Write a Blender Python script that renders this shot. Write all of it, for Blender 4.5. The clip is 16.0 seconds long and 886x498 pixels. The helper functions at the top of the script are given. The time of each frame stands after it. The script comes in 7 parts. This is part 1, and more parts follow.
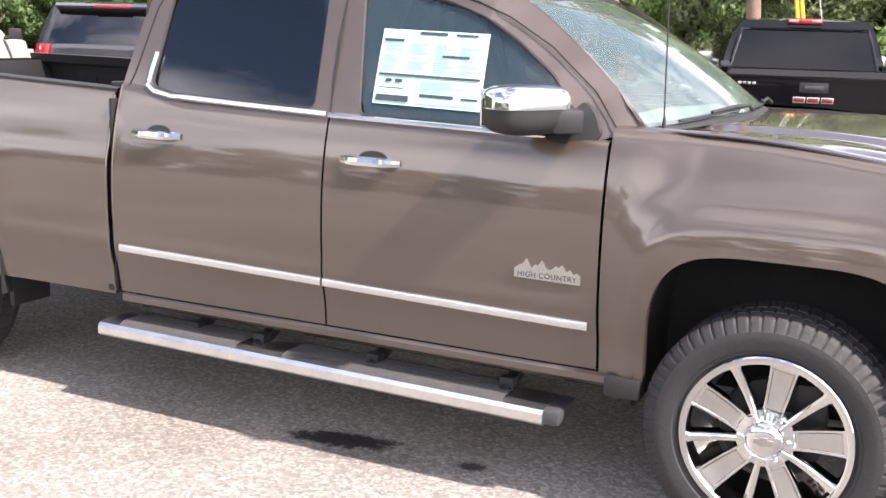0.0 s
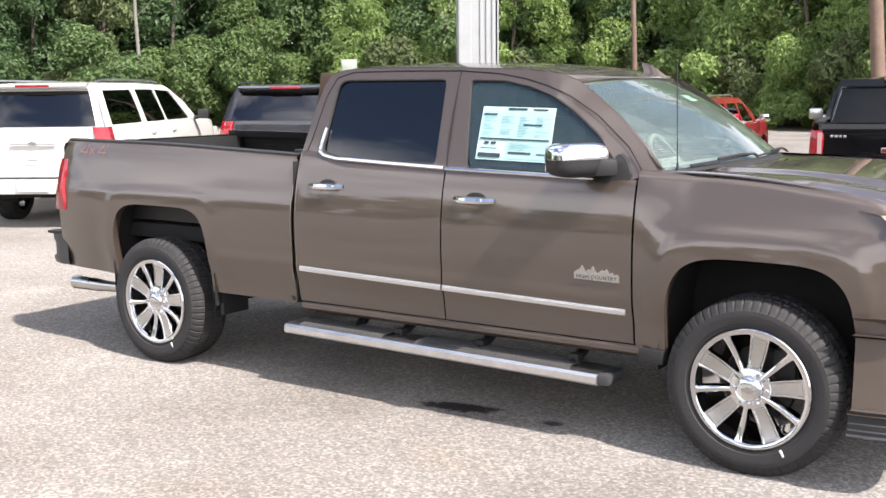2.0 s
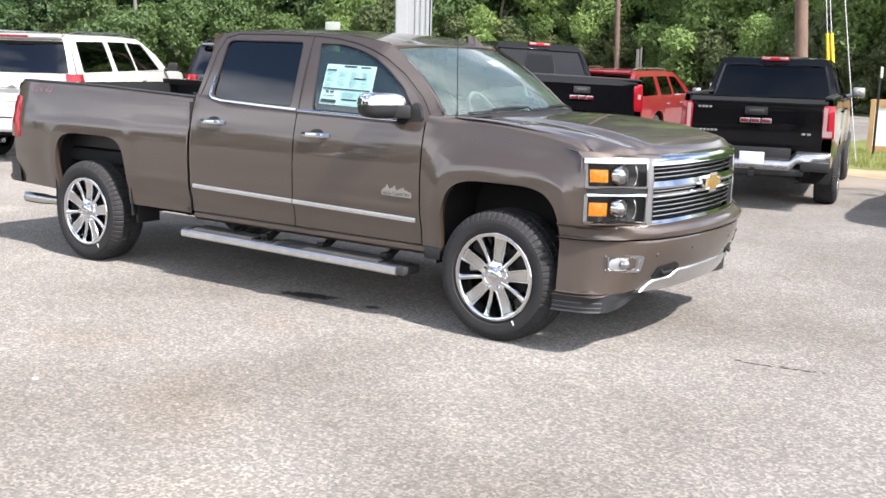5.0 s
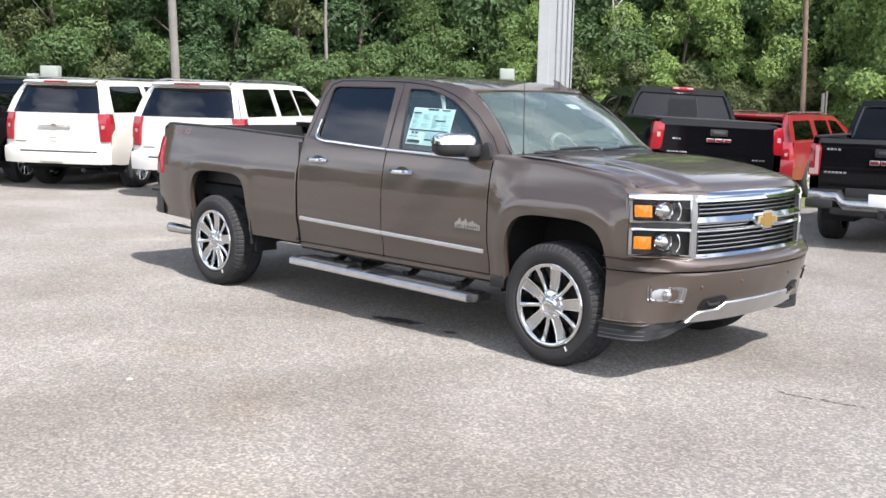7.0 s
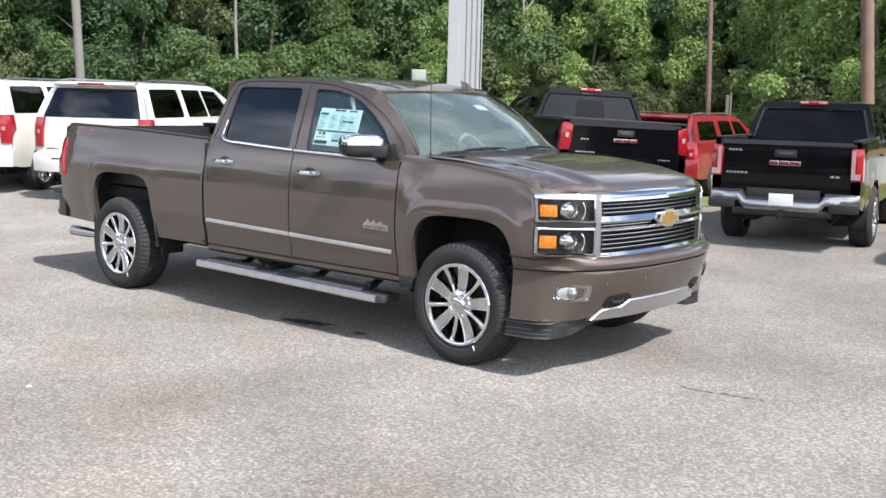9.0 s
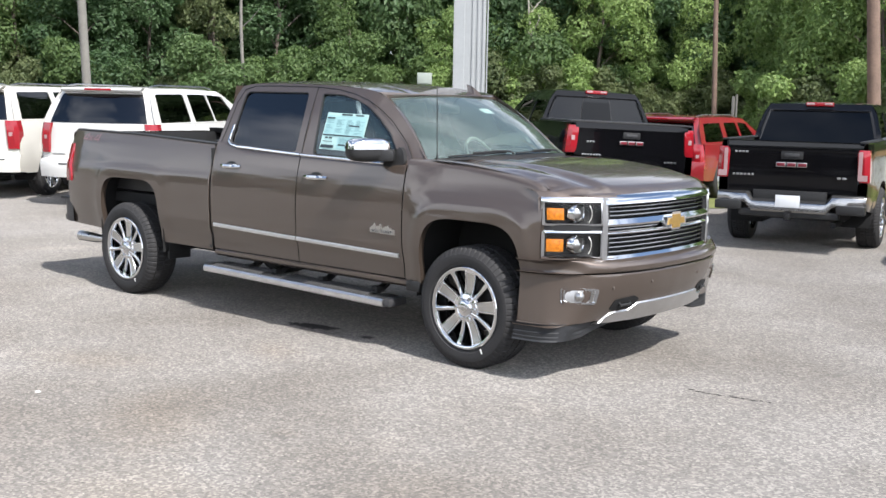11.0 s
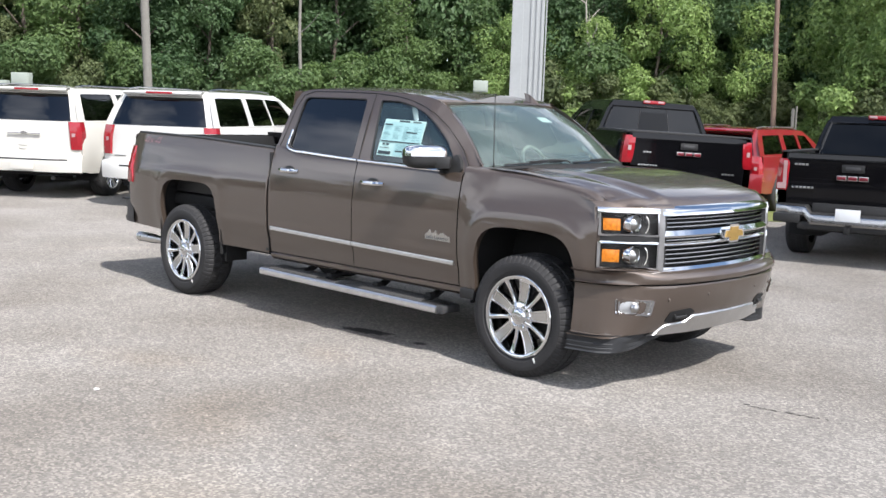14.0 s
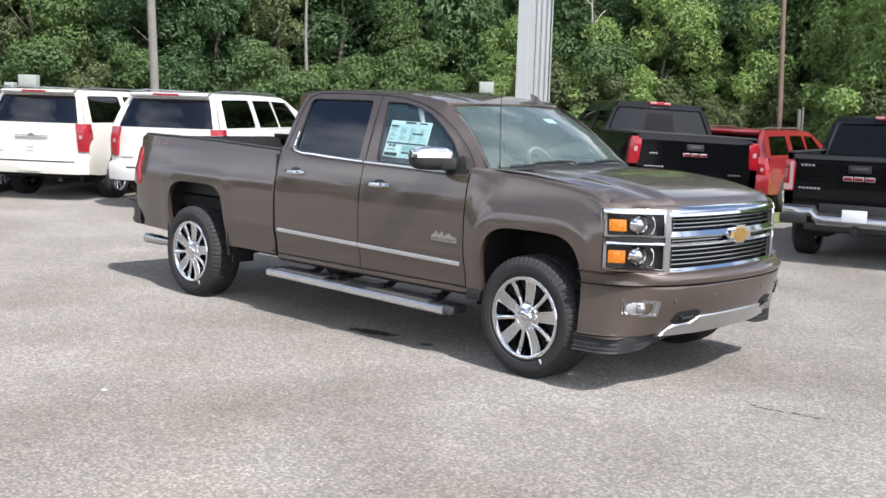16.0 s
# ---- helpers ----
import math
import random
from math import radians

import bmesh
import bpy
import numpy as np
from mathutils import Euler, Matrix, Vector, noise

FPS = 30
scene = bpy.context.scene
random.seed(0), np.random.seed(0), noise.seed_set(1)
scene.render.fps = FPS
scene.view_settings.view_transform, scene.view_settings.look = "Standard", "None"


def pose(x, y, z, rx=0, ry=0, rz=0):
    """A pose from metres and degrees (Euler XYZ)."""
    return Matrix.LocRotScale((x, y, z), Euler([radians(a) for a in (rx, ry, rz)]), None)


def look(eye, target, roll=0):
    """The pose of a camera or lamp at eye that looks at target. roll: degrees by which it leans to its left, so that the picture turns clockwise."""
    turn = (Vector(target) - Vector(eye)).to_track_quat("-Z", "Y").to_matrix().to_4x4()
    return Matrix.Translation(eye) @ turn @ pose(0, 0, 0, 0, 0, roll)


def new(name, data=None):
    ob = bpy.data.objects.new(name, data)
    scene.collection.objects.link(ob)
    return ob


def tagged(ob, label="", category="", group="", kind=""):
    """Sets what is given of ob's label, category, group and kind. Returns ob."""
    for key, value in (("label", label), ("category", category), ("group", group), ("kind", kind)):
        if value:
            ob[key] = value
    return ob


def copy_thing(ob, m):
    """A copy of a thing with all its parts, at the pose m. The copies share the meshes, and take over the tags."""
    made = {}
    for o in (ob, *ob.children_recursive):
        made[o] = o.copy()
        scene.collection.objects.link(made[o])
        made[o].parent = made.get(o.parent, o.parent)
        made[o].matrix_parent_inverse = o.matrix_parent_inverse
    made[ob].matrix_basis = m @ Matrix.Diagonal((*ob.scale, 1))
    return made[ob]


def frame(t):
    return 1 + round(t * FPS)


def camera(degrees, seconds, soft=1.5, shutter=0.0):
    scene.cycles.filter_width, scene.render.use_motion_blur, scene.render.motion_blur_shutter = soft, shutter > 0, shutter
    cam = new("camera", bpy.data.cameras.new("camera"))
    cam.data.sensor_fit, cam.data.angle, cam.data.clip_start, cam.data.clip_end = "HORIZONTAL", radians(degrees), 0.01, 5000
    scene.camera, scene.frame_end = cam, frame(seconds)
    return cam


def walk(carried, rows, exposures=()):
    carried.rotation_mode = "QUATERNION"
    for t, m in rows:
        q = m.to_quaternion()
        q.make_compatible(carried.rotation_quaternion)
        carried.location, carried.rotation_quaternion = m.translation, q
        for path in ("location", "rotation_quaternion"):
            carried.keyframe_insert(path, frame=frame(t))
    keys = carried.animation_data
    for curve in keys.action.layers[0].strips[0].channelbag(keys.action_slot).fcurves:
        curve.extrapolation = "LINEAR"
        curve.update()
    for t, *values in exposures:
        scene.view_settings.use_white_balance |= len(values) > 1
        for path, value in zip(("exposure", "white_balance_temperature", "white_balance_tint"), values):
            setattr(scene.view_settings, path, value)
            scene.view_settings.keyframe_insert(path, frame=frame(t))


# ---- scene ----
cam = camera(44.1, 16.0)
PATH = [
    (0, (0.523, -4.377, 1.659), (-0.343, -2.619, 1.257), 1.5),
    (0.5, (0.712, -4.745, 1.661), (-0.099, -2.961, 1.263), 0.7),
    (1, (1.06, -4.965, 1.697), (0.115, -3.244, 1.316), -0.5),
    (1.5, (1.195, -5.429, 1.723), (0.23, -3.706, 1.404), 1.2),
    (2, (1.563, -5.63, 1.729), (0.439, -4.001, 1.44), -0.6),
    (2.5, (1.938, -5.817, 1.656), (0.835, -4.176, 1.355), 1.9),
    (3, (2.252, -6.081, 1.662), (1.275, -4.363, 1.354), 2.0),
    (3.5, (2.63, -6.14, 1.706), (1.673, -4.421, 1.347), 2.4),
    (4, (2.959, -6.32, 1.719), (1.86, -4.683, 1.378), 0.9),
    (4.2, (3.054, -6.406, 1.72), (1.949, -4.776, 1.371), 1.3),
    (6.3, (4.184, -6.573, 1.718), (2.969, -5.01, 1.428), 0.8),
    (6.5, (4.289, -6.513, 1.708), (3.018, -4.993, 1.439), 1.2),
    (7, (4.435, -6.43, 1.726), (3.037, -5.027, 1.449), 1.3),
    (7.5, (4.467, -6.418, 1.721), (3.05, -5.037, 1.435), 0.9),
    (8, (4.471, -6.401, 1.727), (3.122, -4.953, 1.435), 1.4),
    (8.5, (4.473, -6.392, 1.726), (3.176, -4.894, 1.455), 1.1),
    (9, (4.475, -6.408, 1.727), (3.191, -4.899, 1.455), 1.4),
    (9.5, (4.476, -6.41, 1.729), (3.184, -4.907, 1.462), 1.0),
    (9.7, (4.47, -6.425, 1.733), (3.165, -4.934, 1.46), 0.9),
    (12, (4.478, -6.408, 1.733), (3.192, -4.898, 1.471), 1.2),
    (12.5, (4.472, -6.41, 1.736), (3.181, -4.906, 1.472), 1.4),
    (13, (4.47, -6.428, 1.73), (3.146, -4.953, 1.46), 1.5),
    (13.5, (4.464, -6.427, 1.734), (3.099, -4.989, 1.473), 1.8),
    (14, (4.466, -6.432, 1.734), (3.101, -4.993, 1.478), 1.9),
    (14.5, (4.472, -6.436, 1.734), (3.101, -5.0, 1.488), 1.8),
    (15, (4.471, -6.436, 1.735), (3.1, -5.001, 1.49), 1.8),
    (15.5, (4.473, -6.438, 1.733), (3.099, -5.006, 1.484), 1.7),
    (16, (4.475, -6.443, 1.734), (3.101, -5.011, 1.48), 1.8),
]
EXPOSURES = ((0, 1.33, 6650, 20), (0.5, 1.13, 6750, 20), (1, 1.07, 6700, 19), (2, 0.93, 6550, 16), (3, 0.88, 6500, 15), (4, 0.86, 6400, 14), (6.5, 0.64, 6250, 14), (8, 0.55, 6200, 13), (9, 0.49, 6170, 12), (12, 0.46, 6170, 12), (16, 0.43, 6170, 13))
walk(cam, [(t, look(eye, target, roll)) for t, eye, target, roll in PATH], EXPOSURES)

# ---- light ----
SUN = Vector((0.83, -0.19, 1.0)).normalized()
world = bpy.data.worlds.new("sky")
scene.world = world
world.use_nodes = True
wn, wl = world.node_tree.nodes, world.node_tree.links
wn.clear()
w_out, w_bg = wn.new("ShaderNodeOutputWorld"), wn.new("ShaderNodeBackground")
w_sky = wn.new("ShaderNodeTexSky")
w_sky.sky_type, w_sky.sun_disc = "NISHITA", False
w_sky.sun_elevation, w_sky.sun_rotation = math.asin(SUN.z), math.atan2(SUN.x, SUN.y)
w_sky.air_density, w_sky.dust_density = 1.0, 1.2
w_co, w_map = wn.new("ShaderNodeTexCoord"), wn.new("ShaderNodeMapping")
w_map.inputs["Scale"].default_value = (1.0, 1.0, 1.9)
w_map.inputs["Rotation"].default_value = (0, 0, radians(47))
w_no, w_ra, w_mix = wn.new("ShaderNodeTexNoise"), wn.new("ShaderNodeValToRGB"), wn.new("ShaderNodeMix")
w_no.inputs["Scale"].default_value, w_no.inputs["Detail"].default_value, w_no.inputs["Roughness"].default_value = 2.2, 9.0, 0.55
w_ra.color_ramp.elements[0].position, w_ra.color_ramp.elements[1].position = 0.42, 0.68
w_mix.data_type = "RGBA"
w_mix.inputs[7].default_value = (12.5, 12.8, 13.2, 1)
wl.new(w_co.outputs["Generated"], w_map.inputs[0]), wl.new(w_map.outputs[0], w_no.inputs["Vector"])
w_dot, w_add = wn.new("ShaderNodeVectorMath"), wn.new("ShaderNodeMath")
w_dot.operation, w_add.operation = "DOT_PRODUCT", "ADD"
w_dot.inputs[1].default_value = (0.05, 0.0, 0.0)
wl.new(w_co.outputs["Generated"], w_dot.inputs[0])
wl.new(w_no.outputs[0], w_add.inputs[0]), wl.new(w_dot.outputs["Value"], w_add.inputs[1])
w_sep, w_low, w_sum = wn.new("ShaderNodeSeparateXYZ"), wn.new("ShaderNodeMapRange"), wn.new("ShaderNodeMath")
w_low.inputs[1].default_value, w_low.inputs[2].default_value, w_low.inputs[3].default_value, w_low.inputs[4].default_value = 0.22, 0.48, 0.13, -0.02
w_sum.operation = "ADD"
wl.new(w_co.outputs["Generated"], w_sep.inputs[0]), wl.new(w_sep.outputs["Z"], w_low.inputs[0])
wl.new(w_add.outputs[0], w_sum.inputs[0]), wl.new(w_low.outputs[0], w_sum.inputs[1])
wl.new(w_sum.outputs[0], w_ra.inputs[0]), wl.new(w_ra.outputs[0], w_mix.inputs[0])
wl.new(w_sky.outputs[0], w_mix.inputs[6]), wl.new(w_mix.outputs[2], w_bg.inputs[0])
w_bg.inputs[1].default_value = 0.110
wl.new(w_bg.outputs[0], w_out.inputs[0])
sun = new("sun", bpy.data.lights.new("sun", "SUN"))
sun.data.energy, sun.data.angle, sun.data.color = 4.5, radians(1.5), (1.0, 0.955, 0.88)
sun.matrix_world = look(SUN * 40, (0, 0, 0))


# ---- materials ----
def material(name, base, rough=0.5, metal=0.0, coat=0.0, vary=0.12, scale=4.0, fine=60.0, bump=0.0, bump_scale=120.0, spec=0.5, alt=None, hue_random=0.0, coat_rough=0.03):
    """A surface with colour variation at two scales and a fine relief."""
    m = bpy.data.materials.new(name)
    m.use_nodes = True
    n, l = m.node_tree.nodes, m.node_tree.links
    b = n["Principled BSDF"]
    co = n.new("ShaderNodeTexCoord")
    big, small = n.new("ShaderNodeTexNoise"), n.new("ShaderNodeTexNoise")
    big.inputs["Scale"].default_value, small.inputs["Scale"].default_value = scale, fine
    big.inputs["Detail"].default_value = small.inputs["Detail"].default_value = 5.0
    l.new(co.outputs["Object"], big.inputs["Vector"]), l.new(co.outputs["Object"], small.inputs["Vector"])
    mixv = n.new("ShaderNodeMix")
    mixv.inputs[0].default_value = 0.4
    l.new(big.outputs[0], mixv.inputs[2]), l.new(small.outputs[0], mixv.inputs[3])
    ramp = n.new("ShaderNodeValToRGB")
    ramp.color_ramp.elements[0].position, ramp.color_ramp.elements[1].position = 0.3, 0.7
    low = [c * (1 - vary) for c in base] if alt is None else alt
    ramp.color_ramp.elements[0].color = (*low, 1)
    ramp.color_ramp.elements[1].color = (*[min(1, c * (1 + vary)) for c in base], 1)
    l.new(mixv.outputs[0], ramp.inputs[0])
    last = ramp.outputs[0]
    if hue_random:
        info, hsv = n.new("ShaderNodeObjectInfo"), n.new("ShaderNodeHueSaturation")
        ma = n.new("ShaderNodeMapRange")
        ma.inputs[3].default_value, ma.inputs[4].default_value = 1 - hue_random, 1 + hue_random
        l.new(info.outputs["Random"], ma.inputs[0]), l.new(ma.outputs[0], hsv.inputs["Value"]), l.new(last, hsv.inputs["Color"])
        last = hsv.outputs[0]
    l.new(last, b.inputs["Base Color"])
    b.inputs["Roughness"].default_value, b.inputs["Metallic"].default_value = rough, metal
    b.inputs["Coat Weight"].default_value, b.inputs["Coat Roughness"].default_value = coat, coat_rough
    b.inputs["Specular IOR Level"].default_value = spec
    rr = n.new("ShaderNodeMapRange")
    rr.inputs[3].default_value, rr.inputs[4].default_value = rough * 0.85, min(1.0, rough * 1.18)
    l.new(big.outputs[0], rr.inputs[0]), l.new(rr.outputs[0], b.inputs["Roughness"])
    if bump:
        bn, tex = n.new("ShaderNodeBump"), n.new("ShaderNodeTexNoise")
        tex.inputs["Scale"].default_value, tex.inputs["Detail"].default_value = bump_scale, 4.0
        bn.inputs["Strength"].default_value, bn.inputs["Distance"].default_value = bump, 0.01
        l.new(co.outputs["Object"], tex.inputs["Vector"]), l.new(tex.outputs[0], bn.inputs["Height"]), l.new(bn.outputs[0], b.inputs["Normal"])
    return m


def glass(name, tint, gloss=1.0, ior=1.85, haze=None):
    """A thin tinted pane: it lets the tinted light through and mirrors by Fresnel."""
    m = bpy.data.materials.new(name)
    m.use_nodes = True
    n, l = m.node_tree.nodes, m.node_tree.links
    n.clear()
    out, mix = n.new("ShaderNodeOutputMaterial"), n.new("ShaderNodeMixShader")
    tr, gl, fr = n.new("ShaderNodeBsdfTransparent"), n.new("ShaderNodeBsdfGlossy"), n.new("ShaderNodeFresnel")
    tr.inputs[0].default_value, gl.inputs[0].default_value, gl.inputs["Roughness"].default_value = (*tint, 1), (gloss, gloss, gloss, 1), 0.012
    fr.inputs[0].default_value = ior
    clear = tr.outputs[0]
    if haze:
        # a pale diffuse veil that paints sky haze onto the pane: its share and colour
        du, mf, no, rg = n.new("ShaderNodeBsdfDiffuse"), n.new("ShaderNodeMixShader"), n.new("ShaderNodeTexNoise"), n.new("ShaderNodeMapRange")
        du.inputs[0].default_value = (*haze[1], 1)
        no.inputs["Scale"].default_value, no.inputs["Detail"].default_value = 2.5, 5.0
        rg.inputs[3].default_value, rg.inputs[4].default_value = haze[0] * 0.75, haze[0] * 1.25
        l.new(no.outputs[0], rg.inputs[0]), l.new(rg.outputs[0], mf.inputs[0]), l.new(tr.outputs[0], mf.inputs[1]), l.new(du.outputs[0], mf.inputs[2])
        clear = mf.outputs[0]
    l.new(fr.outputs[0], mix.inputs[0]), l.new(clear, mix.inputs[1]), l.new(gl.outputs[0], mix.inputs[2]), l.new(mix.outputs[0], out.inputs[0])
    return m


def flakes(name, base, metal=0.55, rough=0.32):
    """Metallic car paint: flakes under a clear coat, a little dust."""
    m = material(name, base, rough, metal, coat=1.0, vary=0.05, scale=1.5, fine=900.0, coat_rough=0.045)
    n, l = m.node_tree.nodes, m.node_tree.links
    b = n["Principled BSDF"]
    co = n.new("ShaderNodeTexCoord")
    b.inputs["Coat IOR"].default_value = 1.72
    vor, bn = n.new("ShaderNodeTexVoronoi"), n.new("ShaderNodeBump")
    vor.inputs["Scale"].default_value = 1400.0
    bn.inputs["Strength"].default_value, bn.inputs["Distance"].default_value = 0.05, 0.001
    l.new(co.outputs["Object"], vor.inputs["Vector"]), l.new(vor.outputs["Distance"], bn.inputs["Height"]), l.new(bn.outputs[0], b.inputs["Normal"])
    return m


PAINT = flakes("brown_metallic_paint", (0.104, 0.078, 0.061), 0.42, 0.43)
BLACK_PAINT = material("black_paint", (0.004, 0.004, 0.005), 0.12, coat=0.35, vary=0.2, scale=2, spec=0.25)
WHITE_PAINT = material("white_paint", (0.74, 0.73, 0.69), 0.3, coat=1.0, vary=0.02, scale=2)
PEARL_PAINT = material("pearl_white_paint", (0.74, 0.715, 0.645), 0.3, coat=1.0, vary=0.02, scale=2)
NAVY_PAINT = material("dark_grey_paint", (0.022, 0.024, 0.030), 0.25, coat=1.0, vary=0.1, scale=2)
RED_PAINT = material("red_paint", (0.26, 0.013, 0.020), 0.3, coat=1.0, vary=0.06, scale=2)
SILVER_PAINT = material("silver_paint", (0.56, 0.58, 0.56), 0.3, metal=0.3, coat=1.0, vary=0.04, scale=2)
CHROME = material("chrome", (0.86, 0.87, 0.88), 0.07, metal=1.0, vary=0.04, scale=8)
SATIN = material("satin_chrome", (0.62, 0.61, 0.59), 0.28, metal=1.0, vary=0.06, scale=10)
SLAT = material("grille_slat", (0.30, 0.30, 0.30), 0.25, metal=1.0, vary=0.06, scale=10)
MACHINED = material("machined_aluminium", (0.68, 0.68, 0.67), 0.3, metal=1.0, vary=0.06, scale=20)
STRIP_METAL = material("polished_strip_metal", (0.80, 0.80, 0.80), 0.36, metal=1.0, vary=0.08, scale=10)
BRUSHED = material("polished_bumper_steel", (0.46, 0.46, 0.46), 0.22, metal=1.0, vary=0.08, scale=10)
STEEL = material("polished_step_steel", (0.84, 0.83, 0.82), 0.34, metal=1.0, vary=0.1, scale=9)
RUBBER = material("tyre_rubber", (0.031, 0.030, 0.030), 0.72, vary=0.2, scale=9, bump=0.15, bump_scale=90)
PLASTIC = material("black_plastic", (0.020, 0.020, 0.020), 0.5, vary=0.15, scale=20, bump=0.1, bump_scale=300)
DAM_PLASTIC = material("grey_dam_plastic", (0.026, 0.027, 0.029), 0.55, vary=0.12, scale=12)
LAMP_GREY = material("grey_lamp_column", (0.50, 0.49, 0.48), 0.36, metal=1.0, vary=0.05, scale=10)
PAD = material("step_pad_rubber", (0.062, 0.060, 0.058), 0.75, vary=0.25, scale=14, bump=0.3, bump_scale=120)
GREY_PLASTIC = material("grey_plastic", (0.055, 0.055, 0.057), 0.45, vary=0.12, scale=12)
DARK = material("dark_underbody", (0.010, 0.010, 0.010), 0.8, vary=0.4, scale=6)
BRAKE = material("brake_iron", (0.05, 0.048, 0.046), 0.55, metal=0.6, vary=0.2, scale=20)
TAN = material("interior_cloth", (0.13, 0.12, 0.11), 0.8, vary=0.12, scale=15, bump=0.2)
DASH = material("dashboard_vinyl", (0.30, 0.30, 0.28), 0.6, vary=0.1, scale=15)
RED_LENS = material("red_lens", (0.33, 0.010, 0.018), 0.18, coat=1.0, vary=0.12, scale=30)
PALE_LENS = material("pale_lens", (0.44, 0.29, 0.29), 0.15, coat=1.0, vary=0.08, scale=30)
AMBER = material("amber_lens", (0.86, 0.25, 0.012), 0.3, coat=0.5, vary=0.5, scale=45, fine=140)
GOLD = material("gold_emblem", (0.62, 0.40, 0.13), 0.32, metal=0.85, vary=0.08, scale=40)
TINT = glass("dark_tinted_glass", (0.018, 0.02, 0.024), 1.0, 1.85)
TINT2 = glass("privacy_glass", (0.012, 0.013, 0.015), 0.8, 1.5)
BACK = glass("rear_cab_glass", (0.018, 0.02, 0.022), 1.0, 1.55)
CLEAR = glass("side_glass", (0.22, 0.30, 0.31), 1.0, 1.75, (0.06, (0.42, 0.68, 0.74)))
SHIELD = glass("windscreen_glass", (0.66, 0.80, 0.74), 1.0, 1.75, (0.12, (0.60, 0.80, 0.73)))
LENS = glass("lamp_cover", (0.93, 0.93, 0.93), 1.0, 1.4)
PAPER = material("sticker_paper", (0.45, 0.66, 0.635), 0.6, vary=0.03, scale=20)
PAPER_BLUE = material("sticker_tint", (0.36, 0.60, 0.60), 0.6, vary=0.05, scale=20)
INK = material("ink", (0.035, 0.05, 0.06), 0.6, vary=0.2, scale=60)
RED_INK = material("red_graphic", (0.30, 0.15, 0.15), 0.5, vary=0.1, scale=40)
EMBLEM_RED = material("dark_red_enamel", (0.17, 0.012, 0.022), 0.3, coat=0.6, vary=0.1, scale=40)
WHITE_INK = material("white_mark", (0.75, 0.75, 0.70), 0.6, vary=0.05, scale=40)
PLATE = material("paper_plate", (0.75, 0.77, 0.78), 0.5, vary=0.03, scale=20)
GALV = material("painted_steel_post", (0.37, 0.385, 0.385), 0.5, metal=0.15, vary=0.08, scale=3, fine=20)
WOOD_POLE = material("weathered_pole_wood", (0.19, 0.13, 0.10), 0.85, vary=0.3, scale=3, fine=30, bump=0.5, bump_scale=40)
GREY_POLE = material("grey_pole_wood", (0.21, 0.20, 0.175), 0.85, vary=0.22, scale=3, fine=30, bump=0.5, bump_scale=40)
TIMBER = material("treated_timber", (0.42, 0.27, 0.13), 0.8, vary=0.2, scale=3, fine=30, bump=0.3, bump_scale=60)
BOARD = material("whitewashed_board", (0.80, 0.80, 0.78), 0.7, vary=0.08, scale=2, fine=20, bump=0.2)
YELLOW = material("yellow_guy_guard", (0.75, 0.50, 0.03), 0.4, vary=0.06, scale=8)
CABLE = material("steel_cable", (0.35, 0.35, 0.34), 0.5, metal=0.6, vary=0.1, scale=30)
BOXPAINT = material("pale_cabinet_paint", (0.36, 0.40, 0.35), 0.5, vary=0.06, scale=5)
BARK = material("bark", (0.13, 0.105, 0.085), 0.9, vary=0.35, scale=5, fine=30, bump=0.6, bump_scale=30)
PALE_BARK = material("dead_pale_bark", (0.42, 0.39, 0.34), 0.9, vary=0.25, scale=5, fine=30)


# ---- mesh helpers ----
def part(name, bm, mat, parent=None, label="", smooth=True, sharp=35):
    """Links a bmesh as one mesh object under a thing or a part."""
    bmesh.ops.recalc_face_normals(bm, faces=bm.faces)
    if smooth:
        for f in bm.faces:
            f.smooth = True
        for e in bm.edges:
            if len(e.link_faces) == 2 and e.calc_face_angle(0) > radians(sharp):
                e.smooth = False
    me = bpy.data.meshes.new(name)
    bm.to_mesh(me)
    bm.free()
    me.materials.append(mat)
    ob = new(name, me)
    if parent is not None:
        ob.parent = parent
    return tagged(ob, label)


def thing(name, label, category, m=None, group="", kind=""):
    ob = tagged(new(name), label, category, group, kind)
    ob.empty_display_size = 0.1
    if m is not None:
        ob.matrix_world = m
    return ob


def grid(bm, rows, closed=False):
    """Quads over rows of points."""
    vs = [[bm.verts.new(p) for p in row] for row in rows]
    n = len(vs[0])
    for a, b in zip(vs, vs[1:]):
        for i in range(n if closed else n - 1):
            j = (i + 1) % n
            bm.faces.new((a[i], a[j], b[j], b[i]))
    return vs


def box(bm, c, s, bevel=0.0, turn=None):
    """A box of size s round c, with bevelled edges."""
    m = Matrix.Translation(c) @ (turn.to_4x4() if turn is not None else Matrix()) @ Matrix.Diagonal((*s, 1))
    made = bmesh.ops.create_cube(bm, size=1.0, matrix=m)
    if bevel:
        edges = list({e for v in made["verts"] for e in v.link_edges})
        bmesh.ops.bevel(bm, geom=edges, offset=bevel, segments=2, affect="EDGES", profile=0.6)


def prism(bm, pts, a, b):
    """A solid between two copies of an outline; a and b map (u, v) to points."""
    top, low = [bm.verts.new(a(*p)) for p in pts], [bm.verts.new(b(*p)) for p in pts]
    bm.faces.new(top), bm.faces.new(low[::-1])
    for i in range(len(pts)):
        j = (i + 1) % len(pts)
        bm.faces.new((top[i], low[i], low[j], top[j]))


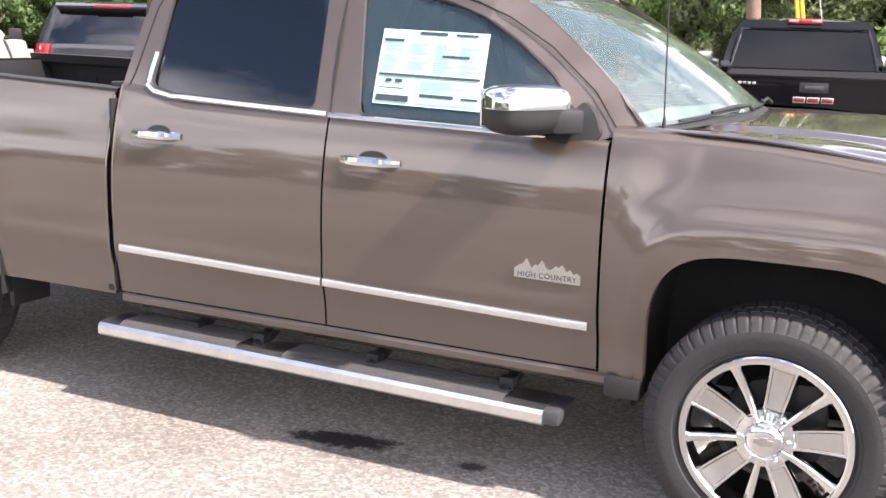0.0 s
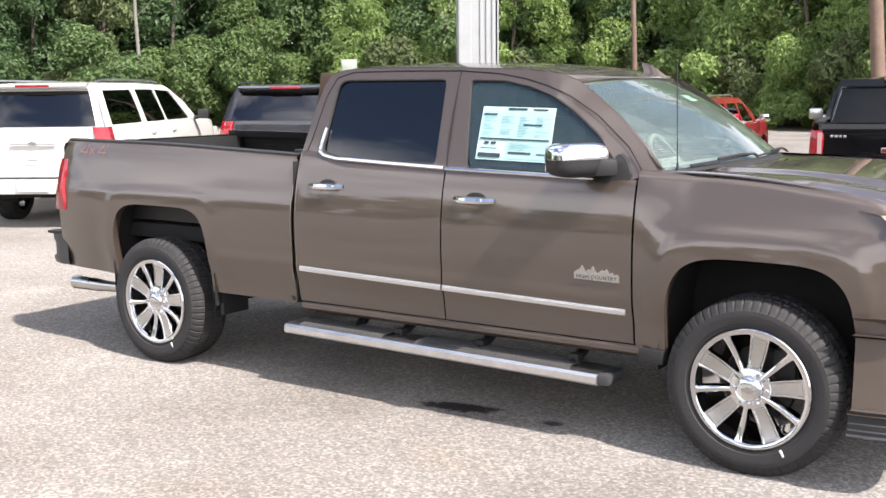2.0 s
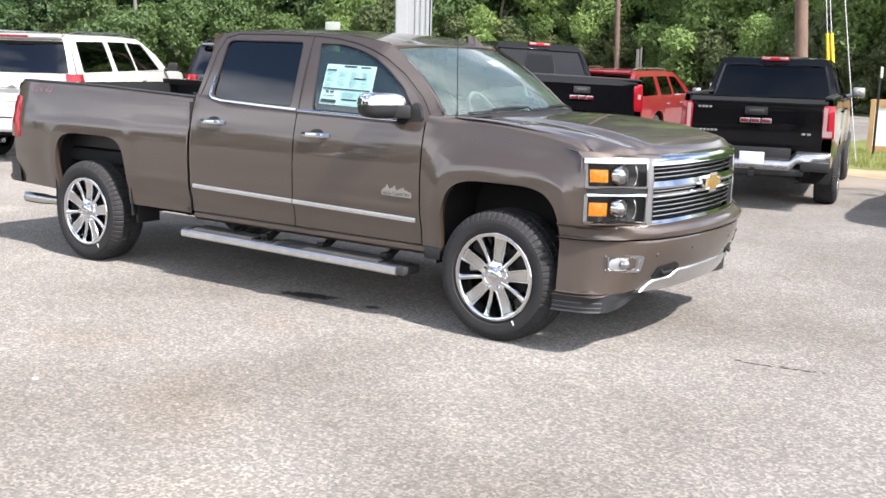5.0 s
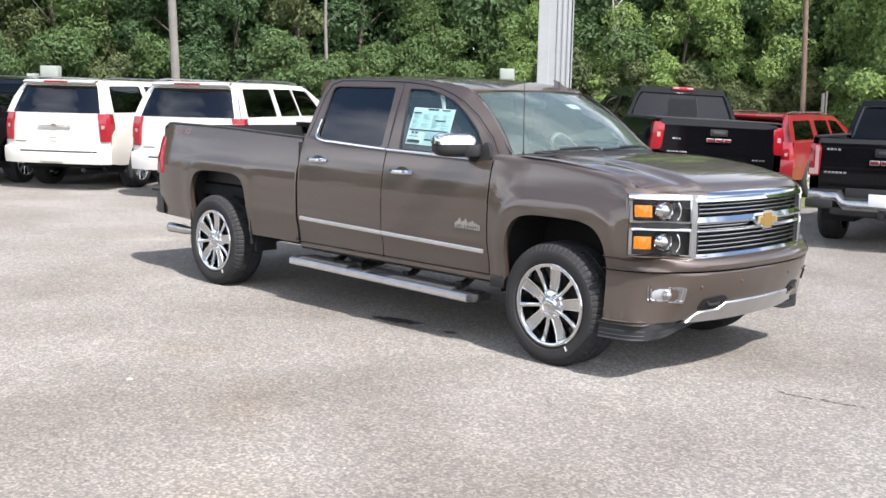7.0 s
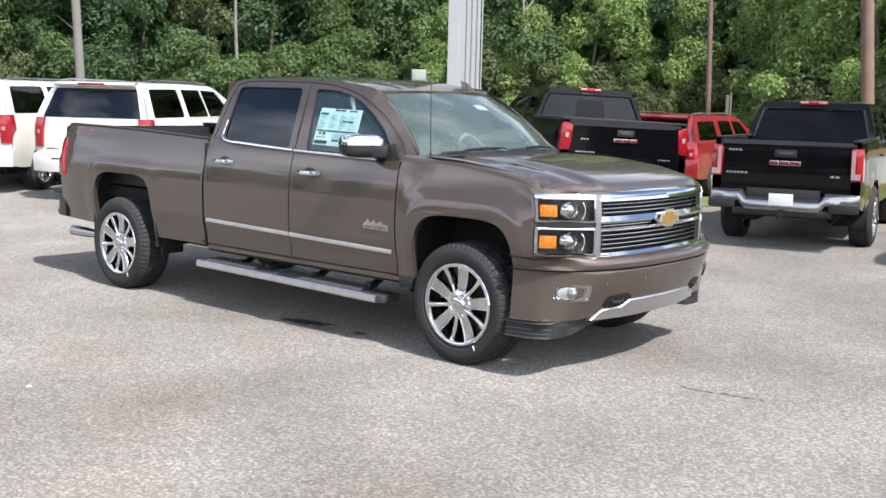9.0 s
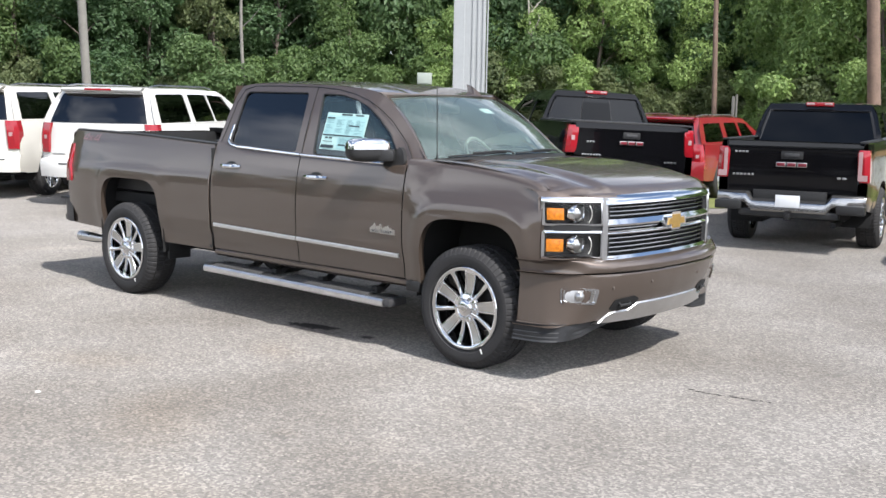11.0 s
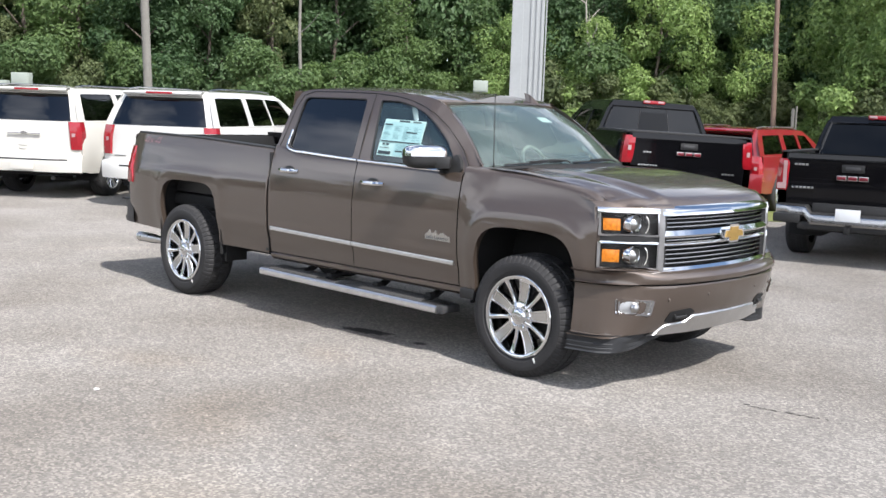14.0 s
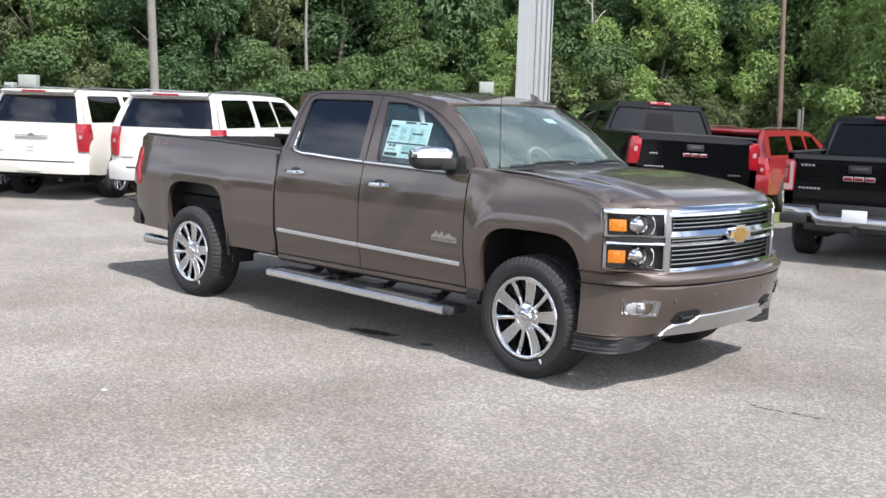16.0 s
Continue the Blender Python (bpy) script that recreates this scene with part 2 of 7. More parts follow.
def tube(bm, pts, r, seg=8, r2=None):
    pts = [Vector(p) for p in pts]
    rows = []
    for i, p in enumerate(pts):
        d = (pts[min(i + 1, len(pts) - 1)] - pts[max(i - 1, 0)]).normalized()
        u = d.orthogonal().normalized() if i == 0 else (u - d * u.dot(d)).normalized()
        v = d.cross(u)
        rad = r if r2 is None else r + (r2 - r) * i / (len(pts) - 1)
        rows.append([p + (u * math.cos(k * math.tau / seg) + v * math.sin(k * math.tau / seg)) * rad for k in range(seg)])
    vs = grid(bm, rows, True)
    bm.faces.new(vs[0][::-1]), bm.faces.new(vs[-1])


def lathe(bm, prof, c, seg=48, axis="y"):
    """Turns a profile of (radius, along) round an axis through c."""
    rows = []
    for r, a in prof:
        row = []
        for k in range(seg):
            t = k * math.tau / seg
            row.append((c[0] + r * math.cos(t), c[1] + a, c[2] + r * math.sin(t)) if axis == "y" else (c[0] + r * math.cos(t), c[1] + r * math.sin(t), c[2] + a) if axis == "z" else (c[0] + a, c[1] + r * math.cos(t), c[2] + r * math.sin(t)))
        rows.append(row)
    return grid(bm, rows, True)


def interp(x, pts):
    return float(np.interp(x, [p[0] for p in pts], [p[1] for p in pts]))


def soft(x, pts):
    """A smooth curve through points (monotone in x)."""
    xs, ys = [p[0] for p in pts], [p[1] for p in pts]
    if x <= xs[0]:
        return ys[0]
    if x >= xs[-1]:
        return ys[-1]
    i = int(np.searchsorted(xs, x)) - 1
    i = max(0, min(i, len(xs) - 2))
    h = xs[i + 1] - xs[i]
    t = (x - xs[i]) / h
    s = [(ys[k + 1] - ys[k]) / (xs[k + 1] - xs[k]) for k in range(len(xs) - 1)]
    m0 = s[i] if i == 0 else (s[i - 1] + s[i]) / 2
    m1 = s[i] if i == len(s) - 1 else (s[i] + s[i + 1]) / 2
    return (2 * t**3 - 3 * t**2 + 1) * ys[i] + (t**3 - 2 * t**2 + t) * h * m0 + (-2 * t**3 + 3 * t**2) * ys[i + 1] + (t**3 - t**2) * h * m1


def smooth01(a, b, x):
    t = max(0.0, min(1.0, (x - a) / (b - a)))
    return t * t * (3 - 2 * t)


def spans(lines, x):
    """The lowest and highest z at x of a closed outline of (x, z)."""
    zs = []
    for (x0, z0), (x1, z1) in zip(lines, lines[1:] + lines[:1]):
        if (x0 - x) * (x1 - x) <= 0 and x0 != x1:
            zs.append(z0 + (z1 - z0) * (x - x0) / (x1 - x0))
    return (min(zs), max(zs)) if zs else None


def rounded(pts, r, n=4):
    """An outline with rounded corners."""
    out = []
    for i, p in enumerate(pts):
        p, a, b = Vector(p), Vector(pts[i - 1]), Vector(pts[(i + 1) % len(pts)])
        d0, d1 = min(r, (a - p).length * 0.45), min(r, (b - p).length * 0.45)
        s, e = p + (a - p).normalized() * d0, p + (b - p).normalized() * d1
        for k in range(n + 1):
            t = k / n
            out.append(tuple(s * (1 - t) ** 2 + p * 2 * t * (1 - t) + e * t * t))
    return out


def plate_with_holes(bm, outer, holes, place):
    """Fills an outline round holes; place maps (x, z) to a point. Each hole gets a reveal."""
    edges = []
    for loop in [outer, *holes]:
        vs = [bm.verts.new((p[0], 0, p[1])) for p in loop]
        edges += [bm.edges.new((vs[i], vs[(i + 1) % len(vs)])) for i in range(len(vs))]
    bmesh.ops.triangle_fill(bm, use_beauty=True, use_dissolve=False, edges=edges)
    for v in bm.verts:
        v.co = place(v.co.x, v.co.z, 0.0)
    for loop in holes:
        rows = [[place(p[0], p[1], d) for p in loop] for d in (0.0, 0.03)]
        grid(bm, rows, True)


def pane(bm, outline, place, depth=0.012, cols=24, rowsn=8):
    """A curved pane that fills an outline."""
    xs = [p[0] for p in outline]
    lo, hi = min(xs) + 1e-4, max(xs) - 1e-4
    rows = []
    for i in range(cols + 1):
        x = lo + (hi - lo) * (0.5 - 0.5 * math.cos(math.pi * i / cols))
        z0, z1 = spans(outline, x)
        rows.append([place(x, z0 + (z1 - z0) * k / rowsn, depth) for k in range(rowsn + 1)])
    grid(bm, rows)


# ---- ground ----
SPOTS = [(-1.67, -0.79, 0.28, 0.090, 12, (0.09, 0.085, 0.09), 0.28), (-1.10, -0.78, 0.07, 0.05, 10, (0.2, 0.19, 0.2), 0.4), (-1.45, -0.88, 0.55, 0.10, 8, (0.72, 0.71, 0.72), 0.7),
         (-0.45, -3.05, 0.75, 0.45, -35, (0.95, 0.89, 0.82), 1.3), (0.72, -2.45, 0.20, 0.14, -45, (1.16, 1.15, 1.14), 0.8), (0.90, -1.45, 0.32, 0.10, -40, (1.13, 1.12, 1.11), 0.9),
         (-1.9, -2.6, 0.7, 0.35, 20, (0.95, 0.90, 0.84), 1.3), (0.55, -3.9, 0.8, 0.5, -30, (0.95, 0.90, 0.83), 1.3), (0.25, -2.75, 0.16, 0.10, 30, (0.86, 0.84, 0.82), 0.9), (-6.9, 0.1, 0.5, 0.25, 70, (1.22, 1.2, 1.16), 0.8), (-1.25, -1.55, 0.45, 0.30, -30, (0.92, 0.87, 0.82), 1.2), (2.4, -0.1, 0.9, 0.4, -50, (1.07, 1.06, 1.05), 1.2), (1.6, -3.2, 0.8, 0.4, -40, (0.95, 0.90, 0.84), 1.3)]


def asphalt():
    m = material("worn_asphalt", (0.232, 0.223, 0.211), 0.9, vary=0.12, scale=0.5, fine=7.0)
    n, l = m.node_tree.nodes, m.node_tree.links
    b = n["Principled BSDF"]
    base = b.inputs["Base Color"].links[0].from_socket
    co = n["Texture Coordinate"]
    stones, ramp = n.new("ShaderNodeTexVoronoi"), n.new("ShaderNodeValToRGB")
    stones.inputs["Scale"].default_value = 72.0
    e = ramp.color_ramp.elements
    e[0].color, e[1].color = (0.55, 0.54, 0.54, 1), (1.58, 1.53, 1.46, 1)
    mid = ramp.color_ramp.elements.new(0.6)
    mid.color = (0.95, 0.93, 0.91, 1)
    sep = n.new("ShaderNodeSeparateColor")
    l.new(co.outputs["Object"], stones.inputs["Vector"]), l.new(stones.outputs["Color"], sep.inputs[0]), l.new(sep.outputs[0], ramp.inputs[0])
    mul = n.new("ShaderNodeMix")
    mul.data_type, mul.blend_type = "RGBA", "MULTIPLY"
    mul.inputs[0].default_value = 0.74
    l.new(base, mul.inputs[6]), l.new(ramp.outputs[0], mul.inputs[7])
    # sparse pale pebbles and dark chips
    peb, pram, mulp = n.new("ShaderNodeTexVoronoi"), n.new("ShaderNodeValToRGB"), n.new("ShaderNodeMix")
    peb.inputs["Scale"].default_value = 30.0
    sep2, pd = n.new("ShaderNodeSeparateColor"), n.new("ShaderNodeMapRange")
    pe = pram.color_ramp.elements
    pe[0].color, pe[1].color = (0.40, 0.39, 0.38, 1), (2.3, 2.24, 2.12, 1)
    for at, c in ((0.10, 0.40), (0.12, 1.0), (0.93, 1.0), (0.95, 2.3)):
        q = pram.color_ramp.elements.new(at)
        q.color = (c, c, c, 1)
    pd.inputs[1].default_value, pd.inputs[2].default_value, pd.inputs[3].default_value, pd.inputs[4].default_value = 0.13, 0.22, 0.7, 0.0
    mulp.data_type, mulp.blend_type = "RGBA", "MULTIPLY"
    l.new(co.outputs["Object"], peb.inputs["Vector"]), l.new(peb.outputs["Color"], sep2.inputs[0]), l.new(sep2.outputs[1], pram.inputs[0])
    l.new(peb.outputs["Distance"], pd.inputs[0]), l.new(pd.outputs[0], mulp.inputs[0])
    l.new(mul.outputs[2], mulp.inputs[6]), l.new(pram.outputs[0], mulp.inputs[7])
    mul = mulp
    # large faded and oily patches
    pat, pr = n.new("ShaderNodeTexNoise"), n.new("ShaderNodeValToRGB")
    pat.inputs["Scale"].default_value, pat.inputs["Detail"].default_value = 0.55, 6.0
    pr.color_ramp.elements[0].position, pr.color_ramp.elements[1].position = 0.36, 0.62
    pr.color_ramp.elements[0].color, pr.color_ramp.elements[1].color = (0.80, 0.77, 0.73, 1), (1.06, 1.05, 1.03, 1)
    l.new(co.outputs["Object"], pat.inputs["Vector"]), l.new(pat.outputs[0], pr.inputs[0])
    mul2 = n.new("ShaderNodeMix")
    mul2.data_type, mul2.blend_type = "RGBA", "MULTIPLY"
    mul2.inputs[0].default_value = 1.0
    l.new(mul.outputs[2], mul2.inputs[6]), l.new(pr.outputs[0], mul2.inputs[7])
    last = mul2.outputs[2]
    # oil drips, faded and rusty spots: place, half sizes, turn, tint, softness
    for x, y, rx, ry, turn, tint, edge in SPOTS:
        mp, ln, no, ad, rg, mx = n.new("ShaderNodeMapping"), n.new("ShaderNodeVectorMath"), n.new("ShaderNodeTexNoise"), n.new("ShaderNodeMath"), n.new("ShaderNodeMapRange"), n.new("ShaderNodeMix")
        mp.vector_type = "TEXTURE"
        mp.inputs["Location"].default_value, mp.inputs["Rotation"].default_value, mp.inputs["Scale"].default_value = (x, y, 0), (0, 0, radians(turn)), (rx, ry, 1)
        ln.operation, ad.operation = "LENGTH", "MULTIPLY_ADD"
        no.inputs["Scale"].default_value, no.inputs["Detail"].default_value, no.inputs["Roughness"].default_value = (2.2 if rx > 0.3 else 5.0) / max(rx, ry), 8.0, 0.75
        l.new(co.outputs["Object"], mp.inputs[0]), l.new(mp.outputs[0], ln.inputs[0]), l.new(co.outputs["Object"], no.inputs["Vector"])
        l.new(no.outputs[0], ad.inputs[0]), l.new(ln.outputs["Value"], ad.inputs[2])
        ad.inputs[1].default_value = 1.6
        rg.inputs[1].default_value, rg.inputs[2].default_value, rg.inputs[3].default_value, rg.inputs[4].default_value = 1.75 - edge, 1.75, 1.0, 0.0
        l.new(ad.outputs[0], rg.inputs[0])
        mx.data_type, mx.blend_type = "RGBA", "MULTIPLY"
        mx.inputs[7].default_value = (*tint, 1)
        l.new(rg.outputs[0], mx.inputs[0]), l.new(last, mx.inputs[6])
        last = mx.outputs[2]
    l.new(last, b.inputs["Base Color"])
    bn = n.new("ShaderNodeBump")
    bn.inputs["Strength"].default_value, bn.inputs["Distance"].default_value = 0.4, 0.004
    l.new(stones.outputs["Distance"], bn.inputs["Height"]), l.new(bn.outputs[0], b.inputs["Normal"])
    b.inputs["Specular IOR Level"].default_value = 0.25
    b.inputs["Diffuse Roughness"].default_value = 1.0
    return m


ASPHALT = asphalt()
GRASS = material("grass_ground", (0.17, 0.19, 0.055), 0.95, vary=0.35, scale=1.2, fine=25, bump=0.8, bump_scale=60)
DRY = material("dry_verge", (0.40, 0.31, 0.19), 0.95, vary=0.25, scale=1.0, fine=20, bump=0.6, bump_scale=60)
APRON = material("dusty_apron", (0.285, 0.240, 0.190), 0.95, vary=0.22, scale=0.9, fine=14, bump=0.4, bump_scale=60, alt=(0.215, 0.196, 0.172))
DIRT = material("forest_floor", (0.10, 0.085, 0.05), 0.95, vary=0.4, scale=0.6, fine=8, bump=0.8, bump_scale=30)


def sheet(name, pts, z, mat, label, category):
    bm = bmesh.new()
    bm.faces.new([bm.verts.new((x, y, z)) for x, y in pts])
    ob = part(name, bm, mat, None, label, smooth=False)
    return tagged(ob, label, category, kind="structure")


sheet("ground", [(-400, -400), (400, -400), (400, 400), (-400, 400)], 0.0, ASPHALT, "pale worn asphalt car lot with exposed aggregate", "ground")


# ---- the brown pickup ----
ARCH_F, ARCH_R = (0.02, 0.430, 0.42, 0.555, 4.3), (-3.83, 0.440, 0.42, 0.60, 5.2)
FRONT_AXLE, REAR_AXLE = 0.0, -3.89


def arch_z(x, arch):
    """The height of a wheel opening at x, or None outside it."""
    c, a, z0, b, n = arch
    u = abs((x - c) / a)
    return None if u >= 1 else z0 + b * (1 - u**n) ** (1 / n)


def arch_out(x, z, arch):
    """How far outside a wheel opening a place is, in metres or so."""
    c, a, z0, b, n = arch
    return ((abs(x - c) / a) ** n + (max(z - z0, 0) / b) ** n) ** (1 / n) - 1


def side_w(x, z):
    """Half the width of the pickup's body at a place of its side."""
    w = 0.992 - 0.05 * ((0.92 - z) / 0.42) ** 2 if z < 0.92 else 0.992 - 0.062 * ((z - 0.92) / 0.42) ** 2.4
    w -= 0.010 * math.exp(-(((z - 0.62) / 0.07) ** 2))
    # the sill crease of the doors runs a little into the box side
    w += 0.006 * smooth01(0.79, 0.74, z) * smooth01(-3.36, -3.26, x) * smooth01(-0.52, -0.70, x)
    for arch in (ARCH_F, ARCH_R):
        d = arch_out(x, z, arch)
        if z < arch[2] + arch[3] + 0.25:
            w += (0.012 if arch is ARCH_F else 0.006) * (1 - smooth01(0.15, 0.25, d)) + (0.010 if arch is ARCH_F else 0.005) * (1 - smooth01(0.20, 0.44, d))
    # a soft shoulder line along the fender
    w -= 0.007 * smooth01(1.08, 1.14, z) * smooth01(-0.56, -0.30, x) * smooth01(0.62, 0.40, x)
    # the fender leans in towards the bonnet
    w -= 0.034 * smooth01(0.94, 1.34, z) * smooth01(-0.56, -0.25, x)
    # a crease runs along the box side
    w -= 0.011 * smooth01(1.085, 1.145, z) * smooth01(-2.66, -2.69, x)
    # the nose narrows in plan
    if x > 0.25:
        w -= 0.36 * (x - 0.25) ** 2.6
    if x < -4.5:
        w -= 0.30 * (-4.5 - x) ** 2.2
    return w


def belt(x):
    return 1.285 + 0.020 * (-0.52 - x) + 0.055 * smooth01(-2.30, -2.62, x)


def bed_top(x):
    return soft(x, [(-4.9, 1.392), (-4.3, 1.387), (-3.76, 1.378), (-3.2, 1.358), (-2.7, 1.340)])


def fender_top(x):
    return soft(x, [(-0.55, 1.325), (-0.1, 1.31), (0.2, 1.277), (0.42, 1.245), (0.52, 1.215), (0.58, 1.17), (0.62, 1.165)])


def side_panel(bm, s, xs, zlow, ztop, w=side_w, arches=(ARCH_F, ARCH_R), rowsn=36, roll=(), lip=0.05):
    """A body panel over columns at xs, cut by the wheel openings, with rolled edges."""
    cols = []
    for x in xs:
        z0 = zlow(x)
        for arch in arches:
            a = arch_z(x, arch)
            if a is not None:
                z0 = max(z0, a)
        z1 = ztop(x)
        col = [(x, s * (w(x, z0) - lip), z0 + 0.006)] if lip else []
        zb = min(zlow(xs[0]), zlow(xs[-1]))
        for k in range(rowsn + 1):
            z = zb + (z1 - zb) * k / rowsn
            z = z0 if z < z0 + 0.014 and k < rowsn else z
            col.append((x, s * w(x, z), z))
        col += [(x, s * (w(x, z1) - d), z1 + h) for d, h in roll]
        cols.append(col)
    grid(bm, cols)
    bmesh.ops.remove_doubles(bm, verts=bm.verts, dist=1e-5)


def columns(x0, x1, arches=(ARCH_F, ARCH_R), step=0.03):
    xs = set(np.round(np.linspace(x0, x1, max(2, int((x1 - x0) / step) + 1)), 4))
    for c, a, *_ in arches:
        for u in (1.0, 0.9995, 0.998, 0.995, 0.99, 0.98, 0.965, 0.94, 0.91, 0.87, 0.82, 0.76, 0.69, 0.6):
            for sg in (-1, 1):
                if x0 < c + sg * u * a < x1:
                    xs.add(round(c + sg * u * a, 5))
    return sorted(xs)


PILLAR = [(1.342, -0.500), (1.465, -0.592), (1.606, -0.757), (1.705, -0.890), (1.758, -0.980), (1.80, -1.075)]


def gh(x, z, d=0.0):
    """The pickup's cab side above the belt: leans in towards the roof. d: depth below it."""
    u = (z - 1.30) / 0.5
    near = max(0.0, min(1.0, (x - interp(z, PILLAR) + 0.11) / 0.11)) if 1.33 < z < 1.79 else 0.0
    fore = 0.026 * smooth01(-1.0, -0.54, x) + 0.030 * smooth01(-0.56, -0.46, x) + 0.034 * near * near
    return Vector((x, -(0.938 - 0.165 * u - 0.035 * u * u - fore - d), z))


def rail_z(x):
    """The top of the cab's side."""
    return soft(x, [(-2.60, 1.818), (-2.5, 1.842), (-2.2, 1.850), (-1.75, 1.845), (-1.4, 1.832), (-1.2, 1.817), (-1.065, 1.796), (-0.96, 1.758)])


def nose_x(y):
    """The front's plan: x of the grille and lamps at a distance y from the middle."""
    return soft(abs(y), [(0, 0.955), (0.3, 0.94), (0.55, 0.905), (0.66, 0.872), (0.75, 0.815), (0.85, 0.725), (0.92, 0.64), (0.955, 0.575)])


def bumper_x(y, lift=0.0):
    return soft(abs(y), [(0, 1.03), (0.3, 1.015), (0.55, 0.97), (0.72, 0.905), (0.85, 0.80), (0.93, 0.68), (0.975, 0.55), (0.985, 0.45)])


def mirror_y(bm, s):
    if s > 0:
        bmesh.ops.scale(bm, vec=(1, -1, 1), verts=bm.verts)
        bmesh.ops.reverse_faces(bm, faces=bm.faces)
    return bm


def wheel(parent, x, s, y_face, R=0.405, width=0.275, rim=0.268, spokes=5, axis_z=0.40, name="wheel"):
    """A wheel whose outer face looks to the side s; the tyre, the chromed rim, the spokes and the cap are parts."""
    w = tagged(new(name), "chromed ten-spoke alloy wheel with a new black tyre")
    w.parent = parent
    w.location = (x, y_face * s, axis_z)
    w.rotation_euler = (0, 0, 0 if s < 0 else math.pi)
    # local: outer face towards -y
    bm = bmesh.new()
    prof = [(rim - 0.004, 0.03, 0), (rim + 0.008, 0.006, 0), (rim + 0.016, -0.002, 0), (rim + 0.024, -0.003, 0), (rim + 0.028, -0.008, 0), (rim + 0.06, -0.014, 0), (R - 0.062, -0.013, 0), (R - 0.050, -0.010, 0), (R - 0.046, -0.005, 1), (R - 0.024, 0.004, 1), (R - 0.008, 0.020, 1), (R, 0.044, 1), (R, 0.052, 0), (R - 0.008, 0.055, 0), (R - 0.008, 0.062, 0), (R, 0.065, 2), (R, 0.122, 2), (R - 0.008, 0.126, 0), (R - 0.008, 0.134, 0), (R, 0.138, 1), (R, 0.200, 1), (R - 0.008, 0.204, 0), (R, 0.214, 2), (R - 0.006, width - 0.03, 2), (R - 0.03, width, 0), (rim, width, 0)]
    seg = 360
    rows = []
    for r, a, g in prof:
        rows.append([])
        for k in range(seg):
            t = (k + (1.6 if g == 2 else 0)) * math.tau / seg
            q = r - (0.0075 if g and k % 6 == 0 else 0.0)
            rows[-1].append((q * math.cos(t), a, q * math.sin(t)))
    grid(bm, rows, True)
    part("tyre", bm, RUBBER, w, "black all-terrain tyre with blocky shoulders")
    bm = bmesh.new()
    lathe(bm, [(rim + 0.007, 0.016), (rim + 0.007, -0.002), (rim + 0.002, -0.007), (rim - 0.010, -0.007), (rim - 0.019, -0.001), (rim - 0.024, 0.012), (rim - 0.028, 0.05), (rim - 0.040, 0.11), (rim - 0.040, width - 0.03), (rim, width)], (0, 0, 0), 72)
    part("rim", bm, CHROME, w, "bright chrome rim barrel")
    bm = bmesh.new()
    lathe(bm, [(0.02, 0.13), (0.165, 0.13), (0.17, 0.14), (0.17, 0.155)], (0, 0, 0), 40)
    box(bm, (0.12, 0.14, 0.10), (0.10, 0.07, 0.14), 0.01)
    part("brake_disc", bm, BRAKE, w)
    for k in range(spokes * 2):
        t = math.radians(80 + 36 * k)
        turned = Matrix.Rotation(-t, 3, "Y")
        wide = k % 2 == 0
        bm = bmesh.new()
        wa, wb = (0.036, 0.046) if wide else (0.014, 0.018)
        secs = [(0.060, 0.004, wa * 0.9), (0.10, 0.016, wa), (0.15, 0.019, wa * 0.6 + wb * 0.4), (0.20, 0.013, wa * 0.25 + wb * 0.75), (rim - 0.034, 0.005, wb), (rim - 0.020, 0.003, wb + 0.005), (rim - 0.010, 0.002, wb + 0.014)]
        edge, dip = (0.011, 0.004) if wide else (0.006, -0.003)
        rows = []
        for r, d, hw in secs:
            rows.append([(r, d + 0.06, -hw * 0.75), (r, d + 0.008, -hw), (r, d, -hw + 0.004), (r, d, -hw + edge), (r, d + dip, -hw + edge + 0.003), (r, d + dip, hw - edge - 0.003), (r, d, hw - edge), (r, d, hw - 0.004), (r, d + 0.008, hw), (r, d + 0.06, hw * 0.75)])
        grid(bm, rows)
        bmesh.ops.rotate(bm, cent=(0, 0, 0), matrix=turned, verts=bm.verts)
        sp = part("spoke", bm, CHROME, w, "broad chrome spoke" if wide else "slim chrome spoke", sharp=50)
        if wide:
            bm = bmesh.new()
            grid(bm, [[(r, d + 0.0025, q * (hw - edge - 0.004)) for q in (-1, 0, 1)] for r, d, hw in [(0.102, 0.0165, wa), *secs[2:5]]])
            bmesh.ops.rotate(bm, cent=(0, 0, 0), matrix=turned, verts=bm.verts)
            part("spoke_face", bm, MACHINED, sp, "grey machined spoke face")
    bm = bmesh.new()
    lathe(bm, [(0.0, -0.012), (0.030, -0.011), (0.048, -0.006), (0.057, 0.002), (0.060, 0.010), (0.066, 0.006), (0.090, 0.012), (0.102, 0.028), (0.104, 0.08)], (0, 0, 0), 40)
    for k in range(6):
        t = k * math.tau / 6
        lathe(bm, [(0.0, -0.006), (0.010, -0.004), (0.012, 0.02)], (0.077 * math.cos(t), 0, 0.077 * math.sin(t)), 8)
    part("hub_cap", bm, CHROME, w, "chrome hub cap")
    bm = bmesh.new()
    prism(bm, [(-0.03, -0.008), (-0.012, -0.008), (-0.012, -0.014), (0.012, -0.014), (0.012, -0.008), (0.03, -0.008), (0.03, 0.008), (0.012, 0.008), (0.012, 0.014), (-0.012, 0.014), (-0.012, 0.008), (-0.03, 0.008)], lambda u, v: (u, -0.016, v), lambda u, v: (u, -0.009, v))
    part("cap_emblem", bm, SATIN, w)
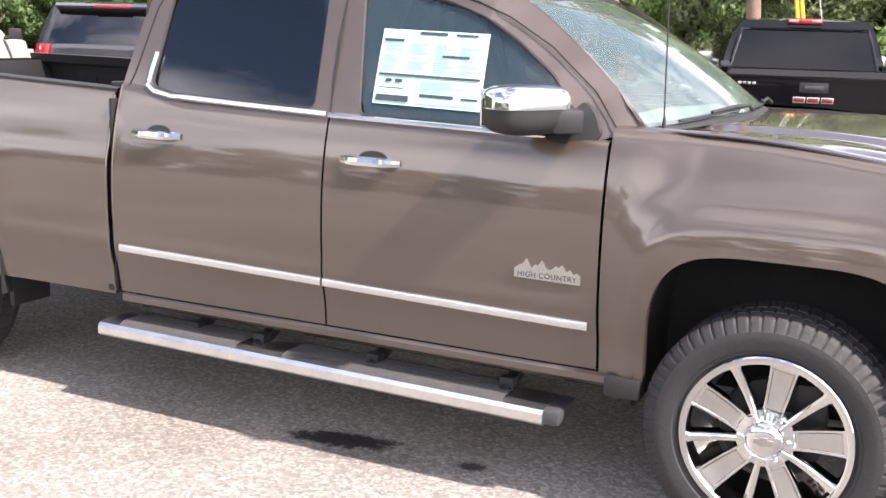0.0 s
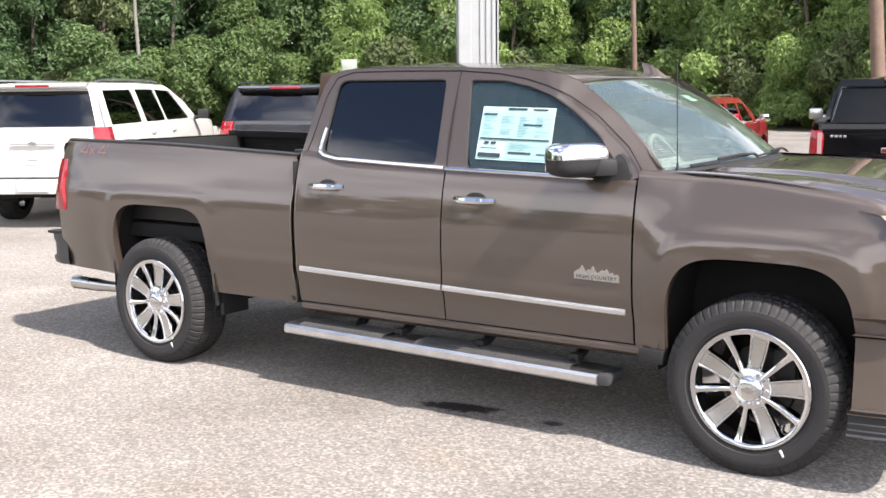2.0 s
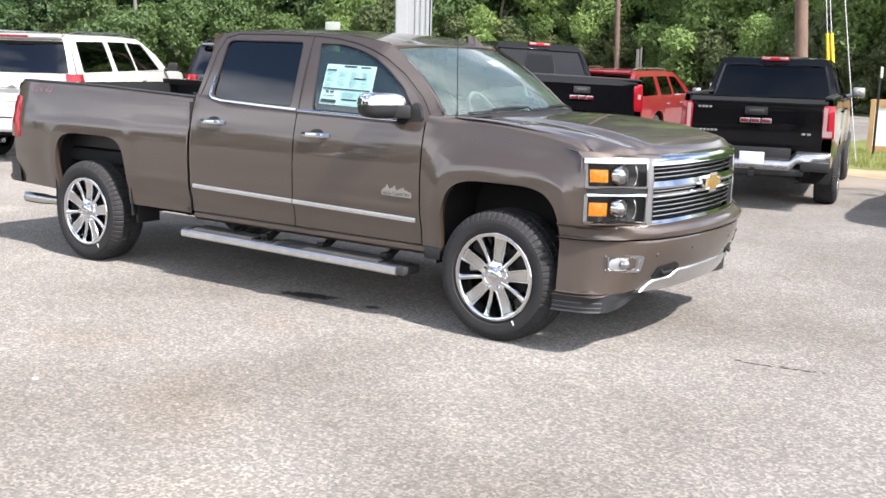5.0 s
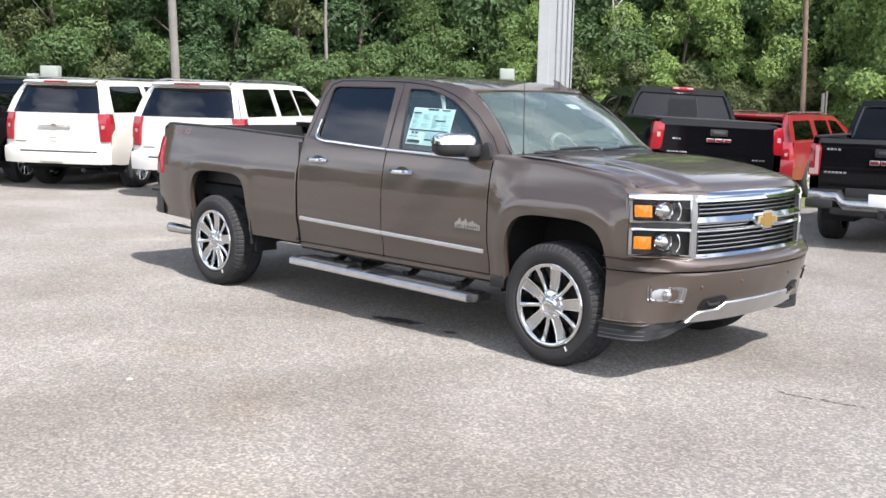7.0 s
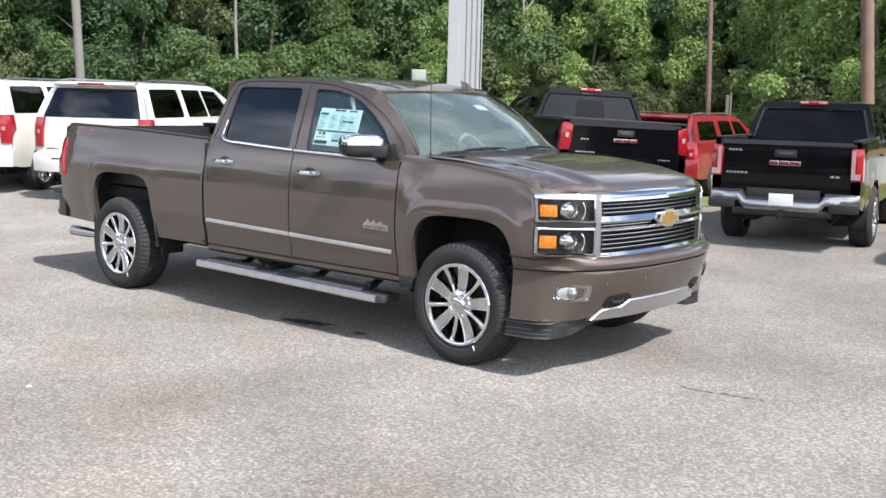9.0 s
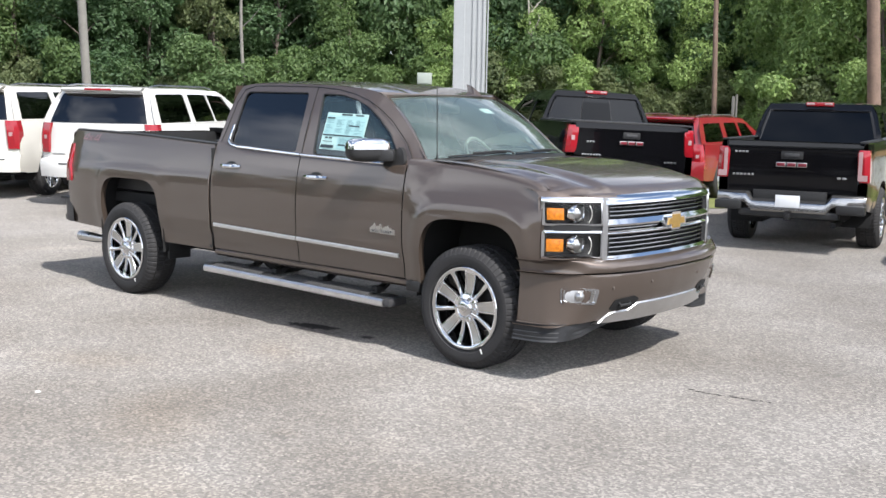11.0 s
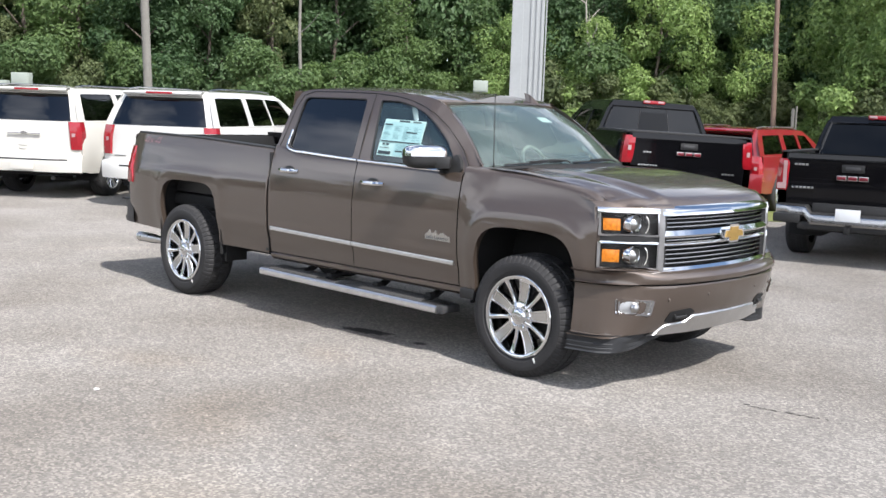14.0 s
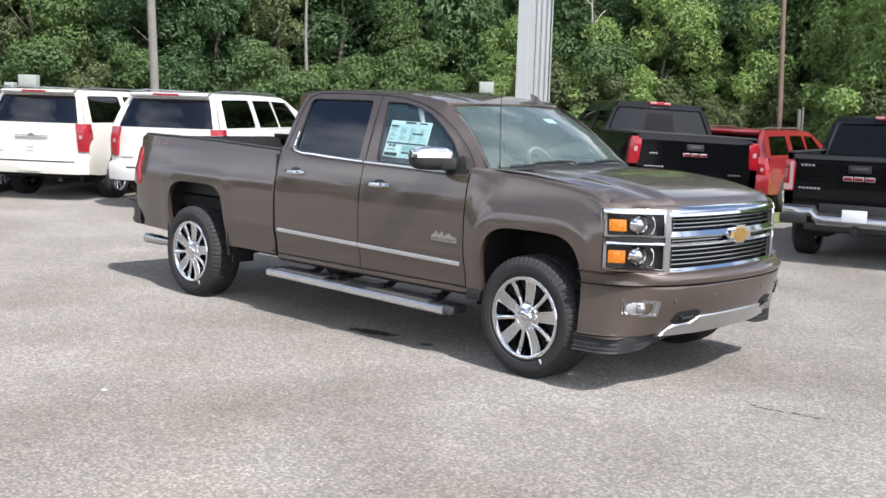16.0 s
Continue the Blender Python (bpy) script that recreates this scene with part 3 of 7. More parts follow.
    if parent.name == "pickup_truck":
        bm = bmesh.new()
        t = math.radians(-59)
        box(bm, (0.307 * math.cos(t), -0.0105, 0.307 * math.sin(t)), (0.034, 0.006, 0.012), 0.002, Matrix.Rotation(-t, 3, "Y"))
        part("paint_mark", bm, WHITE_INK, w, "white paint mark on the tyre")
    return w


truck = thing("pickup_truck", "brown metallic crew-cab pickup with chrome grille and wheels", "pickup truck")

for s in (-1, 1):
    zl = lambda x: 0.535 - 0.010 * x * 0
    # front fender
    bm = bmesh.new()
    side_panel(bm, s, [x for x in columns(-0.565, 0.575)], lambda x: 0.50 if x < 0.1 else 0.705, fender_top, roll=((0.012, 0.012), (0.035, 0.020), (0.08, 0.024)))
    part("front_fender", bm, PAINT, truck)
    # doors
    for nm, x0, x1 in (("front_door", -1.648, -0.575), ("rear_door", -2.668, -1.656)):
        bm = bmesh.new()
        side_panel(bm, s, columns(x0, x1, ()), lambda x: 0.525, belt, rowsn=34, roll=((0.008, 0.010), (0.03, 0.014)))
        door = part(nm, bm, PAINT, truck)
        # the flat side moulding
        bm = bmesh.new()
        a, b = x0 + (0.03 if nm == "rear_door" else 0.0), x1 - (0.03 if nm == "front_door" else 0.0)
        rows = []
        for k in range(13):
            x = a + (b - a) * k / 12
            z = 0.678 + 0.021 * (-0.60 - x)
            y = side_w(x, z)
            rows.append([(x, s * (y - 0.002), z - 0.017), (x, s * (y + 0.010), z - 0.014), (x, s * (y + 0.013), z + 0.002), (x, s * (y + 0.010), z + 0.013), (x, s * (y - 0.002), z + 0.016)])
        vs = grid(bm, rows)
        bm.faces.new(vs[0]), bm.faces.new(vs[-1][::-1])
        part("side_moulding", bm, STRIP_METAL, door, "satin bright side moulding")
        # the handle with its cup
        hx, hz = (-1.455, 1.168) if nm == "front_door" else (-2.445, 1.198)
        bm = bmesh.new()
        yb = side_w(hx, hz)
        rows = []
        for k in range(11):
            u = k / 10
            x, o = hx - 0.125 + 0.25 * u, 0.030 * min(1, 4 * u, 4 * (1 - u)) + 0.004
            hh = 0.019 - 0.004 * abs(2 * u - 1) ** 3
            rows.append([(x, s * (yb + o - 0.012), hz - hh), (x, s * (yb + o), hz - hh * 0.7), (x, s * (yb + o + 0.005), hz), (x, s * (yb + o), hz + hh * 0.7), (x, s * (yb + o - 0.012), hz + hh)])
        vs = grid(bm, rows)
        part("door_handle", bm, CHROME, door, "chrome pull handle")
        bm = bmesh.new()
        prism(bm, [(0.055 * math.cos(t * math.tau / 20) * 1.1 + 0.01, 0.030 * math.sin(t * math.tau / 20) + 0.010) for t in range(20)], lambda u, v: (hx + u, s * (side_w(hx + u, hz + v) + 0.0015), hz + v), lambda u, v: (hx + u, s * (side_w(hx + u, hz + v) - 0.01), hz + v))
        part("handle_cup", bm, PLASTIC, door, "dark handle recess")
    # black flap at the foot of the fender
    bm = bmesh.new()
    box(bm, (-0.475, s * 0.945, 0.482), (0.13, 0.07, 0.075), 0.016)
    part("fender_flap", bm, PLASTIC, truck, "black plastic flap behind the front wheel")
    # rocker
    bm = bmesh.new()
    rows = [[(x, s * (0.962 - d), z) for d, z in ((0.012, 0.519), (0.0, 0.508), (0.002, 0.485), (0.03, 0.462), (0.10, 0.452))] for x in np.linspace(-2.66, -0.43, 20)]
    grid(bm, rows)
    part("rocker_panel", bm, PAINT, truck)
    # box side
    bm = bmesh.new()
    side_panel(bm, s, columns(-4.86, -2.705), lambda x: 0.505 + 0.045 * smooth01(-3.3, -4.8, x), bed_top, roll=((0.004, 0.010), (0.015, 0.016), (0.05, 0.018)), rowsn=38)
    part("box_side", bm, PAINT, truck)
    for nm, x, z0, z1 in (("box_edge", -2.7045, 0.52, bed_top(-2.705)), ("door_edge", -2.6675, 0.54, belt(-2.668))):
        bm = bmesh.new()
        tube(bm, [(x, s * (side_w(x, z) - 0.003), z) for z in np.linspace(z0, z1, 26)], 0.0055, 6)
        part(nm, bm, PAINT, truck, "rolled panel edge")
    bm = bmesh.new()
    rows = [[(x, s * (side_w(x, bed_top(x)) - d), bed_top(x) + h) for d, h in ((0.012, 0.012), (0.012, 0.026), (0.03, 0.032), (0.085, 0.030), (0.09, -0.02))] for x in np.linspace(-4.85, -2.70, 22)]
    grid(bm, rows)
    part("rail_cap", bm, PLASTIC, truck, "black plastic box rail cap")
    # upper cab side round the windows
    W_F = rounded([(-1.535, 1.328), (-1.615, 1.776), (-1.40, 1.770), (-1.24, 1.738), (-1.10, 1.69), (-0.955, 1.607), (-0.81, 1.50), (-0.68, 1.345), (-0.70, 1.312)], 0.03)
    W_R = rounded([(-2.520, 1.385), (-2.512, 1.757), (-2.47, 1.785), (-1.765, 1.782), (-1.725, 1.338), (-2.10, 1.346), (-2.40, 1.358)], 0.035)
    outer = [(-0.500, 1.342), (-0.592, 1.465), (-0.757, 1.606), (-0.890, 1.705), (-0.98, 1.758), (-1.065, 1.796)] + [(x, rail_z(x)) for x in (-1.2, -1.4, -1.6, -1.8, -2.0, -2.2, -2.4, -2.5)] + [(-2.575, 1.825), (-2.612, 1.76), (-2.636, 1.634), (-2.655, 1.475), (-2.672, 1.345), (-2.45, 1.340), (-2.2, belt(-2.2) + 0.012), (-1.66, belt(-1.66) + 0.012), (-1.1, belt(-1.1) + 0.012), (-0.62, 1.295)]
    bm = bmesh.new()
    plate_with_holes(bm, outer, [W_F, W_R], gh)
    mirror_y(bm, s)
    part("cab_side", bm, PAINT, truck, sharp=50)
    for nm, line, gm in (("front_side_window", W_F, CLEAR), ("rear_side_window", W_R, TINT)):
        bm = bmesh.new()
        pane(bm, line, gh, 0.016)
        mirror_y(bm, s)
        part(nm, bm, gm, truck, "clear side window" if gm is CLEAR else "dark tinted side window")
        # black rubber round the pane
        bm = bmesh.new()
        n = len(line)
        tube(bm, [gh(*line[i % n], 0.008) for i in range(n + 1)], 0.008, 6)
        mirror_y(bm, s)
        part("window_seal", bm, PLASTIC, truck)
    # bright strip under the windows
    for pts in ([(-2.500, 1.52), (-2.510, 1.44), (-2.512, 1.392), (-2.47, 1.366), (-2.38, 1.352), (-2.05, 1.338), (-1.665, 1.324)], [(-1.652, 1.322), (-1.2, 1.312), (-0.80, 1.302)]):
        bm = bmesh.new()
        fine = []
        for (a, b), (c, d) in zip(pts, pts[1:]):
            fine += [(a + (c - a) * k / 4, b + (d - b) * k / 4) for k in range(4)]
        fine.append(pts[-1])
        tube(bm, [gh(x - (0.02 if x < -2.3 else 0), z, -0.006) for x, z in fine], 0.0105, 8)
        mirror_y(bm, s)
        part("window_trim", bm, CHROME, truck, "chrome strip under the windows")
    # door gaps above the belt
    bm = bmesh.new()
    tube(bm, [gh(x, z, -0.0015) for x, z in ((-1.652, 1.32), (-1.664, 1.45), (-1.676, 1.62), (-1.686, 1.826))], 0.0032, 6)
    tube(bm, [gh(x, z, -0.0015) for x, z in ((-1.686, 1.826), (-1.45, 1.808), (-1.286, 1.781), (-1.14, 1.742), (-1.006, 1.692), (-0.83, 1.594), (-0.653, 1.451), (-0.563, 1.335))], 0.003, 6)
    tube(bm, [gh(x, z, -0.0015) for x, z in ((-1.686, 1.826), (-2.131, 1.832), (-2.42, 1.830), (-2.53, 1.80), (-2.575, 1.70), (-2.61, 1.45), (-2.64, 1.35))], 0.003, 6)
    mirror_y(bm, s)
    part("door_gap", bm, DARK, truck)
    # running board
    board = tagged(new("running_board"), "bright flat running board with black tread")
    board.parent = truck
    bm = bmesh.new()
    tilt = lambda x: 0.340 + 0.0115 * (-0.71 - x)
    prof = [(0.80, 0.020), (0.945, 0.024), (0.985, 0.018), (0.996, 0.004), (0.996, -0.028), (0.985, -0.038), (0.80, -0.034)]
    rows = [[(x, s * y, tilt(x) + z) for y, z in prof] for x in np.linspace(-2.77, -0.745, 12)]
    vs = grid(bm, rows)
    bm.faces.new(vs[0]), bm.faces.new(vs[-1][::-1])
    part("step_bar", bm, STEEL, board, "brushed bright step bar", sharp=25)
    for a, b in ((-2.66, -2.06), (-1.84, -0.90)):
        bm = bmesh.new()
        xs = np.linspace(a, b, 6)
        grid(bm, [[(x, s * y, tilt(x) + z) for y, z in ((0.795, 0.028), (0.80, 0.033), (0.955, 0.035), (0.975, 0.030), (0.984, 0.018))] for x in xs])
        for k in range(8):
            y = 0.82 + k * 0.017
            grid(bm, [[(x, s * (y + dy), tilt(x) + 0.033 + dz) for dy, dz in ((-0.005, 0.0), (-0.003, 0.005), (0.003, 0.005), (0.005, 0.0))] for x in xs])
        part("tread_pad", bm, PAD, board, "black ribbed tread pad")
    for x in (-2.72, -0.725):
        bm = bmesh.new()
        box(bm, (x + (0.0 if x > -1 else -0.02), s * 0.892, tilt(x) - 0.008), (0.075, 0.185, 0.056), 0.014)
        part("end_cap", bm, GREY_PLASTIC, board, "grey plastic end cap")
    for x in (-2.35, -2.02, -1.49, -0.93):
        bm = bmesh.new()
        tube(bm, [(x, s * 0.90, 0.36), (x, s * 0.80, 0.40), (x + 0.01, s * 0.70, 0.46)], 0.028, 8)
        box(bm, (x, s * 0.86, 0.392), (0.055, 0.05, 0.05), 0.006)
        part("board_bracket", bm, PLASTIC, board)
    # wheels and what is behind them
    for x in (FRONT_AXLE, REAR_AXLE):
        wheel(truck, x + 0.004, s, 1.0)
        arch = ARCH_F if x == FRONT_AXLE else ARCH_R
        bm = bmesh.new()
        c, a, z0, b, n = arch
        outline = [(c - a - 0.03, 0.42)] + [(c + math.copysign((a + 0.03) * abs(math.sin(t)) ** (2 / n), t), z0 + (b + 0.02) * math.cos(t) ** (2 / n)) for t in np.linspace(-1.5, 1.5, 41)] + [(c + a + 0.03, 0.42)]
        grid(bm, [[(x2, s * y, z2) for x2, z2 in outline] for y in (0.972, 0.55)])
        bm.faces.new([bm.verts.new((x2, s * 0.55, z2)) for x2, z2 in outline])
        part("wheelhouse", bm, DARK, truck, "black wheelhouse liner")
    # mirror
    mir = tagged(new("door_mirror"), "black door mirror with a chrome cap")
    mir.parent = truck
    bm = bmesh.new()
    def ell(cx, cy, cz, ax, ay, az, p=2.6, half=None, n=20, m=12):
        rows = []
        for i in range(m + 1):
            ph = -math.pi / 2 + math.pi * i / m if half is None else (0 if half > 0 else -math.pi / 2) + math.pi / 2 * i / m
            row = []
            for k in range(n):
                t = k * math.tau / n
                cu = lambda v: math.copysign(abs(v) ** (2 / p), v)
                row.append((cx + ax * cu(math.cos(ph)) * cu(math.cos(t)), s * (cy + ay * cu(math.cos(ph)) * cu(math.sin(t))), cz + az * cu(math.sin(ph))))
            rows.append(row)
        return rows
    def swept(bm, verts):
        """Turns a part of the mirror head back round its middle."""
        c, n = math.cos(radians(27)), math.sin(radians(27))
        for p in verts:
            x, y = p.co.x + 0.815, s * p.co.y - 1.080
            p.co.x, p.co.y = -0.815 + x * c - y * n, s * (1.080 + x * n + y * c)
    grid(bm, ell(-0.815, 1.080, 1.402, 0.088, 0.150, 0.086, 3.4, half=-1), True)
    swept(bm, bm.verts)
    box(bm, (-0.735, s * 0.972, 1.362), (0.11, 0.17, 0.082), 0.02, Matrix.Rotation(radians(-38 * s), 3, "Z"))
    prism(bm, rounded([(-0.80, 1.288), (-0.745, 1.345), (-0.685, 1.425), (-0.640, 1.385), (-0.608, 1.315), (-0.640, 1.276)], 0.022), lambda u, v: Vector((gh(u, v, -0.022).x, -s * gh(u, v, -0.022).y, v)), lambda u, v: Vector((u, -s * gh(u, v, 0.01).y, v)))
    part("mirror_body", bm, PLASTIC, mir, "black mirror body and arm")
    bm = bmesh.new()
    grid(bm, ell(-0.815, 1.080, 1.402, 0.090, 0.153, 0.078, 3.6, half=1), True)
    swept(bm, bm.verts)
    part("mirror_cap", bm, CHROME, mir, "chrome mirror cap")
    bm = bmesh.new()
    box(bm, (-0.902, s * 1.080, 1.40), (0.010, 0.235, 0.120), 0.004)
    swept(bm, bm.verts)
    part("mirror_glass", bm, material("mirror_silver", (0.8, 0.8, 0.8), 0.02, metal=1.0, vary=0.01) if s < 0 else CHROME, mir)

# roof
bm = bmesh.new()
def roof_z(x, y):
    zc = soft(x, [(-2.70, 1.80), (-2.62, 1.840), (-2.45, 1.872), (-2.1, 1.883), (-1.7, 1.876), (-1.35, 1.855), (-1.15, 1.823), (-0.98, 1.784)])
    v = min(1.0, abs(y) / rail_y(x))
    return zc + (min(rail_z(x), zc - 0.012) - zc) * (0.55 * v**2 + 0.45 * v**6) - 0.005 * math.exp(-(((abs(y) - 0.42) / 0.02) ** 2))
def rail_y(x):
    return -gh(x, rail_z(x)).y + 0.002
rows = []
for i in range(35):
    u = i / 34
    row = []
    for k in range(45):
        v = -1 + 2 * k / 44
        xf = -0.985 - 0.085 * abs(v) ** 2.2
        x = -2.66 + 0.09 * abs(v) ** 4 + (xf + 2.66 - 0.09 * abs(v) ** 4) * u
        y = rail_y(x) * v
        row.append((x, y, roof_z(x, y)))
    rows.append(row)
rows.append([(x + 0.008, y, z - 0.010) for x, y, z in rows[-1]])
HEADER = rows[-1]
rows.append([(x - 0.010, y, z - 0.008) for x, y, z in rows[-1]])
grid(bm, rows)
part("roof", bm, PAINT, truck)
# windscreen
def shield(u, v, d=0.0):
    """u from the base to the roof, v across."""
    xb, zb = -0.275 - 0.20 * abs(v) ** 2.2, 1.352 - 0.024 * v * v
    xt, zt = -0.985 - 0.060 * abs(v) ** 2.2, 1.776 - 0.024 * v * v
    y = v * (0.872 - 0.235 * u if v < 0 else 0.925 - 0.170 * u)
    return (xb + (xt - xb) * u + 0.02 * math.sin(math.pi * u) - d * 0.5, y, zb + (zt - zb) * u + 0.028 * math.sin(math.pi * u) - d)
# the painted header between roof and windscreen
bm = bmesh.new()
rows = []
for k, p in enumerate(HEADER):
    a, b = Vector(p), Vector(shield(1.0, 0.975 * (-1 + 2 * k / 44), -0.002))
    rows.append([a, a * 0.5 + b * 0.5 + Vector((0.006, 0, 0.005)), b, b + Vector((-0.012, 0, -0.016))])
grid(bm, rows)
part("roof_header", bm, PAINT, truck)
bm = bmesh.new()
grid(bm, [[shield(u, v) for v in np.linspace(-0.97, 0.97, 33)] for u in np.linspace(0.03, 0.992, 15)])
part("windscreen", bm, SHIELD, truck, "raked clear windscreen")
EDGE_LINE = [(-0.500, 1.342), (-0.592, 1.465), (-0.757, 1.606), (-0.890, 1.705), (-0.98, 1.758), (-1.075, 1.799)]
for s in (-1, 1):
    bm = bmesh.new()
    rows = []
    for u in np.linspace(-0.03, 1.0, 16):
        q = max(0.0, u) * 5
        i0 = min(4, int(q))
        f = q - i0
        ex, ez = EDGE_LINE[i0][0] * (1 - f) + EDGE_LINE[i0 + 1][0] * f, EDGE_LINE[i0][1] * (1 - f) + EDGE_LINE[i0 + 1][1] * f
        c = gh(ex, ez, -0.001)
        c.y *= -s
        e0 = Vector(shield(u, 0.975 * s, -0.001))
        mid = (e0 * 0.55 + c * 0.45) + Vector((0.004, 0.006 * s, 0.005))
        q3 = (e0 * 0.2 + c * 0.8) + Vector((0.001, 0.004 * s, 0.002))
        rows.append([Vector(shield(u, 0.97 * s, 0.012)), e0, (e0 * 0.8 + c * 0.2) + Vector((0.003, 0.003 * s, 0.004)), mid, q3, c])
    grid(bm, rows)
    part("windscreen_pillar", bm, PAINT, truck, "painted windscreen pillar")
bm = bmesh.new()
grid(bm, [[shield(u, v, 0.003) for v in np.linspace(-0.97, 0.97, 21)] for u in (0.0, 0.055)])
grid(bm, [[shield(u, v, 0.003) for v in np.linspace(-0.97, 0.97, 21)] for u in (0.985, 1.0)])
part("screen_band", bm, PLASTIC, truck, "black band round the windscreen")
# rear of the cab
bm = bmesh.new()
grid(bm, [[(-2.665 - 0.03 * (1 - u), y * (0.93 - 0.20 * u), 0.70 + 1.13 * u) for y in np.linspace(-1, 1, 9)] for u in np.linspace(0, 1, 8)])
part("cab_back", bm, PAINT, truck)
bm = bmesh.new()
prism(bm, rounded([(-0.66, 1.42), (0.66, 1.42), (0.58, 1.78), (-0.58, 1.78)], 0.05), lambda u, v: (-2.70 + 0.06 * (v - 1.42), u, v), lambda u, v: (-2.67 + 0.06 * (v - 1.42), u, v))
part("rear_window", bm, TINT, truck, "dark rear window")
# bonnet
def hood(u, v):
    y = 0.895 * v
    xb = -0.315 - 0.17 * abs(v) ** 2.2
    xf = nose_x(y) - 0.035
    x = xb + (xf - xb) * u
    zc = soft(x, [(-0.6, 1.35), (-0.3, 1.352), (0, 1.352), (0.25, 1.338), (0.5, 1.309), (0.68, 1.272), (0.80, 1.234), (0.88, 1.194), (0.93, 1.160)])
    a = abs(v)
    side = fender_top(min(x, 0.56)) + 0.016
    ridge = 0.60 + 0.10 * u
    k = smooth01(ridge - 0.05, ridge + 0.05, a)
    zs = zc - 0.004 - 0.010 * (a / 0.9) ** 2 - (0.016 + 0.016 * smooth01(0.1, 0.75, x)) * k * (1 - 0.3 * smooth01(0.5, 0.85, x))
    e = smooth01(0.80, 1.0, a)
    return (x, y, zs * (1 - e) + side * e - 0.03 * smooth01(0.94, 1.0, u))
bm = bmesh.new()
grid(bm, [[hood(u, v) for v in np.linspace(-1, 1, 61)] for u in list(np.linspace(0, 0.9, 22)) + [0.925, 0.945, 0.96, 0.975, 0.988, 1.0]])
part("bonnet", bm, PAINT, truck, "bonnet with a raised middle")
for s in (-1, 1):
    bm = bmesh.new()
    tube(bm, [Vector(hood(u, s * 0.985)) + Vector((0, 0, 0.0005)) for u in np.linspace(0.02, 0.93, 24)], 0.0035, 5)
    part("bonnet_gap", bm, DARK, truck)
# cowl and wipers
bm = bmesh.new()
rows = []
for v in np.linspace(-0.98, 0.98, 25):
    a, b = shield(0.03, v), hood(0.0, v * 0.95)
    rows.append([(a[0], a[1], a[2] - 0.012), ((a[0] + b[0]) / 2, (a[1] + b[1]) / 2, min(a[2], b[2]) - 0.03), (b[0] + 0.02, b[1], b[2] - 0.012)])
grid(bm, rows)
part("cowl", bm, PLASTIC, truck, "black cowl panel")
for y0, y1 in ((-0.73, -0.20), (-0.10, 0.48)):
    bm = bmesh.new()
    pts = []
    for k in range(9):
        p = shield(0.030 + 0.018 * k / 8, (y0 + (y1 - y0) * k / 8) / 0.90)
        pts.append((p[0] + 0.008, p[1], p[2] + 0.010))
    tube(bm, pts, 0.0055, 6)
    tube(bm, [(pts[3][0] + 0.006, pts[3][1], pts[3][2] + 0.010), (pts[6][0] + 0.012, pts[6][1], pts[6][2] + 0.014), (pts[8][0] + 0.02, pts[8][1] + 0.02, pts[8][2] + 0.006), (pts[8][0] + 0.03, pts[8][1] + 0.05, pts[8][2] - 0.012)], 0.0065, 6)
    part("wiper", bm, PLASTIC, truck, "black windscreen wiper")
bm = bmesh.new()
lathe(bm, [(0.0, 0.0), (0.018, 0.0), (0.016, 0.012), (0.008, 0.02), (0.0045, 0.06)], (-0.44, -0.785, 1.318), 10, "z")
tube(bm, [(-0.44, -0.785, 1.33), (-0.445, -0.785, 1.55), (-0.452, -0.784, 1.845)], 0.0030, 6)
part("mast_antenna", bm, PLASTIC, truck, "thin black mast antenna")
bm = bmesh.new()
rows = []
for k in range(9):
    u = k / 8
    hgt = 0.056 * math.sin(min(1, u * 1.25) * math.pi / 2) ** 1.4
    w = 0.022 * math.sin(math.pi * min(0.97, 0.06 + u)) + 0.006
    x = -0.985 - 0.15 * u
    z = roof_z(x, 0.45)
    rows.append([(x, 0.45 - w, z - 0.003), (x - 0.01 * u, 0.45 - w * 0.45, z + hgt * 0.6), (x - 0.02 * u, 0.45, z + hgt), (x - 0.01 * u, 0.45 + w * 0.45, z + hgt * 0.6), (x, 0.45 + w, z - 0.003)])
vs = grid(bm, rows)
bm.faces.new(vs[-1])
part("roof_fin", bm, PAINT, truck, "brown shark-fin aerial")

# ---- front of the pickup ----
def nose(v, z, d=0.0):
    """A place on the front's face: v from the middle (0) to the lamp's outer end (1), z up, d proud of it."""
    y = 0.957 * v
    n = Vector((1.0, 0.0)) if abs(v) < 0.66 else Vector((0.62, 0.78 * (1 if v > 0 else -1)))
    return Vector((nose_x(y) + d * n.x - 0.10 * max(0, z - 1.02) ** 1.2 - 0.02, y + d * n.y, z))


grille = tagged(new("grille"), "chrome-framed grille with dark slats")
grille.parent = truck
GV = 0.655 / 0.957
bm = bmesh.new()
grid(bm, [[nose(v, z, -0.055) for v in np.linspace(-GV, GV, 21)] for z in (0.77, 0.9, 1.05, 1.18)])
part("grille_backing", bm, DARK, grille)
def nose_bar(name, z0, z1, d0, d1, mat, v0=-GV, v1=GV, n=25, bulge=0.006, label="", parent=grille, wob=None, lean=0.0):
    bm = bmesh.new()
    rows = []
    for v in np.linspace(v0, v1, n):
        a, b = (z0, z1) if wob is None else wob(v)
        rows.append([nose(v, a, d0), nose(v, a, d1), nose(v, a + (b - a) * 0.3, d1 + bulge * 0.6), nose(v, b, d1 - lean), nose(v, b, d0)])
    vs = grid(bm, rows)
    bm.faces.new(vs[0]), bm.faces.new(vs[-1][::-1])
    return part(name, bm, mat, parent, label)
bm = bmesh.new()
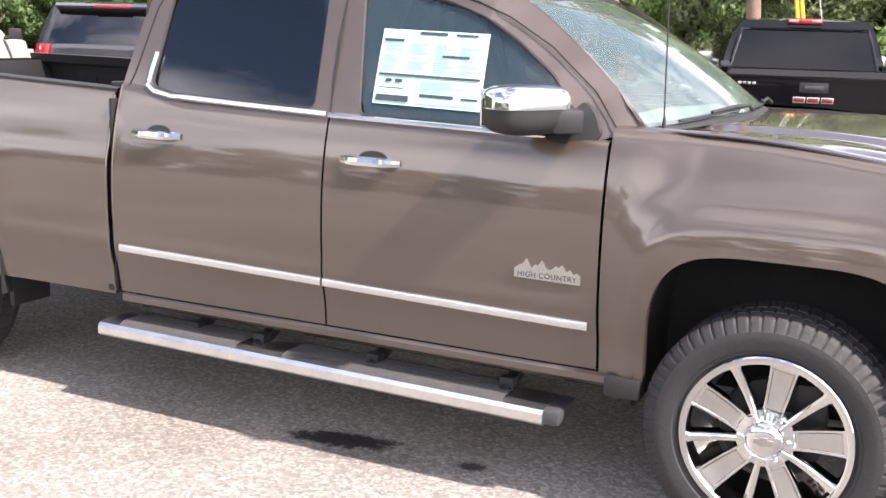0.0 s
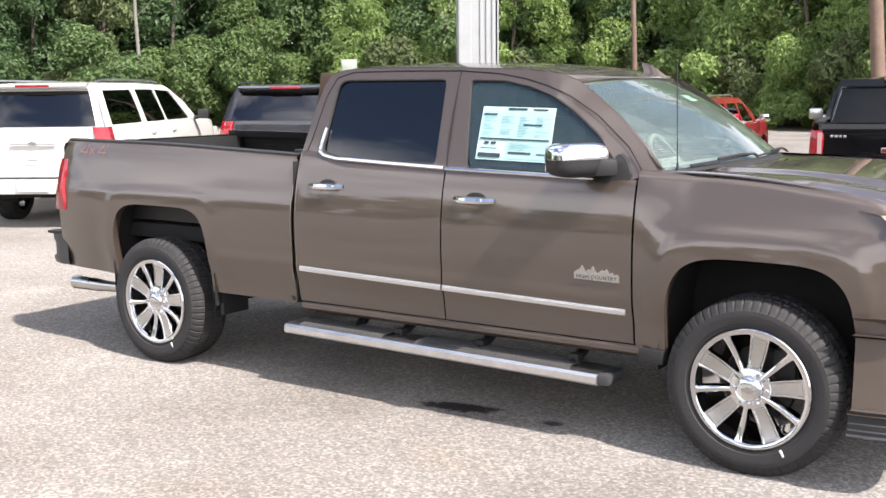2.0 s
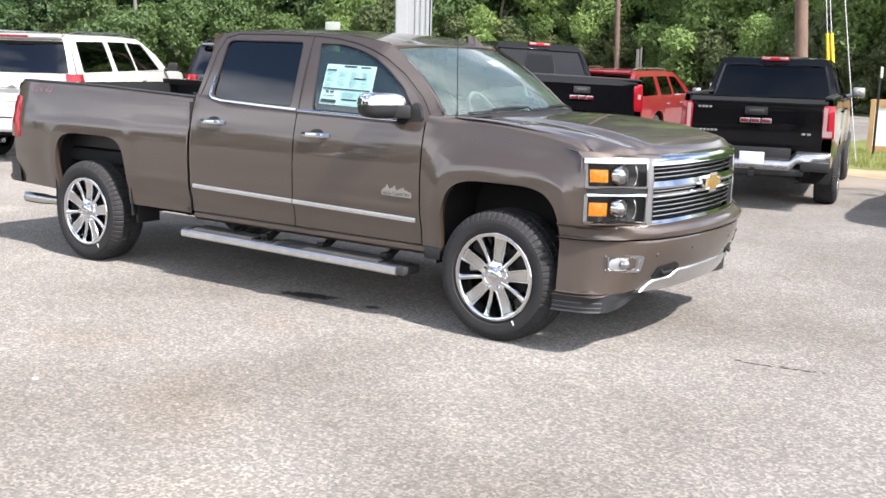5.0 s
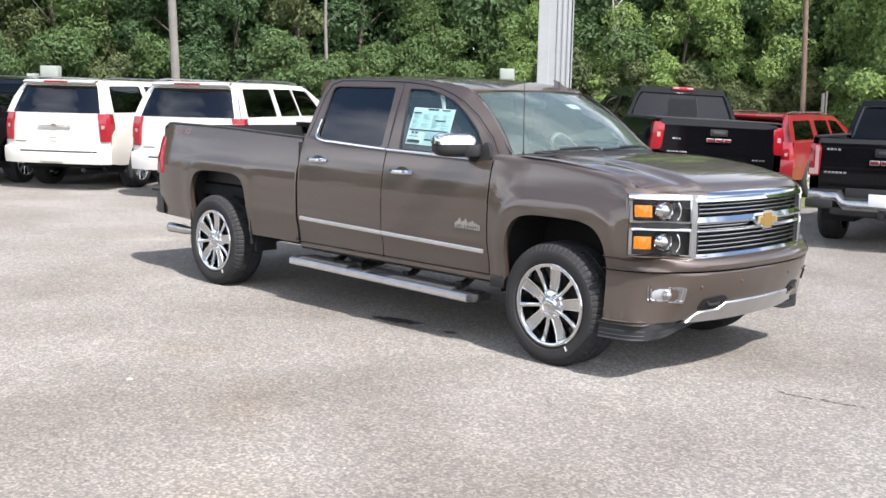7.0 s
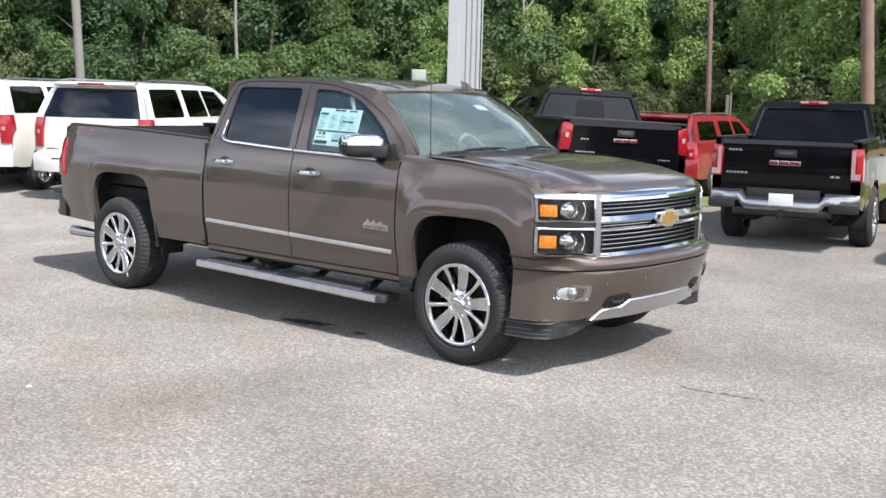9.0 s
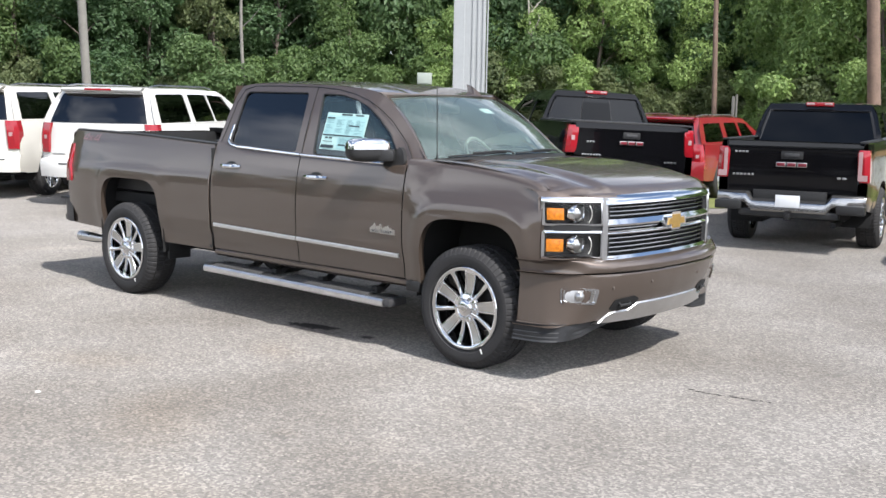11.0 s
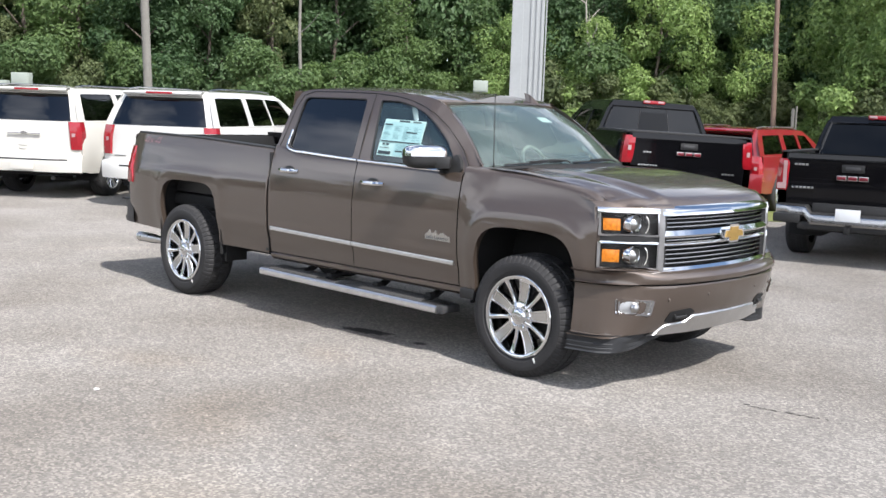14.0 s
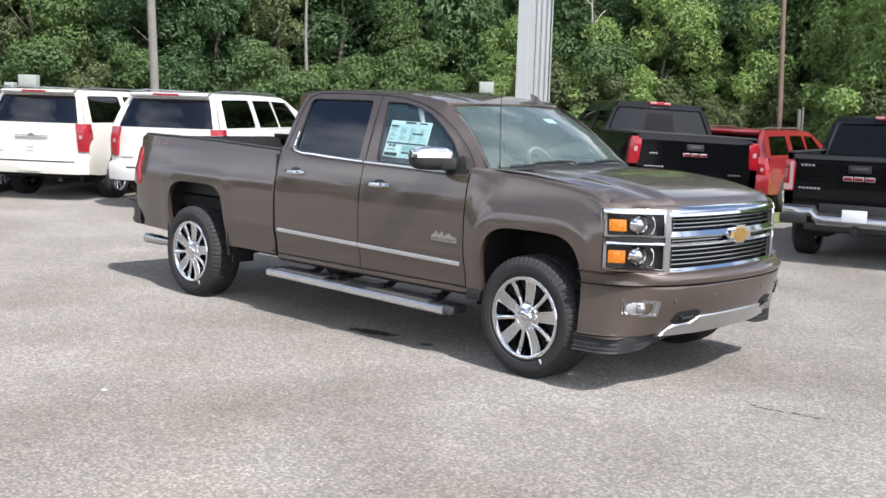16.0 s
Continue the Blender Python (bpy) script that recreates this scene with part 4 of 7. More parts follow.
rows = [[nose(v, z, d) for z, d in ((1.118, -0.05), (1.118, 0.014), (1.124, 0.022), (1.145, 0.018), (1.165, 0.000), (1.178, -0.028), (1.182, -0.06))] for v in np.linspace(-GV - 0.01, GV + 0.01, 31)]
vs = grid(bm, rows)
bm.faces.new(vs[0]), bm.faces.new(vs[-1][::-1])
part("top_bar", bm, CHROME, grille, "wide chrome top bar")
nose_bar("bottom_bar", 0.768, 0.800, -0.05, 0.012, CHROME, label="chrome bottom bar", lean=0.012)
nose_bar("middle_bar", 0.985, 1.028, -0.05, 0.010, CHROME, bulge=0.012, label="chrome middle bar", lean=0.012)
nose_bar("middle_strip", 0.935, 0.955, -0.05, 0.006, CHROME, label="thin chrome strip", lean=0.012)
for z in (1.050, 1.075, 1.100):
    nose_bar("slat", z - 0.004, z + 0.004, -0.05, -0.014, SLAT, bulge=0.003)
for z in (0.824, 0.852, 0.880, 0.908, 0.968):
    nose_bar("slat", z - 0.004, z + 0.004, -0.05, -0.014, SLAT, bulge=0.003)
for s in (-1, 1):
    bm = bmesh.new()
    rows = []
    for z in np.linspace(0.775, 1.165, 14):
        rows.append([nose(s * GV * 0.992, z, 0.006), nose(s * GV * 0.995, z, 0.013), nose(s * (GV + 0.012), z, 0.016), nose(s * (GV + 0.03), z, 0.008), nose(s * (GV + 0.03), z, -0.04)])
    grid(bm, rows)
    part("grille_side", bm, LAMP_GREY, grille, "grey metal grille end piece")
    bm = bmesh.new()
    grid(bm, [[nose(s * v, z, d) for v, d in ((GV * 0.955, -0.055), (GV * 0.965, -0.02), (GV * 0.988, -0.004), (GV * 0.990, 0.008))] for z in np.linspace(0.775, 1.165, 14)])
    part("end_duct", bm, DARK, grille, "dark end of the grille opening")
bm = bmesh.new()
BT = [(-0.115, -0.018), (-0.050, -0.018), (-0.050, -0.046), (0.050, -0.046), (0.050, -0.018), (0.115, -0.018), (0.100, 0.026), (0.050, 0.026), (0.050, 0.052), (-0.050, 0.052), (-0.050, 0.026), (-0.100, 0.026)]
prism(bm, [(u * 1.16, v * 1.2) for u, v in BT], lambda u, v: (0.968, u, 0.985 + v), lambda u, v: (0.93, u, 0.985 + v))
part("emblem_frame", bm, CHROME, grille, "chrome emblem frame", smooth=False)
bm = bmesh.new()
prism(bm, [(u * 0.94, v * 0.90) for u, v in BT], lambda u, v: (0.974, u, 0.985 + v), lambda u, v: (0.94, u, 0.985 + v))
part("emblem", bm, GOLD, grille, "gold emblem", smooth=False)

for s in (-1, 1):
    lamp = tagged(new("headlight"), "twin stacked headlight with amber corners")
    lamp.parent = truck
    V0, V1 = 0.715, 0.992
    bm = bmesh.new()
    grid(bm, [[nose(s * v, z, -0.06) for v in np.linspace(V0, V1, 10)] for z in (0.785, 0.98, 1.165)])
    grid(bm, [[nose(s * v, z, d) for v in np.linspace(V0, V1, 10)] for z, d in ((1.16, -0.06), (1.16, 0.0))])
    part("lamp_housing", bm, PLASTIC, lamp, "black lamp housing")
    def ring(z0, z1, va, vb, t, mat, nm, d1=0.008, lab=""):
        bm = bmesh.new()
        out, inn = rounded([(va, z0), (vb, z0), (vb, z1), (va, z1)], 0.012, 3), rounded([(va + t * 0.7, z0 + t), (vb - t * 0.7, z0 + t), (vb - t * 0.7, z1 - t), (va + t * 0.7, z1 - t)], 0.008, 3)
        rows = [[nose(s * v, z, d) for v, z in loop] for loop, d in ((out, -0.05), (out, d1), (inn, d1 + 0.002), (inn, -0.05))]
        grid(bm, rows, True)
        part(nm, bm, mat, lamp, lab)
    ring(0.990, 1.160, V0, V1, 0.014, CHROME, "upper_bezel", lab="chrome lamp surround")
    ring(0.785, 0.960, V0, V1, 0.014, CHROME, "lower_bezel", lab="chrome lamp surround")
    bm = bmesh.new()
    grid(bm, [[nose(s * v, z, d) for v in np.linspace(V0 - 0.004, V1, 14)] for z, d in ((1.130, 0.004), (1.134, 0.012), (1.155, 0.013), (1.166, 0.006), (1.170, -0.02))])
    part("bezel_brow", bm, CHROME, lamp, "broad chrome brow over the lamp")
    bm = bmesh.new()
    grid(bm, [[nose(s * v, z, -0.004) for v in np.linspace(V0, V1, 10)] for z in (0.958, 0.975, 0.993)])
    part("lamp_divider", bm, PLASTIC, lamp)
    for z0, z1 in ((1.000, 1.134), (0.802, 0.946)):
        zc, hz = (z0 + z1) / 2, (z1 - z0) / 2
        bm = bmesh.new()
        rows = [[nose(s * v, z, -0.012) for v in np.linspace(0.912, 0.976, 6)] for z in np.linspace(zc - hz * 0.62, zc + hz * 0.40, 4)]
        grid(bm, rows)
        grid(bm, [[nose(s * v, z, -0.011 + 0.005 * math.sin(math.pi * (v - 0.912) / 0.064) * math.sin(math.pi * (z - zc + hz * 0.62) / (hz * 1.08))) for v in np.linspace(0.912, 0.976, 7)] for z in np.linspace(zc - hz * 0.62, zc + hz * 0.46, 7)])
        part("indicator", bm, AMBER, lamp, "amber indicator")
        c = nose(s * 0.855, zc, -0.022)
        bm = bmesh.new()
        lathe(bm, [(0.060, -0.03), (0.062, 0.012), (0.058, 0.020), (0.052, 0.016), (0.048, -0.02)], c, 28, "x")
        part("projector_ring", bm, CHROME, lamp)
        bm = bmesh.new()
        lathe(bm, [(0.0, 0.034), (0.020, 0.030), (0.036, 0.018), (0.046, -0.004), (0.048, -0.02)], c, 24, "x")
        part("projector", bm, SATIN, lamp, "round projector lens")
        bm = bmesh.new()
        rows = []
        for t in np.linspace(-1.15, 1.15, 12):
            cc = nose(s * 0.775, zc, -0.02)
            r0, r1 = 0.062, 0.050
            rows.append([cc + Vector((0.010, -s * (r0 * math.cos(t) - 0.05) * -1 * 0 + s * -0.0, r0 * math.sin(t))) + Vector((0, -s * (r0 * math.cos(t) - 0.075), 0)), cc + Vector((0.014, -s * (r1 * math.cos(t) - 0.075), r1 * math.sin(t)))])
        grid(bm, rows)
        part("light_guide", bm, WHITE_INK, lamp, "bright curved light guide")
        bm = bmesh.new()
        grid(bm, [[nose(s * v, z, 0.004) for v in np.linspace(V0 + 0.01, V1 - 0.008, 10)] for z in np.linspace(z0 - 0.002, z1 + 0.002, 4)])
        part("lamp_cover", bm, LENS, lamp, "clear lamp cover").visible_shadow = False

for s in (-1, 1):
    bm = bmesh.new()
    rows = []
    for v in np.linspace(0.60, 0.998, 18):
        a = nose(s * v, 1.160, 0.002)
        h = hood(1.0, s * min(1.0, 0.957 * v / 0.895))
        rows.append([a, nose(s * v, 1.172, -0.004), Vector((a.x - 0.035, a.y * 0.993, 1.188 + 0.010 * smooth01(0.8, 0.98, v))), Vector((a.x - 0.13, a.y * 0.975, 1.196 + 0.016 * smooth01(0.8, 0.98, v)))])
    grid(bm, rows)
    part("lamp_brow", bm, PAINT, truck)
    bm = bmesh.new()
    grid(bm, [[nose(s * v, z, 0.0) for v in (0.985, 0.995, 1.01)] for z in np.linspace(0.77, 1.165, 8)])
    part("lamp_side", bm, PAINT, truck)
    bm = bmesh.new()
    grid(bm, [[nose(s * v, z, d) for z, d in ((0.789, 0.010), (0.780, 0.010), (0.768, -0.010), (0.760, -0.06))] for v in np.linspace(0.60, 1.0, 18)])
    part("lamp_sill", bm, PAINT, truck)

# front bumper
bumper = tagged(new("front_bumper"), "body-coloured front bumper with chrome strip")
bumper.parent = truck
YS = [y for y in np.concatenate([np.linspace(-0.985, -0.80, 10), np.linspace(-0.76, 0.76, 31), np.linspace(0.80, 0.985, 10)])]
def bump(y, z, d):
    d = max(d, -0.10 + 0.052 * smooth01(0.90, 0.96, abs(y)))
    k = smooth01(0.60, 0.97, abs(y))
    back = soft(z, [(0.24, -0.15), (0.34, -0.14), (0.40, -0.120), (0.45, -0.090), (0.52, -0.055), (0.60, -0.028), (0.68, -0.012), (0.74, -0.004), (0.80, -0.004)])
    return (bumper_x(y) + back * (1 - k) + d * (1 - 0.75 * k), y + math.copysign(back * 0.18 * k + d * k, y), z)
def low_edge(y):
    return 0.455 - 0.065 * smooth01(0.62, 0.80, abs(y)) * 1.0 if abs(y) < 0.8 else 0.39
bm = bmesh.new()
rows = []
for y in YS:
    lo = 0.372
    rows.append([bump(y, lo, -0.10), bump(y, lo + 0.016, -0.011)] + [bump(y, z, -0.010) for z in np.linspace(0.395, 0.672, 13)] + [bump(y, 0.685, -0.011), bump(y, 0.694, -0.018), bump(y, 0.696, -0.05)])
grid(bm, rows)
part("lower_cover", bm, PAINT, bumper)
bm = bmesh.new()
rows = []
for y in [yy for yy in YS]:
    rows.append([bump(y, 0.704, -0.05), bump(y, 0.706, -0.008), bump(y, 0.716, 0.002), bump(y, 0.740, 0.003), bump(y, 0.758, -0.010), bump(y, 0.772, -0.035), bump(y, 0.780, -0.07), bump(y, 0.784, -0.16)])
grid(bm, rows)
part("upper_cover", bm, PAINT, bumper)
def dense(loop, n=5):
    out = []
    for (a, b), (c, d) in zip(loop, loop[1:] + loop[:1]):
        m = max(1, int(math.hypot(c - a, d - b) / 0.012))
        out += [(a + (c - a) * k / m, b + (d - b) * k / m) for k in range(m)]
    return out
bm = bmesh.new()
STRIP = [(-0.655, 0.366, 0.374), (-0.590, 0.366, 0.438), (-0.440, 0.366, 0.448), (-0.395, 0.364, 0.488), (0.395, 0.364, 0.488), (0.440, 0.366, 0.448), (0.590, 0.366, 0.438), (0.655, 0.366, 0.374)]
rows = []
for y in np.linspace(-0.655, 0.655, 57):
    a, b = interp(y, [(p[0], p[1]) for p in STRIP]), interp(y, [(p[0], p[2]) for p in STRIP])
    rows.append([bump(y, a - 0.006, -0.05), bump(y, a, 0.000), bump(y, (a + b) / 2, 0.006), bump(y, b - 0.008, 0.004), bump(y, b, -0.006), bump(y, b, -0.03)])
vs = grid(bm, rows)
bm.faces.new(vs[0]), bm.faces.new(vs[-1][::-1])
part("chrome_strip", bm, STRIP_METAL, bumper, "satin bright lower strip")
for s in (-1, 1):
    bm = bmesh.new()
    outl = dense(rounded([(0.415, 0.458), (0.585, 0.448), (0.612, 0.462), (0.596, 0.524), (0.440, 0.540), (0.385, 0.512)], 0.012))
    rows = [[bump(s * y, z, d) for y, z in outl] for d in (-0.004, -0.09)]
    grid(bm, rows, True)
    pane(bm, outl, lambda y, z, d: Vector(bump(s * y, z, -0.0045)), 0, 14, 4)
    part("hook_opening", bm, DARK, bumper, "dark tow hook opening")
    bm = bmesh.new()
    tube(bm, [bump(s * 0.47, 0.512, -0.02), bump(s * 0.47, 0.488, 0.010), bump(s * 0.55, 0.483, 0.008), bump(s * 0.555, 0.512, -0.02)], 0.010, 8)
    part("tow_hook", bm, PLASTIC, bumper, "black tow hook")
    fog = tagged(new("fog_lamp"), "rectangular fog lamp in a chrome frame")
    fog.parent = bumper
    FO = dense(rounded([(0.750, 0.506), (0.906, 0.520), (0.910, 0.618), (0.748, 0.606)], 0.014, 3))
    FI = [(0.829 + (y - 0.829) * 0.88, 0.5615 + (z - 0.5615) * 0.78) for y, z in FO]
    bm = bmesh.new()
    grid(bm, [[bump(s * y, z, d) for y, z in lp] for lp, d in ((FO, -0.02), (FO, 0.006), (FI, 0.005), (FI, -0.02))], True)
    part("fog_frame", bm, CHROME, fog)
    bm = bmesh.new()
    grid(bm, [[bump(s * y, z, -0.006 - 0.012 * math.cos((y - 0.829) * 18) * math.cos((z - 0.5615) * 30)) for z in np.linspace(0.523, 0.600, 7)] for y in np.linspace(0.758, 0.900, 12)])
    part("fog_reflector", bm, STRIP_METAL, fog, "bright ribbed reflector")
    for q in (0.776, 0.882):
        bm = bmesh.new()
        grid(bm, [[bump(s * (q + a), z, d) for z in (0.526, 0.560, 0.598)] for a, d in ((-0.010, -0.004), (0.0, 0.004), (0.010, -0.004))])
        part("fog_rib", bm, SATIN, fog)
    c = Vector(bump(s * 0.832, 0.562, -0.018))
    bm = bmesh.new()
    lathe(bm, [(0.0, 0.026), (0.014, 0.024), (0.026, 0.014), (0.032, -0.01)], c, 20, "x")
    part("fog_bulb", bm, SATIN, fog)
    for y in (0.64, 0.30):
        bm = bmesh.new()
        lathe(bm, [(0.0, 0.006), (0.010, 0.005), (0.012, 0.0)], bump(s * y, 0.605 if y > 0.5 else 0.62, -0.009), 14, "x")
        part("park_sensor", bm, PAINT, bumper)
    # black air dam under the bumper
    bm = bmesh.new()
    rows = []
    for y in list(np.linspace(0.42, 0.93, 14)) + [0.95, 0.965, 0.978, 0.985]:
        rows.append([bump(s * y, 0.385 - (0.40 - z) * (0.35 + 0.65 * smooth01(0.44, 0.74, y)), d - 0.03 + 0.018 * smooth01(0.80, 0.96, y)) for z, d in ((0.405, -0.04), (0.385, -0.022), (0.352, -0.020), (0.347, -0.026), (0.324, -0.022), (0.319, -0.029), (0.303, -0.026), (0.294, -0.04), (0.294, -0.09))])
    grid(bm, rows)
    part("air_dam", bm, DAM_PLASTIC, bumper, "grey plastic air dam")
bm = bmesh.new()
box(bm, (0.40, 0, 0.43), (0.62, 1.3, 0.10), 0.03)
part("skid_plate", bm, DARK, truck)

# rear end
for s in (-1, 1):
    tl = tagged(new("tail_light"), "red tail light")
    tl.parent = truck
    bm = bmesh.new()
    rows = []
    for z in np.linspace(0.945, 1.285, 14):
        u = (z - 0.945) / 0.34
        back, fwd = -4.885 + 0.012 * u, -4.765 + 0.02 * math.sin(u * 9) * 0.4 - 0.03 * u
        w = side_w(-4.80, z)
        o = 0.016 * math.sin(math.pi * min(1.0, 0.08 + u)) ** 0.5
        rows.append([(fwd, s * (w - 0.008), z), (fwd - 0.008, s * (w + 0.006 + o), z), (-4.835, s * (w + 0.006 + o), z), (back - 0.008 - o * 0.6, s * (w - 0.012), z), (back - 0.012 - o, s * (w - 0.06), z), (back, s * (w - 0.16), z)])
    vs = grid(bm, rows)
    part("red_lens", bm, RED_LENS, tl)
    bm = bmesh.new()
    grid(bm, [[(-4.84, s * (side_w(-4.8, z) + 0.0225), z), (-4.900, s * (side_w(-4.8, z) - 0.010), z), (-4.916, s * (side_w(-4.8, z) - 0.07), z)] for z in (1.075, 1.10, 1.13)])
    part("reversing_lens", bm, PALE_LENS, tl, "pale reversing lens")
bm = bmesh.new()
grid(bm, [[(-4.875 + 0.02 * (z > 1.37), y, z) for y in np.linspace(-0.885, 0.885, 9)] for z in (0.80, 0.95, 1.1, 1.25, 1.36, 1.392)])
grid(bm, [[(x, y, 1.392) for y in np.linspace(-0.885, 0.885, 9)] for x in (-4.86, -4.79)])
part("tailgate", bm, PAINT, truck)
bm = bmesh.new()
grid(bm, [[(-4.788 + 0.012 * (k % 2), y, z) for k, y in enumerate(np.linspace(-0.885, 0.885, 13))] for z in (0.88, 1.12, 1.385)])
part("tailgate_liner", bm, PLASTIC, truck, "black ribbed tailgate liner")
bm = bmesh.new()
box(bm, (-4.98, 0, 0.66), (0.17, 1.30, 0.19), 0.03)
part("rear_bumper", bm, CHROME, truck, "chrome rear bumper")
for s in (-1, 1):
    bm = bmesh.new()
    rows = []
    for z, g, o in ((0.548, -0.06, 0.0), (0.556, -0.01, -0.035), (0.598, 0.0, -0.040), (0.618, 0.0, 0.005), (0.70, 0.0, 0.005), (0.728, 0.0, -0.030), (0.768, -0.006, -0.034), (0.78, -0.05, 0.0)):
        rows.append([(-4.80, s * (0.955 + g), z), (-4.90, s * (0.95 + g), z), (-4.99 + o * 0.6, s * (0.915 + g), z), (-5.040 + o, s * (0.85 + g), z), (-5.060 + o, s * (0.74 + g), z), (-5.060 + o, s * 0.62, z)])
    grid(bm, rows)
    part("bumper_corner", bm, GREY_PLASTIC, truck, "dark bumper corner with a step")
    bm = bmesh.new()
    box(bm, (-4.95, s * 0.80, 0.772), (0.18, 0.28, 0.02), 0.006)
    part("bumper_step", bm, PLASTIC, truck)
bm = bmesh.new()
rows = []
for x, r in ((-4.30, 0.036), (-4.66, 0.038), (-4.71, 0.045), (-4.985, 0.048)):
    rows.append([(x, -0.77 + r * math.cos(t), 0.385 + (0.01 if x < -4.65 else 0.02) + r * math.sin(t)) for t in np.linspace(0, math.tau, 20, endpoint=False)])
r = 0.043
rows.append([(-4.983, -0.77 + r * math.cos(t), 0.395 + r * math.sin(t)) for t in np.linspace(0, math.tau, 20, endpoint=False)])
rows.append([(-4.75, -0.77 + r * math.cos(t), 0.395 + r * math.sin(t)) for t in np.linspace(0, math.tau, 20, endpoint=False)])
grid(bm, rows, True)
part("exhaust_tip", bm, SATIN, truck, "chrome exhaust tip")
# load box inside
bm = bmesh.new()
grid(bm, [[(x, y, z) for y, z in ((-0.86, 1.37), (-0.84, 1.20), (-0.82, 0.90), (0, 0.90), (0.82, 0.90), (0.84, 1.20), (0.86, 1.37))] for x in np.linspace(-4.86, -2.74, 10)])
# front wall, carried below the floor to block daylight in the gap
box(bm, (-2.726, 0, 0.835), (0.034, 1.91, 0.63), 0.004)
box(bm, (-2.732, 0, 1.262), (0.034, 1.75, 0.225), 0.004)
for x in np.linspace(-4.5, -3.0, 6):
    box(bm, (x, 0.835, 1.13), (0.14, 0.035, 0.36), 0.012)
for y in (-0.55, -0.18, 0.18, 0.55):
    box(bm, (-2.755, y, 1.10), (0.03, 0.20, 0.38), 0.012)
part("load_box", bm, PLASTIC, truck, "black lined load box with ribbed walls")
for y in (0.30, 0.72):
    bm = bmesh.new()
    lathe(bm, [(0.0, -0.032), (0.022, -0.030), (0.034, -0.020), (0.040, 0.0)], (-2.762, y, 1.24), 14, "x")
    part("tie_down", bm, GREY_PLASTIC, truck, "round tie-down cup")
bm = bmesh.new()
for k in range(9):
    box(bm, (-3.8, -0.64 + 0.16 * k, 0.905), (2.0, 0.06, 0.016), 0.004)
part("box_floor_ribs", bm, PLASTIC, truck)
bm = bmesh.new()
box(bm, (-2.745, 0, 1.380), (0.07, 1.72, 0.024), 0.008)
part("front_rail_cap", bm, PLASTIC, truck)
# dark plate added to stand for the shade between cab and box
bm = bmesh.new()
box(bm, (-2.690, 0, 0.93), (0.012, 1.925, 0.80), 0.002)
part("cab_gap_seal", bm, DARK, truck)
# dark block added under the box to keep light out of the wheel arches
bm = bmesh.new()
box(bm, (-3.80, 0, 0.83), (2.08, 1.66, 0.10), 0.02)
part("box_underside", bm, DARK, truck)
# inner dark body, frame and axles
bm = bmesh.new()
box(bm, (-1.60, 0, 0.70), (2.06, 1.84, 0.42), 0.02)
part("floor_pan", bm, DARK, truck)
bm = bmesh.new()
for s in (-1, 1):
    box(bm, (-2.1, s * 0.42, 0.46), (5.4, 0.09, 0.16), 0.01)
box(bm, (REAR_AXLE, 0, 0.40), (0.12, 1.5, 0.12), 0.03)
lathe(bm, [(0.0, -0.17), (0.1, -0.12), (0.15, 0), (0.1, 0.12), (0, 0.17)], (REAR_AXLE, 0.1, 0.40), 16)
box(bm, (FRONT_AXLE, 0, 0.40), (0.14, 1.5, 0.10), 0.03)
box(bm, (-1.7, -0.1, 0.42), (1.0, 0.5, 0.12), 0.04)
part("chassis", bm, DARK, truck)
for s in (-1, 1):
    bm = bmesh.new()
    box(bm, (-3.37, s * 0.80, 0.47), (0.03, 0.22, 0.24), 0.01)
    part("mud_flap", bm, PLASTIC, truck)
# cabin
bm = bmesh.new()
grid(bm, [[(x, y, z) for y in np.linspace(-0.82, 0.82, 9)] for x, z in ((-0.42, 1.30), (-0.62, 1.33), (-0.82, 1.31), (-0.90, 1.22), (-0.88, 0.95))])
part("dashboard", bm, DASH, truck, "dark dashboard")
for y in (-0.42, 0.42):
    for x in (-1.35, -2.28):
        seat = tagged(new("seat"), "dark seat with a headrest")
        seat.parent = truck
        bm = bmesh.new()
        box(bm, (x - 0.05, y, 1.00), (0.52, 0.52, 0.18), 0.05)
        part("cushion", bm, TAN, seat)
        bm = bmesh.new()
        box(bm, (x - 0.34, y, 1.28), (0.16, 0.50, 0.56), 0.06, Matrix.Rotation(radians(-14), 3, "Y"))
        part("backrest", bm, TAN, seat)
        bm = bmesh.new()
        box(bm, (x - 0.42, y, 1.63), (0.10, 0.28, 0.18), 0.04, Matrix.Rotation(radians(-10), 3, "Y"))
        part("headrest", bm, TAN, seat)
bm = bmesh.new()
rows = []
for t in np.linspace(0, math.tau, 24, endpoint=False):
    rows.append([Vector((-0.98, 0.42, 1.28)) + Matrix.Rotation(radians(-25), 3, "Y") @ Vector((0.015 * math.sin(q), (0.185 + 0.015 * math.cos(q)) * math.cos(t), (0.185 + 0.015 * math.cos(q)) * math.sin(t))) for q in np.linspace(0, math.tau, 8, endpoint=False)])
rows.append(rows[0])
grid(bm, rows, True)
box(bm, (-0.98, 0.42, 1.27), (0.04, 0.30, 0.10), 0.02)
part("steering_wheel", bm, DASH, truck)
bm = bmesh.new()
grid(bm, [[(x, y, roof_z(x, y) - 0.045) for y in np.linspace(-0.70, 0.70, 9)] for x in np.linspace(-2.6, -1.12, 8)])
part("headliner", bm, material("headliner_cloth", (0.42, 0.40, 0.37), 0.9, vary=0.05), truck, "pale headliner")
bm = bmesh.new()
box(bm, (-1.00, 0.0, 1.68), (0.03, 0.24, 0.07), 0.012)
part("rear_view_mirror", bm, PLASTIC, truck)
